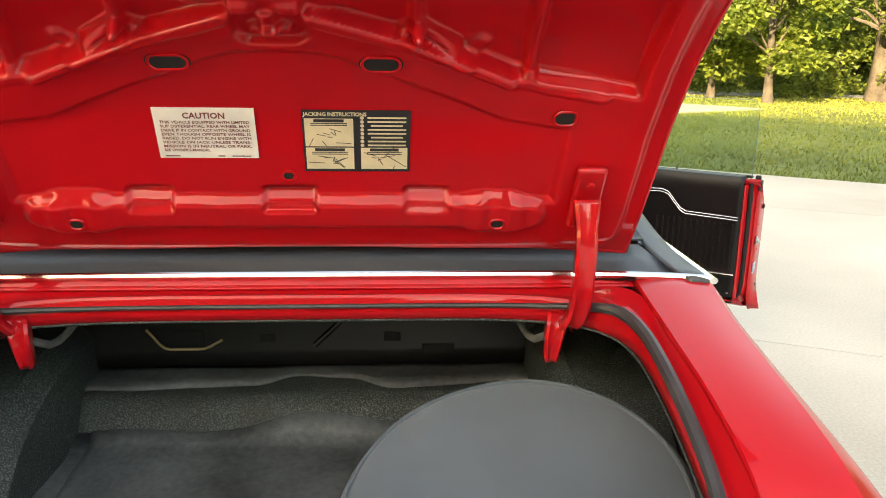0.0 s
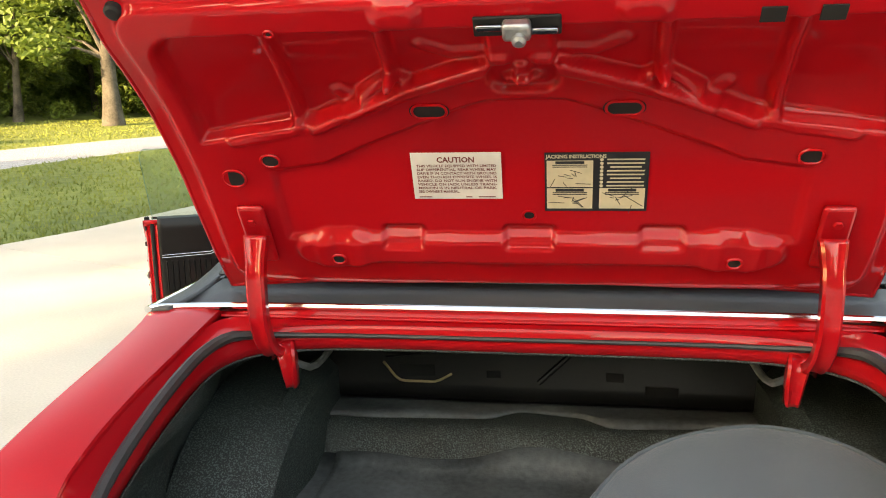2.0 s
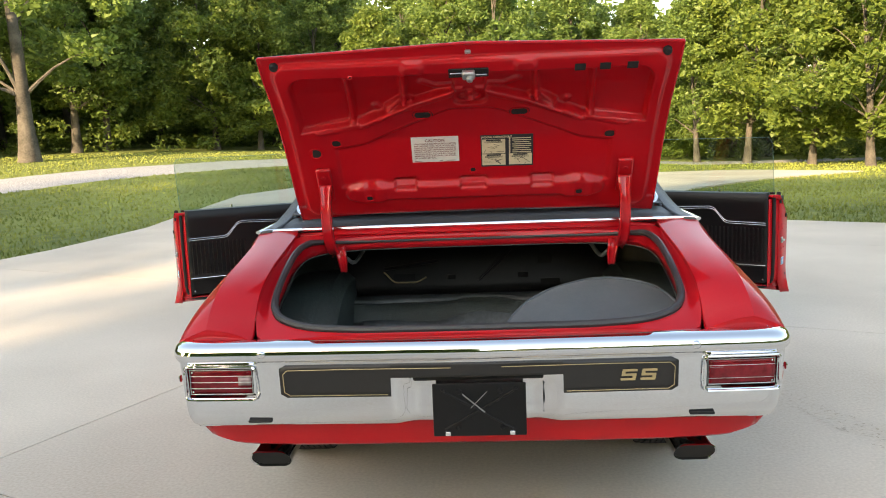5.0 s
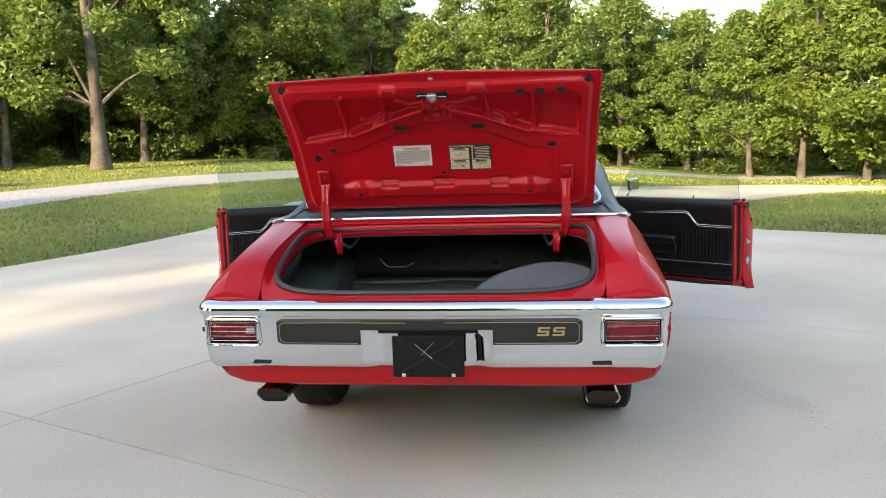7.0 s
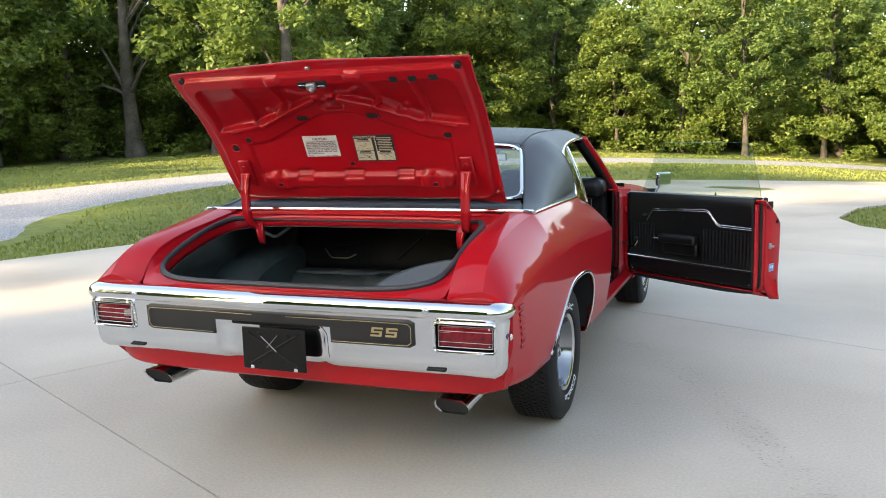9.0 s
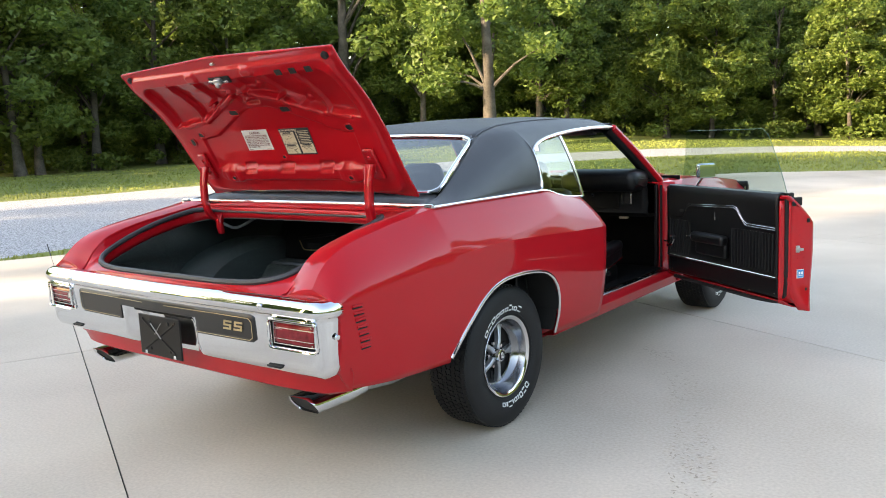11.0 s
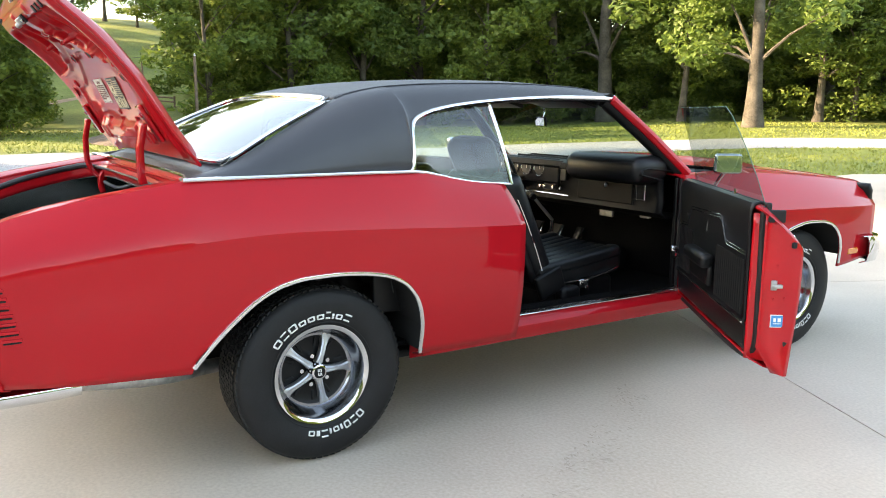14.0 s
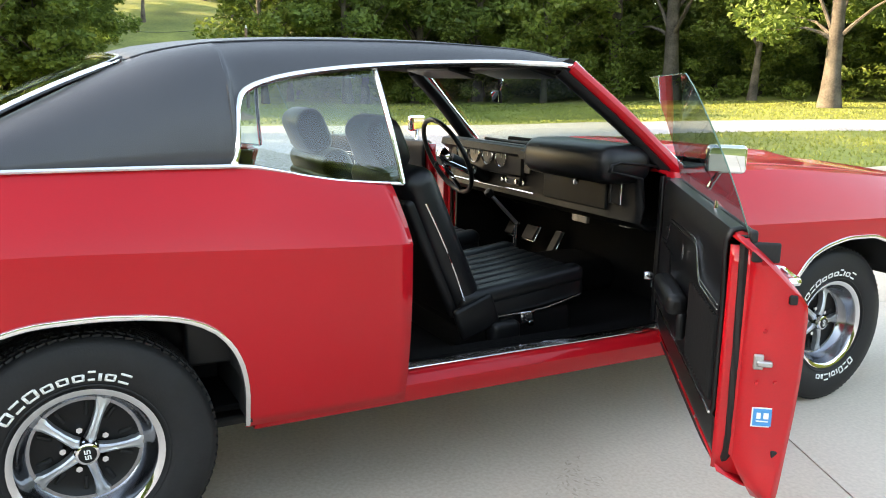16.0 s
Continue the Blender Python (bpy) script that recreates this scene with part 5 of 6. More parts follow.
def tail_lamp(side):
    lamp = part("tail_lamp", sheet([[on_bumper(side * x, d, z) for x, d in ((lens_lo - 0.012, 0.062), (0.75, 0.060), (0.85, 0.058), (lens_hi + 0.004, 0.05))] for z in (0.638, 0.69, 0.75)]), DARK, car, "tail lamp with red lens and bright bars")
    g = 0.008
    rim = [(lens_lo, 0.738), (lens_lo + g, 0.746), (lens_hi - g, 0.746), (lens_hi, 0.738), (lens_hi, 0.648), (lens_hi - g, 0.639), (lens_lo + g, 0.639), (lens_lo, 0.648)]
    pts = []
    for a, b in zip(rim, rim[1:] + rim[:1]):
        for t in np.linspace(0, 1, 7)[:-1]:
            pts.append(on_bumper(side * (a[0] + (b[0] - a[0]) * t), 0.010, a[1] + (b[1] - a[1]) * t))
    part("bezel", tube(pts, 0.0048, n=8, closed=True), CHROME, lamp, "bright lamp bezel")
    rows = []
    for z in np.linspace(0.656, 0.733, 9):
        rows.append([on_bumper(side * x, 0.030 - 0.006 * math.sin(math.pi * (z - 0.656) / 0.077), z) for x in np.linspace(lens_lo + 0.016, lens_hi - 0.010, 12)])
    part("lens", sheet(rows), LENS, lamp, "deep red lens", thick=-0.006)
    rows = [[on_bumper(side * x, 0.022, z) for x in np.linspace(0.700, 0.740, 5)] for z in (0.684, 0.71)]
    part("reversing_lens", sheet(rows), LENS_CLEAR, lamp, "clear reversing lens", thick=-0.003)
    for z in (0.675, 0.6945, 0.714):
        part("lens_bar", tube([on_bumper(side * x, 0.0205, z) for x in np.linspace(lens_lo + 0.012, lens_hi - 0.008, 10)], 0.0012, n=6), STEEL, lamp)
    for z, x0 in ((0.733, lens_lo + 0.012), (0.656, lens_lo + 0.012)):
        part("lens_edge", tube([on_bumper(side * x, 0.022, z) for x in np.linspace(x0, lens_hi - 0.008, 10)], 0.0016, n=6), STEEL, lamp)
    for x in (lens_lo + 0.012, lens_hi - 0.010):
        part("lens_edge", tube([on_bumper(side * x, 0.022, z) for z in np.linspace(0.656, 0.733, 5)], 0.0016, n=6), STEEL, lamp)
    for z in (0.664, 0.726):
        part("lens_screw", lathe([(0.0, 0.0), (0.0, 0.003), (-0.002, 0.0)], 10, "Y"), CHROME, lamp, at=Matrix.Translation(on_bumper(side * (lens_hi - 0.022), 0.018, z)))


tail_lamp(1), tail_lamp(-1)

# plate bracket with nothing on it
bracket = part("plate_bracket", box(0.285, 0.008, 0.168, (0.006, -1.235, 0.596)), BLACK, car, "empty black number-plate bracket", bevel=0.003)
for a, b in (((-0.10, 0.655), (0.11, 0.535)), ((-0.10, 0.535), (0.11, 0.655))):
    part("bracket_rib", rod((a[0], -1.240, a[1]), (b[0], -1.240, b[1]), 0.004, n=8), BLACK, bracket)
part("scratch", rod((-0.045, -1.2445, 0.648), (0.022, -1.2445, 0.590), 0.0022, n=6), STEEL, bracket, "bright scraped mark")
part("scratch", rod((-0.02, -1.2445, 0.604), (0.03, -1.2445, 0.655), 0.0012, n=6), STEEL, bracket)
for x, z, r in ((-0.105, 0.662, 0.006), (0.118, 0.662, 0.006), (-0.055, 0.655, 0.010), (0.07, 0.655, 0.010), (-0.06, 0.54, 0.008), (0.075, 0.54, 0.008)):
    part("bracket_stud", lathe([(0.0, 0.0), (0.0, r), (-0.004, r * 0.7), (-0.005, 0.0)], 12, "Y"), BLACK, bracket, at=Matrix.Translation((x, -1.239, z)))
for x in (-0.092, 0.105):
    part("clip", box(0.016, 0.006, 0.014, (x, -1.241, 0.522)), BRIGHT, bracket, "bright plate clip", bevel=0.002)
part("filler_recess", box(0.40, 0.03, 0.020, (0.004, -1.206, 0.694)), DARK, rear_bumper, bevel=0.006)

# lower valance, vents and exhaust tips
rows = []
for i in range(-24, 25):
    u = i / 24
    x = 0.928 * u
    e = max(0.0, (abs(x) - 0.80) / 0.128)
    y = -1.150 + 0.075 * abs(u) ** 6
    rows.append([(x, y - 0.012, 0.560), (x, y, 0.535), (x * (1 - 0.01 * e), y + 0.008, 0.49 + 0.01 * e), (x * (1 - 0.035 * e), y + 0.02, 0.452 + 0.012 * e), (x * (1 - 0.05 * e), y + 0.04, 0.440 + 0.016 * e)])
part("valance", sheet(rows), RED, car, "red body panel below the bumper", thick=0.006)
for i in range(7):
    z = 0.775 - 0.0255 * i
    y = -1.062 + 0.0065 * i
    x = side_x(y, z)
    for sd in (1, -1):
        part("vent_louvre", box(0.008, 0.050, 0.0060, (sd * (x - 0.0015), y, z)), DARK, quarters[0 if sd > 0 else 1], bevel=0.003)
        part("louvre_lip", box(0.009, 0.054, 0.009, (sd * (x + 0.0005), y, z + 0.0085)), RED, quarters[0 if sd > 0 else 1], bevel=0.0015)


def tailpipe(side):
    pts = []
    n = 28
    rows = []
    for y, k in ((-0.82, 0.9), (-0.90, 1.0), (-1.085, 1.0), (-1.10, 1.03), (-1.105, 1.0), (-1.10, 0.93), (-0.92, 0.9)):
        rows.append([(side * 0.69 + k * (math.copysign(0.030, math.cos(a)) + 0.038 * math.cos(a)), y - 0.03 * (math.sin(a)) * (y < -1.05), 0.390 + k * 0.037 * math.sin(a)) for a in [2 * math.pi * i / n for i in range(n)]])
    p = part("exhaust_tip", sheet(rows, close=True), CHROME, car, "polished oval exhaust tip with dark bore")
    # flat black sheet across the tip stands in for the shade inside
    bm = bmesh.new()
    bm.faces.new([bm.verts.new((side * 0.69 + 0.92 * (math.copysign(0.030, math.cos(a)) + 0.038 * math.cos(a)), -1.092 - 0.03 * math.sin(a), 0.390 + 0.92 * 0.037 * math.sin(a))) for a in [2 * math.pi * i / n for i in range(n)]])
    part("bore", bm, DARK, p, "black sheet in place of the shaded bore", smooth=False)
    part("exhaust_pipe", tube(smooth_path([(side * 0.69, -0.86, 0.392), (side * 0.68, -0.6, 0.36), (side * 0.55, -0.3, 0.33), (side * 0.35, 0.3, 0.27), (side * 0.3, 2.0, 0.25)], 24), 0.028, n=10), STEEL, car, "dull steel exhaust pipe")


tailpipe(1), tailpipe(-1)
# underside
part("floor_pan", box(1.5, 3.4, 0.03, (0, 1.55, 0.31)), DARK, car, bevel=0.01)
part("fuel_tank", box(1.0, 0.5, 0.10, (0, -0.70, 0.50)), DARK, car, bevel=0.03)
part("rear_axle", rod((-0.72, 0, 0.33), (0.72, 0, 0.33), 0.045), DARK, car)


# ---- wheels
def wheel(name_at, side, steer=0.0):
    R = 0.333
    prof = [(-0.095, 0.186), (-0.110, 0.205), (-0.119, 0.255), (-0.113, 0.305), (-0.100, 0.322), (-0.085, 0.326), (0.085, 0.326), (0.100, 0.322), (0.113, 0.305), (0.119, 0.255), (0.110, 0.205), (0.095, 0.186)]
    w = part("wheel", lathe([(-0.09, 0.186), (-0.09, 0.178), (0.055, 0.172), (0.088, 0.178), (0.098, 0.187), (0.102, 0.192), (0.106, 0.189), (0.104, 0.181), (0.098, 0.172)], 64), CHROME, car, "five-spoke road wheel with bright trim ring")
    w.matrix_basis = Matrix.Translation(name_at) @ (Matrix.Rotation(math.pi, 4, "Z") if side < 0 else Matrix()) @ Matrix.Rotation(radians(-9), 4, "X")
    part("rim_barrel", lathe([(0.098, 0.1722), (0.090, 0.168), (0.066, 0.162), (0.040, 0.150), (0.033, 0.143), (0.032, 0.134)], 64), BARREL, w, "dark polished rim barrel")
    t = part("tyre", lathe(prof, 72), RUBBER, w, "black radial tyre with raised white lettering")
    bm = bmesh.new()
    for k, x in enumerate((-0.086, -0.062, -0.037, -0.0125, 0.0125, 0.037, 0.062, 0.086)):
        for j in range(80):
            a = 2 * math.pi * (j + 0.5 * (k % 2)) / 80
            m = Matrix.Rotation(a, 4, "X") @ Matrix.Translation((x, 0, 0.3275 - 0.003 * (abs(x) > 0.08))) @ Matrix.Rotation(0.30 * (1 if k % 2 else -1), 4, "Z")
            box(0.0195, 0.0200, 0.0085, bm=bm, m=m)
    part("tread", bm, RUBBER, t, smooth=False)
    part("bead_ring", lathe([(0.1105, 0.198), (0.1125, 0.201), (0.1115, 0.204)], 64), RUBBER, t)

    def letter(a, width, kind):
        bm = bmesh.new()
        r0, r1 = 0.213, 0.241
        pieces = {"full": [(-0.5, 0.5, 0, 0.22), (-0.5, 0.5, 0.78, 1)], "ring": [(-0.5, -0.28, 0.1, 0.9), (0.28, 0.5, 0.1, 0.9), (-0.4, 0.4, 0, 0.2), (-0.4, 0.4, 0.8, 1)], "bar": [(-0.5, 0.5, 0, 0.72)], "low": [(-0.5, -0.27, 0.06, 0.66), (0.27, 0.5, 0.06, 0.66), (-0.4, 0.4, 0, 0.18), (-0.4, 0.4, 0.54, 0.72)]}[kind]
        for a0, a1, q0, q1 in pieces:
            rows = []
            for q in (q0, q1):
                r = r0 + (r1 - r0) * q
                rows.append([(float(np.interp(r, [0.205, 0.255, 0.305], [0.1115, 0.1195, 0.114])), r * math.cos(a + (a0 + (a1 - a0) * i / 4) * width), r * math.sin(a + (a0 + (a1 - a0) * i / 4) * width)) for i in range(5)])
            sheet(rows, bm=bm)
        return part("raised_white_bar", bm, WHITE, t, thick=-0.0015)

    def arc(centre, sizes, gap):
        tot = sum(sizes) + gap * (len(sizes) - 1)
        a = radians(centre + tot / 2)
        for i, s in enumerate(sizes):
            letter(a - radians(s / 2), radians(s), ("ring", "full", "ring", "low", "low", "low", "full", "bar", "low", "full")[i % 10] if s > 3 else "bar")
            a -= radians(s + gap)

    arc(112, [8.5, 7.0, 9.0, 7.5, 7.5, 7.5, 4.5, 2.2, 7.0, 7.0], 1.8)
    arc(-68, [7.0, 5.5, 6.5, 2.2, 6.0, 2.2, 6.5, 3.5, 6.5], 1.8)
    # disc, spokes, hub
    part("wheel_disc", lathe([(0.026, 0.146), (0.016, 0.134), (0.010, 0.10), (0.013, 0.055), (0.013, 0.0)], 48), BLACK, w, "black painted wheel centre")
    for i in range(5):
        a = 2 * math.pi * i / 5 + 0.10
        rows = []
        for r, hw, x in ((0.027, 0.016, 0.050), (0.045, 0.0130, 0.052), (0.07, 0.0115, 0.050), (0.10, 0.0120, 0.043), (0.122, 0.0160, 0.037), (0.137, 0.024, 0.035), (0.143, 0.032, 0.034)):
            rows.append([(x - 0.026, r, -hw), (x - 0.004, r, -hw * 0.86), (x, r, -hw * 0.45), (x - 0.002, r, 0), (x, r, hw * 0.45), (x - 0.004, r, hw * 0.86), (x - 0.026, r, hw)])
        bm = sheet(rows)
        bmesh.ops.rotate(bm, cent=(0, 0, 0), matrix=Matrix.Rotation(a, 3, "X"), verts=bm.verts)
        part("spoke", bm, ARGENT, w, "silver metal spoke")
        for da in (-0.3, 0.3):
            bm = box(0.008, 0.040, 0.012, (0.014, 0.105, 0))
            bmesh.ops.rotate(bm, cent=(0, 0, 0), matrix=Matrix.Rotation(a + da, 3, "X"), verts=bm.verts)
            part("vent_edge", bm, DARK, w, bevel=0.005)
        b = a + math.pi / 5
        part("lug_nut", rod((0.014, 0.057 * math.cos(b), 0.057 * math.sin(b)), (0.040, 0.057 * math.cos(b), 0.057 * math.sin(b)), 0.0125, 0.0085, n=6), CHROME, w)
    part("centre_cap", lathe([(0.040, 0.034), (0.064, 0.032), (0.072, 0.029), (0.075, 0.023), (0.0752, 0.0)], 32), CHROME, w)
    cap = part("cap_disc", lathe([(0.0756, 0.0), (0.0756, 0.0215), (0.0745, 0.0235)], 28), BLACK, w)
    badge_marks("cap_badge", 0.016, WHITE, w, Matrix.Rotation(radians(105), 4, "X") @ Matrix.Translation((0.0762, 0.0, -0.008)) @ Matrix.Rotation(radians(90), 4, "Z") @ Matrix.Rotation(radians(90), 4, "X"))
    return w


for sd in (1, -1):
    wheel((sd * 0.777, -0.018, 0.333), sd)
    wheel((sd * 0.777, 2.845, 0.333), sd)


# ---- doors, both open
DOOR_AT = {1: (54.5, 1.994, 0.057), -1: (64.0, 2.339, 0.250)}      # degrees open, and the shift that its hinges give
DX = 0.040
D0, D1 = 0.866, 1.962


def door(side):
    turn, tx, ty = DOOR_AT[side]
    at = Matrix.Translation((side * tx, ty, -0.012)) @ Matrix.Rotation(radians(turn * side), 4, "Z")

    def sub(name, bm, mat, **kw):
        return part(name, bm if side > 0 else mirrored(bm), mat, d, **kw)

    def low(y):
        return 0.392 + 0.012 * max(0.0, (y - 1.0))

    ys = stations(D0, D1, 0.05)
    def sweep(z):
        return 0.034 * max(0.0, (0.58 - z) / 0.19) ** 2

    rows = [[(x + DX, y - sweep(z) * max(0.0, 1 - (y - D0) / 0.25) ** 2, z) for x, y, z in r] for r in side_rows(ys, low=low, top=lambda y: 0.992)]
    bm = flipped(sheet(rows))
    d = part("door", bm if side > 0 else mirrored(bm), RED, car, "open red door with black trim panel and raised glass", at=at, thick=0.012, auto=13)
    # rear edge: jamb face from the skin inwards, narrowing to the lower tip
    zs = np.linspace(0.392, 0.990, 22)
    rows = []
    for z in zs:
        xo = side_x(D0, z) + DX
        xi = 0.872 + 0.05 * max(0.0, (0.47 - z) / 0.08)
        k = sweep(z)
        rows.append([(xo, D0 - k, z), (xo - 0.012, D0 - 0.004 - k, z), ((xo + xi) / 2, D0 + 0.004 - k * 0.6, z), (xi, D0 + 0.012 - k * 0.15, z)])
    sub("rear_jamb", sheet(rows), RED_IN, thick=0.004, label="red painted door edge with latch")
    rows = [[(0.878 + (0.05 if z < 0.45 else 0.0), D0 + 0.010, z), (0.866, D0 + 0.045, z), (0.850, D0 + 0.055, z), (0.838, D0 + 0.06, z)] for z in np.linspace(0.43, 0.965, 12)]
    sub("inner_jamb", sheet(rows), RED_IN, thick=0.004)
    sub("door_seal", tube(smooth_path([(0.862, D0 + 0.035, 0.99), (0.866, D0 + 0.034, 0.75), (0.868, D0 + 0.036, 0.50), (0.862, D0 + 0.07, 0.43), (0.858, 1.2, 0.415), (0.855, 1.9, 0.42)], 34), 0.011, n=8), RUBBER, label="black rubber door seal")
    rows = [[(x, y, z) for y in (D0 + 0.02, 1.2, 1.6, D1)] for x, z in ((0.955 + DX - 0.04, 0.40), (0.90, 0.41), (0.845, 0.44))]
    sub("lower_jamb", sheet(rows), RED_IN, thick=0.004)
    rows = [[(side_x(D1, z) + DX, D1, z), (0.90, D1 + 0.004, z), (0.84, D1 - 0.01, z)] for z in np.linspace(0.41, 0.985, 10)]
    sub("front_jamb", sheet(rows), RED_IN, thick=0.004)
    # trim panel: padded top roll, field, lower kick panel
    ny = 44
    prof = [(0.895, 0.992), (0.860, 1.004), (0.838, 0.998), (0.826, 0.975), (0.824, 0.94), (0.826, 0.90), (0.828, 0.86), (0.829, 0.80), (0.829, 0.74), (0.829, 0.68), (0.829, 0.62), (0.830, 0.575), (0.826, 0.566), (0.826, 0.556), (0.834, 0.548), (0.836, 0.52), (0.836, 0.48), (0.842, 0.455), (0.856, 0.446)]
    rows = []
    for i in range(ny + 1):
        y = D0 + 0.060 + (D1 - 0.02 - D0 - 0.060) * i / ny
        rows.append([(x, y, z) for x, z in prof])
    sub("trim_panel", sheet(rows), VINYL, thick=-0.008, label="black vinyl door trim")
    line = [(1.87, 0.807), (1.775, 0.812), (1.755, 0.824), (1.715, 0.886), (1.70, 0.896), (1.275, 0.915), (1.245, 0.906), (1.185, 0.837), (1.16, 0.826), (0.935, 0.822)]
    for off in (0.0, -0.012):
        sub("trim_bead", tube([(0.8215, y, z + off) for y, z in line], 0.0014, n=6), BRIGHT, label="thin bright trim bead")
    sub("lower_moulding", tube([(0.823, y, 0.563) for y in np.linspace(0.93, 1.93, 12)], 0.0034, n=8), BRIGHT)
    for i in range(38):                              # pleats of the lower field
        y = 0.955 + i * 0.0255
        if 1.29 < y < 1.69:
            continue
        sub("pleat", tube([(0.8265, y, 0.585), (0.8265, y, 0.79)], 0.0075, n=6, flat=0.5, up=(0, 1, 0)), VINYL)
    # armrest with its pull pocket
    bm = box(0.060, 0.30, 0.060, (0.796, 1.465, 0.712))
    arm = sub("armrest", bm, VINYL, bevel=0.02, seg=3)
    sub("armrest_base", box(0.03, 0.28, 0.085, (0.812, 1.46, 0.652)), VINYL, bevel=0.012)
    sub("release_handle", box(0.014, 0.060, 0.014, (0.812, 1.675, 0.700)), CHROME, bevel=0.004, label="chrome door handle")
    sub("winder", tube(smooth_path([(0.80, 1.90, 0.622), (0.795, 1.85, 0.635), (0.79, 1.81, 0.672), (0.785, 1.797, 0.685)], 10), 0.008, n=8), CHROME, label="chrome window winder")
    sub("winder_knob", lathe([(-0.03, 0.0), (-0.03, 0.013), (-0.012, 0.015), (0.0, 0.010), (0.0, 0.0)], 16, "X"), CHROME, at=Matrix.Translation((side * 0.790, 1.797, 0.686)))
    sub("emblem_bar", box(0.004, 0.006, 0.04, (0.820, 1.438, 0.842)), BRIGHT)
    sub("speaker_badge", box(0.003, 0.036, 0.014, (0.822, 1.777, 0.85)), DIAL, bevel=0.002)
    sub("lock_knob", rod((0.858, 1.225, 1.0), (0.858, 1.225, 1.022), 0.0055, 0.004, n=10), CHROME)
    for y, z in ((1.90, 0.47), (1.65, 0.462), (1.42, 0.46), (1.15, 0.46), (0.95, 0.475)):
        sub("trim_screw", lathe([(-0.002, 0.0), (0.0, 0.005), (0.002, 0.005)], 10, "X"), CHROME, at=Matrix.Translation((side * 0.835, y, z)))
    # latch, stops and sticker on the rear edge
    sub("latch_plate", box(0.022, 0.010, 0.036, (0.905, D0 - 0.003, 0.715)), STEEL, bevel=0.004, label="steel door latch")
    sub("latch_tooth", box(0.034, 0.016, 0.014, (0.917, D0 - 0.006, 0.712)), STEEL, bevel=0.004)
    for x, z in ((0.905, 0.665), (0.945, 0.668), (0.913, 0.785)):
        sub("jamb_screw", lathe([(0.0, 0.0), (0.0, 0.005), (-0.003, 0.004), (-0.003, 0.0)], 10, "Y"), RED_IN, at=Matrix.Translation((side * x, D0 - 0.002, z)))
    sub("jamb_sticker", box(0.046, 0.0016, 0.046, (0.925, D0 - 0.0015, 0.585)), WHITE, label="square blue and white maker's sticker")
    sub("sticker_field", box(0.040, 0.0016, 0.040, (0.925, D0 - 0.0026, 0.585)), BLUE)
    for x0, z0, w, h in ((0.917, 0.589, 0.009, 0.014), (0.933, 0.589, 0.011, 0.014), (0.925, 0.576, 0.026, 0.003)):
        sub("sticker_bar", box(w, 0.0012, h, (x0, D0 - 0.0036, z0)), WHITE)
    for z in (0.86, 0.50):
        sub("stop_buffer", box(0.018, 0.012, 0.022, (side_x(D0, z) + DX - 0.022, D0 - 0.006, z)), RUBBER, bevel=0.004)
    sub("glass_seal", box(0.060, 0.010, 0.045, (0.900, D0 + 0.003, 0.960)), RUBBER, bevel=0.006)
    sub("glass_seal_post", box(0.018, 0.024, 0.03, (0.872, D0 + 0.012, 0.992)), RUBBER, bevel=0.006)
    # glass, wound up
    rows = []
    for i in range(13):
        v = i / 12
        z = 0.985 + 0.35 * v
        y0 = 0.905 - 0.030 * v + 0.022 * max(0.0, (v - 0.9) / 0.1) ** 2
        y1 = 1.86 - 0.30 * v - 0.02 * max(0.0, (v - 0.9) / 0.1) ** 2
        x = 0.872 - 0.125 * v - 0.040 * v * v
        rows.append([(x, y0 + (y1 - y0) * k / 12, z) for k in range(13)])
    g = sub("door_glass", sheet(rows), GLASS, label="clear green-tinted side glass")
    g.visible_shadow = False
    sub("glass_edge", tube([r[0] for r in rows] + [q for q in rows[-1][1:]], 0.0016, n=6), EDGE, label="pale green polished glass edge")
    sub("belt_wipe", tube([(0.874, y, 0.998) for y in np.linspace(0.90, 1.94, 8)], 0.006, n=6), RUBBER)
    # outside mirror
    bm = box(0.128, 0.034, 0.092, (0.985, 1.765, 1.086))
    sub("mirror_shell", bm, CHROME, bevel=0.016, seg=4, label="chrome outside mirror")
    sub("mirror_face", box(0.112, 0.004, 0.077, (0.985, 1.747, 1.086)), MIRROR, bevel=0.0018)
    sub("mirror_stalk", tube(smooth_path([(0.945, 1.80, 0.985), (0.955, 1.79, 1.01), (0.975, 1.775, 1.05)], 6), 0.009, n=8), CHROME)
    # outside handle
    sub("outer_handle", tube(smooth_path([(side_x(1.0, 0.86) + DX, 1.0, 0.865), (side_x(1.0, 0.86) + DX + 0.035, 1.02, 0.865), (side_x(1.0, 0.86) + DX + 0.035, 1.14, 0.865), (side_x(1.0, 0.86) + DX, 1.16, 0.865)], 14), 0.010, n=8), CHROME, label="chrome outside door handle")
    return d


door(1), door(-1)


# ---- cabin
def rounded(sx, sy, sz, r, n=4):
    """A pillow-like block with soft edges."""
    bm = box(sx, sy, sz)
    bmesh.ops.bevel(bm, geom=bm.edges[:], offset=r, segments=n, profile=0.5, affect="EDGES")
    return bm


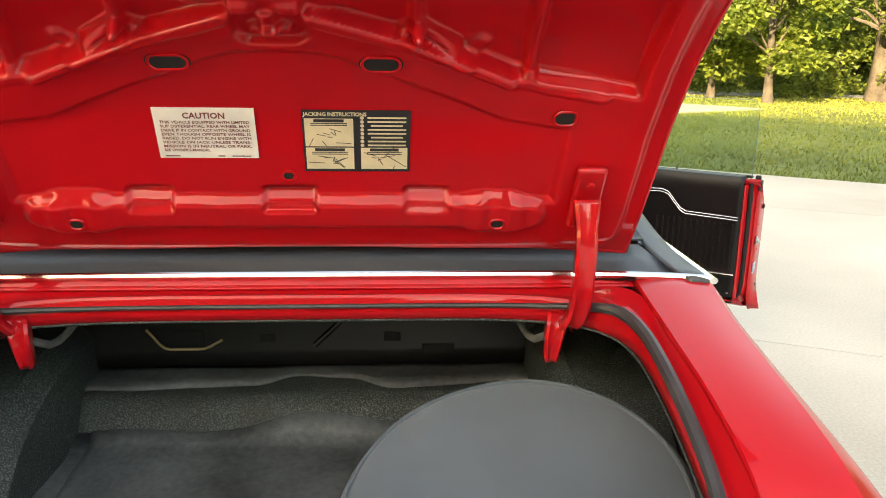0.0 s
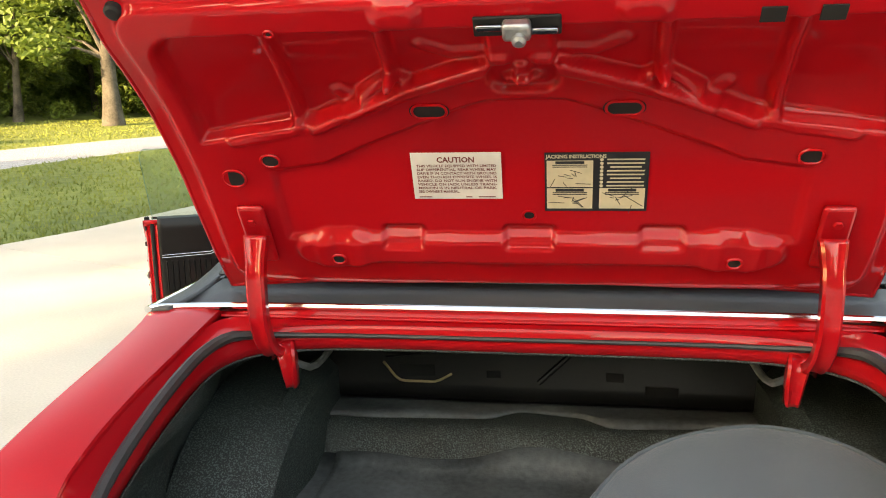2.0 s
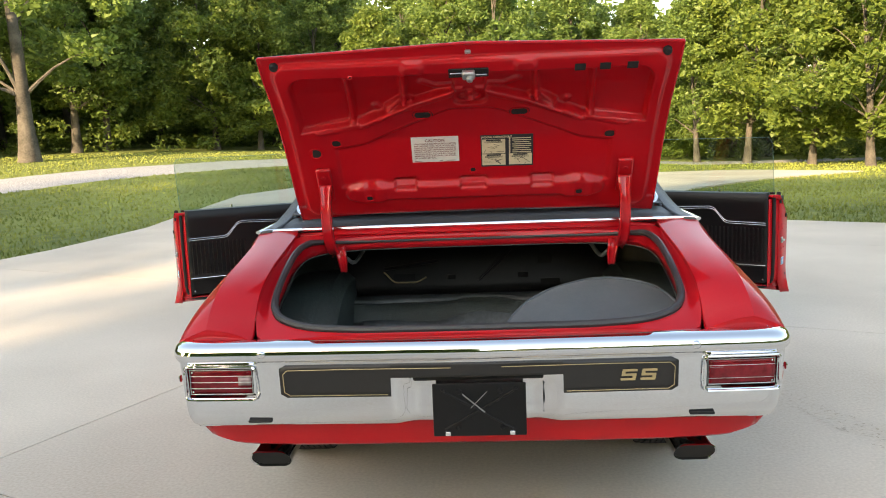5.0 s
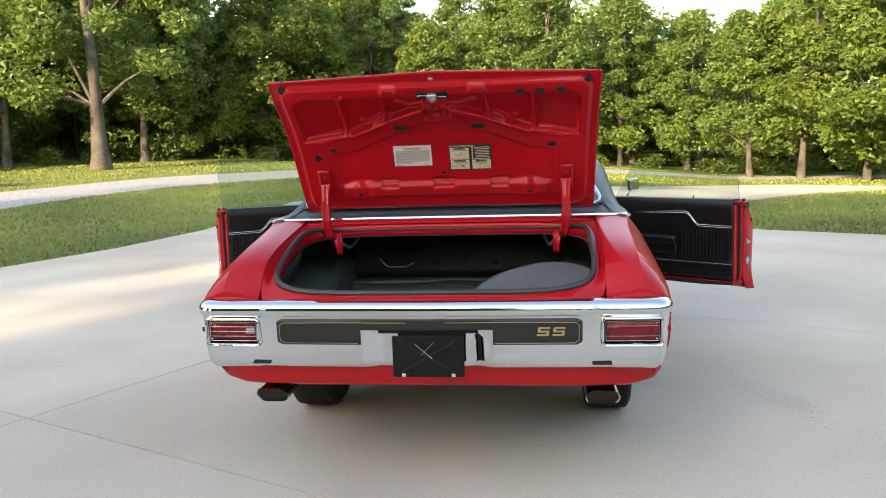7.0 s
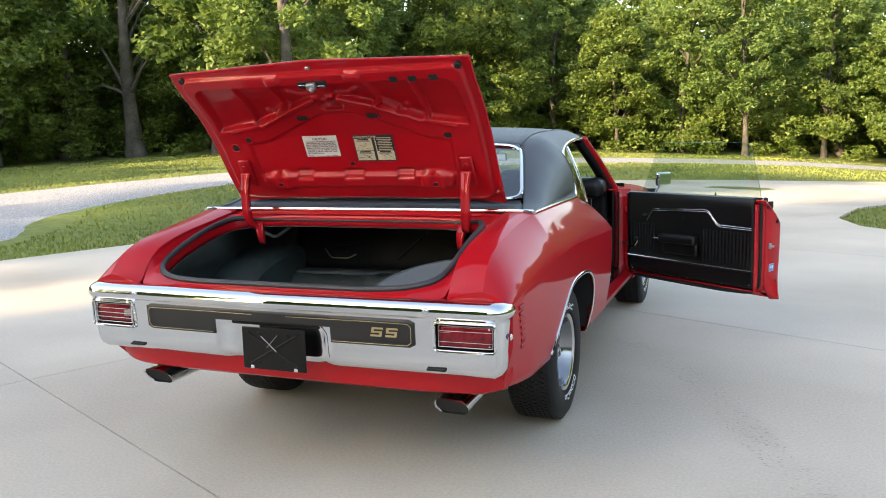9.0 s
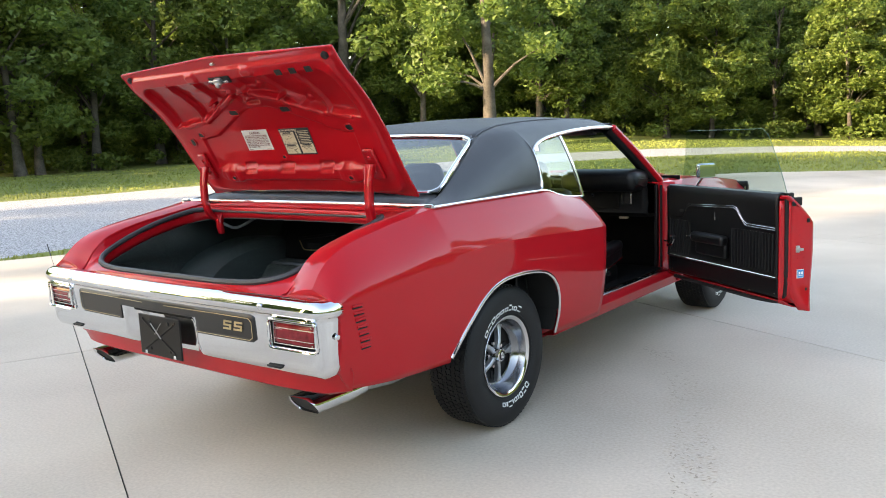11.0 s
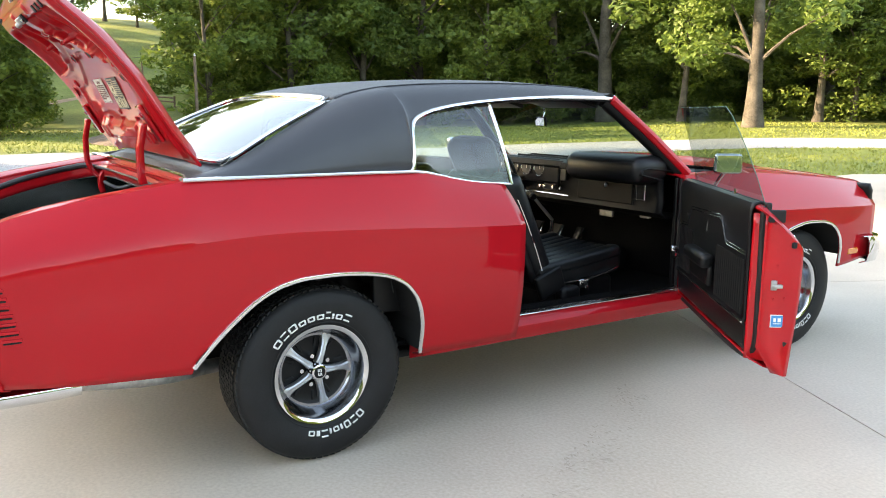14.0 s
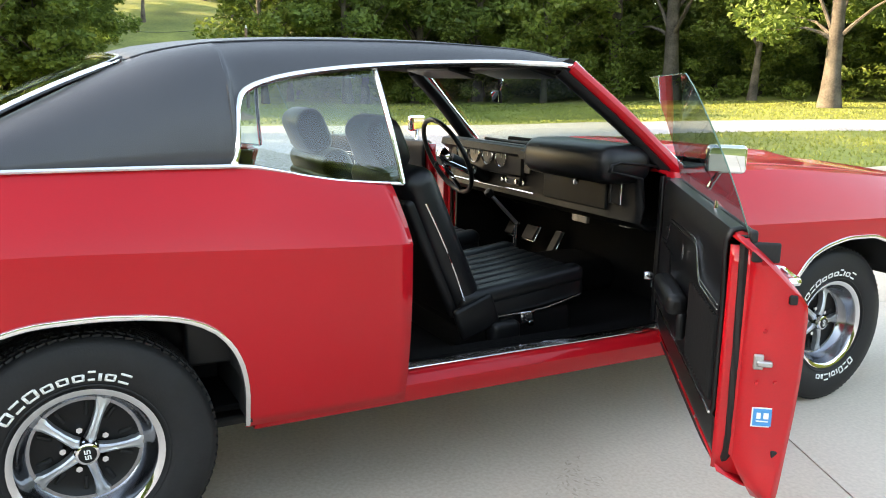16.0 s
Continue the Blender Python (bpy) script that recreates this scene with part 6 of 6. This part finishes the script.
def front_seat(x, label):
    seat = part("front_seat", rounded(0.54, 0.56, 0.12, 0.045), VINYL, car, label, at=Matrix.Translation((x, 1.455, 0.535)) @ Matrix.Rotation(radians(7), 4, "X"))

    def sub(name, bm, mat, at, **kw):
        return part(name, bm, mat, seat, at=seat.matrix_basis.inverted() @ at, **kw)

    for i in range(6):                              # pleated inserts
        u = x - 0.1575 + 0.063 * i
        sub("cushion_pleat", rounded(0.062, 0.46, 0.034, 0.014, 3), VINYL, Matrix.Translation((u, 1.47, 0.592)) @ Matrix.Rotation(radians(7), 4, "X"))
    for sx in (-1, 1):
        sub("side_bolster", rounded(0.085, 0.54, 0.07, 0.03), VINYL, Matrix.Translation((x + sx * 0.232, 1.455, 0.580)) @ Matrix.Rotation(radians(7), 4, "X"))
    tilt = Matrix.Translation((x, 1.235, 0.54)) @ Matrix.Rotation(radians(24), 4, "X")
    sub("backrest", rounded(0.53, 0.13, 0.55, 0.055), VINYL, tilt @ Matrix.Translation((0, 0, 0.245)))
    sub("back_shell", rounded(0.50, 0.05, 0.46, 0.02), BLACK, tilt @ Matrix.Translation((0, -0.058, 0.21)))
    for i in range(6):
        sub("back_pleat", rounded(0.062, 0.03, 0.36, 0.012, 2), VINYL, tilt @ Matrix.Translation((-0.1575 + 0.063 * i, 0.058, 0.23)))
    for sx in (-1, 1):
        sub("piping", tube([(sx * 0.268, -0.02 + 0.01 * math.sin(v * 3), -0.01 + 0.42 * v) for v in np.linspace(0, 1, 12)], 0.0036, n=6), BRIGHT, tilt, label="bright seat piping")
        sub("base_piping", tube(smooth_path([(x + sx * 0.272, 1.28, 0.53), (x + sx * 0.272, 1.34, 0.49), (x + sx * 0.272, 1.50, 0.495), (x + sx * 0.272, 1.70, 0.535)], 14), 0.0034, n=6), BRIGHT, Matrix())
    sub("headrest", rounded(0.30, 0.125, 0.20, 0.058), VINYL, tilt @ Matrix.Translation((0, 0.0, 0.60)), label="black padded headrest")
    for sx in (-0.06, 0.06):
        sub("headrest_post", rod((x + sx, 1.03, 0.99), (x + sx, 1.00, 1.06), 0.006), CHROME, Matrix())
    sub("seat_base", rounded(0.50, 0.50, 0.13, 0.03), BLACK, Matrix.Translation((x, 1.44, 0.43)))
    for sx in (-1, 1):
        sub("hinge_cover", rounded(0.03, 0.16, 0.12, 0.014), BLACK, Matrix.Translation((x + sx * 0.276, 1.25, 0.50)) @ Matrix.Rotation(radians(20), 4, "X"))
    return seat


front_seat(0.385, "black pleated vinyl bucket seat with bright piping")
front_seat(-0.385, "black pleated vinyl bucket seat with bright piping")
belt = part("belt_buckle", box(0.012, 0.055, 0.045, (0.672, 1.455, 0.478)), BRIGHT, car, "bright seat-belt buckle", bevel=0.004)
part("buckle_slot", box(0.014, 0.022, 0.014, (0.672, 1.46, 0.482)), DARK, belt)
part("belt_tongue", box(0.010, 0.022, 0.02, (0.674, 1.472, 0.455)), CHROME, belt, bevel=0.003)
part("belt_reel", rounded(0.07, 0.12, 0.085, 0.025), BLACK, car, "black belt reel cover", at=Matrix.Translation((0.665, 1.36, 0.435)))

rear = part("rear_seat", rounded(1.25, 0.50, 0.14, 0.05), VINYL, car, "black rear bench seat", at=Matrix.Translation((0, 0.50, 0.52)))
part("rear_backrest", rounded(1.25, 0.14, 0.52, 0.05), VINYL, rear, at=Matrix.Translation((0, -0.32, 0.22)) @ Matrix.Rotation(radians(18), 4, "X"))
part("parcel_shelf", box(1.36, 0.36, 0.02, (0, -0.10, 1.045)), BLACK, car, "black parcel shelf", bevel=0.004)
part("cabin_floor", box(1.58, 2.2, 0.02, (0, 1.25, 0.372)), CARPET, car, "black carpet", bevel=0.004)
part("tunnel", rounded(0.34, 1.5, 0.16, 0.06), CARPET, car, "black carpeted transmission tunnel", at=Matrix.Translation((0, 1.55, 0.44)))
part("firewall", box(1.6, 0.03, 0.72, (0, 2.30, 0.66)), CARPET, car)
for sd in (1, -1):
    part("kick_panel", box(0.02, 0.36, 0.60, (sd * 0.775, 2.13, 0.68)), BLACK, car, bevel=0.004)
    rows = [[(sd * 0.90, 1.968, z), (sd * 0.868, 1.972, z), (sd * 0.84, 1.955, z), (sd * 0.80, 1.955, z), (sd * 0.775, 1.99, z)] for z in np.linspace(0.42, 1.0, 9)]
    hp = part("hinge_pillar", sheet(rows), RED_IN, car, "red painted hinge pillar", thick=0.004)
    part("pillar_weatherstrip", tube([(sd * 0.815, 1.945, z) for z in np.linspace(0.44, 0.98, 6)], 0.009, n=6), RUBBER, hp)
    for z in (0.52, 0.86):
        part("door_hinge", box(0.10, 0.05, 0.06, (sd * 0.915, 1.95, z)), RED_IN, hp, "red door hinge", bevel=0.006)
    part("check_strap", rod((sd * 0.84, 1.94, 0.62), (sd * 0.93, 1.88, 0.625), 0.007), BRIGHT, hp)
    part("quarter_trim", rounded(0.03, 0.60, 0.48, 0.012), VINYL, car, "black rear side trim panel", at=Matrix.Translation((sd * 0.755, 0.55, 0.74)))
    part("rear_armrest", rounded(0.07, 0.34, 0.07, 0.02), VINYL, car, at=Matrix.Translation((sd * 0.72, 0.52, 0.76)))
    part("sill_carpet", box(0.085, 1.08, 0.07, (sd * 0.777, 1.41, 0.405)), CARPET, car, bevel=0.01)
    part("sun_visor", rounded(0.42, 0.14, 0.02, 0.008), VINYL, car, at=Matrix.Translation((sd * 0.30, 1.59, 1.345)) @ Matrix.Rotation(radians(-14), 4, "X"))
rows = []
for y in stations(0.17, 1.60, 0.1):
    xr, zr = spline(RAIL, y)
    zc = spline(CROWN, y)
    rows.append([((xr + 0.02) * i / 8, y, zr - 0.03 + (zc - zr) * (1 - abs(i / 8) ** 2.2)) for i in range(-8, 9)])
part("headliner", sheet(rows), VINYL, car, "black perforated headliner")

# dashboard
dash = part("dashboard", sheet([[(0.745 * i / 16, y - (0.10 * step(0.745 * i / 16 - 0.10, 0.04) if k in (1, 2, 3) else 0.0), z) for i in range(-16, 17)] for k, (y, z) in enumerate(((2.06, 1.005), (1.885, 1.035), (1.845, 1.025), (1.838, 0.995), (1.885, 0.965), (1.90, 0.86), (1.885, 0.80), (1.93, 0.77), (2.1, 0.77)))]), VINYL_DULL, car, "black padded dashboard", thick=-0.01)
part("crash_pad", rounded(0.56, 0.24, 0.145, 0.06), VINYL, dash, "rounded black crash pad", at=Matrix.Translation((0.462, 1.835, 1.018)))
part("glove_door", box(0.42, 0.012, 0.12, (0.34, 1.888, 0.885)), VINYL_DULL, dash, bevel=0.006)
part("glove_lock", lathe([(0.0, 0.0), (0.0, 0.014), (-0.007, 0.011), (-0.008, 0.0)], 16, "Y"), CHROME, dash, at=Matrix.Translation((0.36, 1.880, 0.915)))
vent = part("dash_vent", box(0.075, 0.012, 0.085, (0.60, 1.888, 0.898)), BRIGHT, dash, "square bright-edged vent", bevel=0.004)
part("vent_field", box(0.064, 0.014, 0.074, (0.60, 1.886, 0.898)), DARK, vent)
part("vent_blade", box(0.004, 0.016, 0.074, (0.585, 1.884, 0.898)), BRIGHT, vent)
binnacle = part("instrument_panel", box(0.66, 0.025, 0.145, (-0.34, 1.872, 0.962)), BLACK, dash, "black instrument panel with round dials", bevel=0.01)
for x in (-0.555, -0.43, -0.305, -0.183):
    g = part("dial", lathe([(0.0, 0.0), (0.0, 0.042), (-0.004, 0.044), (-0.007, 0.047), (-0.004, 0.049), (0.004, 0.049)], 30, "Y"), BRIGHT, binnacle, "round dial with bright ring", at=Matrix.Translation((x, 1.858, 0.972)))
    part("dial_face", lathe([(-0.002, 0.0), (-0.002, 0.043)], 24, "Y"), DIAL, binnacle, at=Matrix.Translation((x, 1.858, 0.972)))
    part("needle", box(0.002, 0.001, 0.026, (x + 0.006, 1.8545, 0.978)), WHITE, binnacle)
radio = part("radio", box(0.11, 0.02, 0.036, (-0.10, 1.882, 0.868)), DIAL, dash, "small radio with chrome knobs", bevel=0.003)
for x in (-0.175, -0.14, -0.06, 0.005):
    part("knob", lathe([(0.0, 0.0), (0.0, 0.012), (-0.018, 0.010), (-0.02, 0.0)], 14, "Y"), CHROME, dash, at=Matrix.Translation((x, 1.878, 0.868)))
part("panel_trim", tube([(x, 1.879, 0.828) for x in np.linspace(-0.7, 0.06, 8)], 0.004, n=6), BRIGHT, dash)
part("heater_slide", box(0.05, 0.012, 0.085, (0.02, 1.872, 0.955)), DIAL, dash, bevel=0.004)
part("defrost_lip", tube([(0.55 * i / 10, 1.99, 1.03) for i in range(-10, 11)], 0.008, n=6), BLACK, dash)
part("lower_bracket", box(0.10, 0.02, 0.04, (0.25, 2.0, 0.745)), STEEL, dash, bevel=0.004)
part("courtesy_lamp", box(0.06, 0.03, 0.02, (0.52, 2.02, 0.755)), PAPER, dash, bevel=0.004)

# steering
ST = Matrix.Translation((-0.385, 1.682, 0.960)) @ Matrix.Rotation(radians(-64), 4, "X") @ Matrix.Diagonal((1, 1, 1, 1))
sw = part("steering_wheel", tube([(0.19 * math.cos(2 * math.pi * i / 48), 0.19 * math.sin(2 * math.pi * i / 48), 0) for i in range(48)], 0.0115, n=10, closed=True), BLACK, car, "black three-spoke steering wheel with chrome spokes", at=ST @ Matrix.Rotation(math.pi, 4, "X"))
for a in (200, 340, 90 + 180):
    e = Vector((math.cos(radians(a)), math.sin(radians(a)), 0))
    part("wheel_spoke", rod(e * 0.03 + Vector((0, 0, 0.03)), e * 0.185, 0.013, 0.010, n=8), CHROME, sw)
part("horn_button", lathe([(0.0, 0.05), (0.03, 0.045), (0.044, 0.03), (0.047, 0.0)], 24, "Z"), CHROME, sw)
part("horn_cap", lathe([(0.0475, 0.026), (0.049, 0.0)], 20, "Z"), BLACK, sw)
part("steering_column", rod((-0.385, 1.70, 0.95), (-0.385, 2.10, 0.745), 0.028, 0.034), BLACK, car)
part("indicator_stalk", rod((-0.385, 1.75, 0.93), (-0.52, 1.73, 0.96), 0.004), CHROME, car)
part("ignition_lock", rod((-0.335, 1.80, 0.90), (-0.30, 1.78, 0.895), 0.014, 0.012), CHROME, car)
mirror = part("inside_mirror", box(0.15, 0.014, 0.05), BLACK, car, "black inside mirror on its stem", at=Matrix.Translation((0.0, 1.712, 1.246)) @ Matrix.Rotation(radians(-20), 4, "Z") @ Matrix.Rotation(radians(6), 4, "X"), bevel=0.005)
part("mirror_glass", box(0.14, 0.003, 0.042, (0.0, -0.008, 0.0)), MIRROR, mirror)
part("inside_mirror_stem", tube(smooth_path([(0, 1.718, 1.265), (0, 1.735, 1.31), (0, 1.69, 1.36)], 8), 0.006, n=8), CHROME, car)
# shifter and pedals
sh = part("shifter", box(0.024, 0.013, 0.20, (0, 0, 0.10)), ARGENT, car, "chrome floor shift lever with black knob", at=Matrix.Translation((-0.105, 1.905, 0.668)) @ Matrix.Rotation(radians(46), 4, "X"), bevel=0.004)
part("shift_knob", lathe([(0.19, 0.006), (0.196, 0.016), (0.212, 0.022), (0.228, 0.017), (0.234, 0.0)], 20, "Z"), BLACK, sh)
part("shift_stem", rod((-0.105, 1.905, 0.67), (-0.105, 1.90, 0.52), 0.010), CHROME, car)
for x, y, z, w in ((-0.60, 2.20, 0.55, 0.075), (-0.42, 2.20, 0.55, 0.10), (-0.24, 2.22, 0.52, 0.05)):
    pd = part("pedal", box(w, 0.016, 0.075 if w > 0.06 else 0.14), RUBBER, car, "black pedal with bright edge", at=Matrix.Translation((x, y, z)) @ Matrix.Rotation(radians(-30), 4, "X"), bevel=0.004)
    part("pedal_edge", box(w + 0.012, 0.008, (0.075 if w > 0.06 else 0.14) + 0.012, (0, 0.008, 0)), BRIGHT, pd, bevel=0.003)
part("fender_antenna", rod((0.70, 2.05, 1.01), (0.72, 2.03, 1.02), 0.003), CHROME, car)

# ---- loose things in the boot
spare = thing("spare_tyre", "spare tyre under a charcoal fabric cover in the boot", "spare tyre")
nrm = Vector((-0.18, -0.328, 0.927)).normalized()
sm = Matrix.Translation((0.405, -0.765, 0.735)) @ nrm.to_track_quat("Z", "Y").to_matrix().to_4x4()
prof = [(-0.19, 0.26), (-0.15, 0.325), (-0.08, 0.345), (-0.03, 0.338), (-0.010, 0.322), (-0.004, 0.305), (0.002, 0.28), (0.004, 0.2), (0.004, 0.1), (0.003, 0.0)]
bm = lathe(prof, 64, "Z")
for v in bm.verts:
    v.co.z += 0.005 * noise.noise(v.co * 7) + 0.0035 * noise.noise(v.co * 16)
part("cover", bm, COVER, spare, at=sm)
part("seam", tube([(0.318 * math.cos(2 * math.pi * i / 64), 0.318 * math.sin(2 * math.pi * i / 64), -0.006 + 0.005 * noise.noise((i * 0.2, 0, 3))) for i in range(64)], 0.0045, n=6, closed=True), COVER, spare, "stitched edge piping", at=sm)
mat = thing("boot_mat", "grey ribbed rubber boot mat with curled front edge", "mat")
rows = []
for j in range(37):
    v = j / 36
    row = []
    for i in range(61):
        u = i / 60
        x = -0.50 + 0.95 * u
        y = -1.06 + 0.79 * v + (0.03 * math.exp(-((x + 0.02) / 0.16) ** 2) * max(0.0, (v - 0.7) / 0.3))
        z = boot_z(x, y) + 0.008 + 0.0014 * (i % 2) + 0.010 * max(0.0, noise.noise((x * 4, y * 4, 5))) + (0.022 * max(0, (v - 0.93) / 0.07) * (0.5 + 0.5 * math.sin(x * 11)))
        row.append((x, y, z))
    rows.append(row)
part("ribbed_sheet", sheet(rows), MAT_GREY, mat, thick=-0.003)
board = thing("boot_board", "dark flat board with a wavy cut front edge in the boot", "boot liner")
rows = []
for i in range(61):
    x = -0.56 + 1.16 * i / 60
    front = -0.165 - 0.012 * math.sin(x * 9) + 0.055 * step(0.115 - abs(x - 0.03), 0.05)
    rows.append([(x, front + (-0.055 - front) * j / 6, 0.712 + 0.004 * noise.noise((x * 5, j * 0.4, 2)) - 0.012 * max(0.0, 1 - j) * (0.4 + 0.6 * abs(math.sin(x * 6)))) for j in range(7)])
part("board_sheet", sheet(rows), MAT_GREY, board, thick=-0.004)
patch = thing("mat_strip", "short black rubber mat strip on the boot floor", "mat")
part("strip_sheet", sheet([[(-0.60 + 0.12 * i / 4, -0.86 + 0.60 * j / 8, boot_z(-0.60 + 0.12 * i / 4, -0.86 + 0.60 * j / 8) + 0.008) for i in range(5)] for j in range(9)]), MAT_GREY, patch, thick=-0.003)

# dusty tyre prints on the concrete
rng = np.random.default_rng(31)
vs, fs = [], []
for i in range(230):
    t = i / 230
    px_, py_ = 0.95 + 1.15 * t + 0.05 * math.sin(t * 5), 1.55 - 1.9 * t - 0.4 * t * t
    for k in (-1.6, -0.6, 0.6, 1.6):
        if rng.random() < 0.5 + 0.35 * math.sin(t * 9) ** 2:
            continue
        cx, cy, l, a = px_ + k * 0.045 + rng.normal() * 0.012, py_ + rng.normal() * 0.012, rng.uniform(0.007, 0.016), rng.normal() * 0.5 + 0.5 * k
        n = len(vs)
        e, g = Vector((math.cos(a), math.sin(a), 0)) * l, Vector((-math.sin(a), math.cos(a), 0)) * l * 0.35
        c = Vector((cx, cy, 0.003))
        vs += [tuple(c - e), tuple(c - g), tuple(c + e), tuple(c + g * 0.9)]
        fs.append((n, n + 1, n + 2, n + 3))
part("tyre_print", mesh_of("tyre_print", vs, fs), PRINT, pavement, "faint dusty tyre prints", smooth=False)["kind"] = "stuff"

# ---------------------------------------------------------------- things beyond the lawn
def at_az(az, r):
    return r * math.sin(radians(az)), r * math.cos(radians(az))


pole = thing("utility_post", "thin weathered wooden post beside the lane", "post")
x, y = at_az(-74.6, 33)
part("post", rod((x, y, terrain(x, y) - 0.3), (x - 0.05, y, terrain(x, y) + 3.3), 0.075, 0.06, n=10), WOOD, pole)
part("cap", rod((x - 0.05, y, terrain(x, y) + 3.3), (x - 0.05, y, terrain(x, y) + 3.42), 0.05, 0.03, n=8), STEEL, pole)
for k, (az, r, h) in enumerate(((-79.6, 60, 2.6), (-78.0, 60, 3.2))):
    x, y = at_az(az, r)
    p = thing("utility_post", "grey wooden post on the far hillside", "post")
    part("post", rod((x, y, terrain(x, y) - 0.3), (x, y, terrain(x, y) + h), 0.09, 0.07, n=8), WOOD, p)
cable = thing("overhead_cable", "thin dark overhead cable", "cable")
a, b, c = Vector((*at_az(-78.0, 60), terrain(*at_az(-78.0, 60)) + 3.6)), Vector((*at_az(-68, 52), 3.2)), Vector((*at_az(-92, 40), 5.0))
for p, q in ((a, b), (a, c)):
    pts = [p.lerp(q, t) - Vector((0, 0, 0.8 * math.sin(math.pi * t))) for t in np.linspace(0, 1, 16)]
    part("strand", tube(pts, 0.018, n=5), BLACK, cable)
for k in range(9):
    az, r = -86 + 2.0 * k, 100 + 14 * math.sin(k * 2.3)
    x, y = at_az(az, r)
    copy_thing(kinds[k % 5], pose(x, y, terrain(x, y) - 0.2, 0, 0, 40 * k) @ Matrix.Diagonal((1.1, 1.1, 1.1, 1)))
x, y = at_az(-81, 63)
bench = thing("split_rail_fence", "low brown timber fence on the far slope", "fence")
for i in range(4):
    part("fence_post", box(0.12, 0.12, 0.9, (x + i * 1.2, y + i * 1.6, terrain(x + i * 1.2, y + i * 1.6) + 0.35)), WOOD, bench)
for h in (0.35, 0.65):
    part("rail", rod((x, y, terrain(x, y) + h), (x + 3.6, y + 4.8, terrain(x + 3.6, y + 4.8) + h), 0.06, n=6), WOOD, bench)
rows = []
for i in range(13):
    cx, cy = at_az(-87 + 0.9 * i, 58 + 1.1 * i)
    rows.append([(cx + d * 0.5, cy - d, terrain(cx + d * 0.5, cy - d) + 0.03) for d in (-1.6, -0.8, 0, 0.8, 1.6)])
bm = sheet(rows)
if sum(f.normal.z for f in bm.faces) < 0:
    bmesh.ops.reverse_faces(bm, faces=bm.faces)
tagged(part("dirt_path", bm, DIRT), "tan dirt track crossing the far slope", "path", kind="structure")
rows = []
for i in range(9):
    row = []
    for j in range(25):
        a = 2 * math.pi * j / 24
        cx, cy = at_az(-78.5, 27.0)
        px_, py_ = cx + 4.4 * (i / 8) * math.cos(a), cy + 2.0 * (i / 8) * math.sin(a)
        row.append((px_, py_, terrain(px_, py_) + 0.35 * (1 - (i / 8) ** 2) + 0.05 * noise.noise((px_ * 2, py_ * 2, 0)) - 0.02))
    rows.append(row)
bm = sheet(rows)
if sum(f.normal.z for f in bm.faces) < 0:
    bmesh.ops.reverse_faces(bm, faces=bm.faces)
tagged(part("mulch_bed", bm, MULCH), "brown mulched planting bed at the lawn edge", "planting bed", kind="structure")
rng = np.random.default_rng(6)
for k in range(3):
    cx, cy = at_az(-79.5 + 1.2 * k, 26.4 + 0.6 * k)
    tuft = thing("ornamental_grass", "clump of green ornamental grass in the bed", "plant", "clumps in the bed")
    vs, fs = [], []
    for i in range(140):
        a, l = rng.uniform(0, 6.28), rng.uniform(0.3, 0.6)
        d = np.array([math.cos(a), math.sin(a), 0])
        b0 = np.array([cx, cy, terrain(cx, cy) + 0.2]) + d * 0.05
        n = len(vs)
        s = np.array([-d[1], d[0], 0]) * 0.014
        vs += [tuple(b0 - s), tuple(b0 + s), tuple(b0 + d * l * 0.5 + np.array([0, 0, l]))]
        fs.append((n, n + 1, n + 2))
    part("blades", mesh_of("blades", vs, fs), BLADES, tuft, smooth=False)
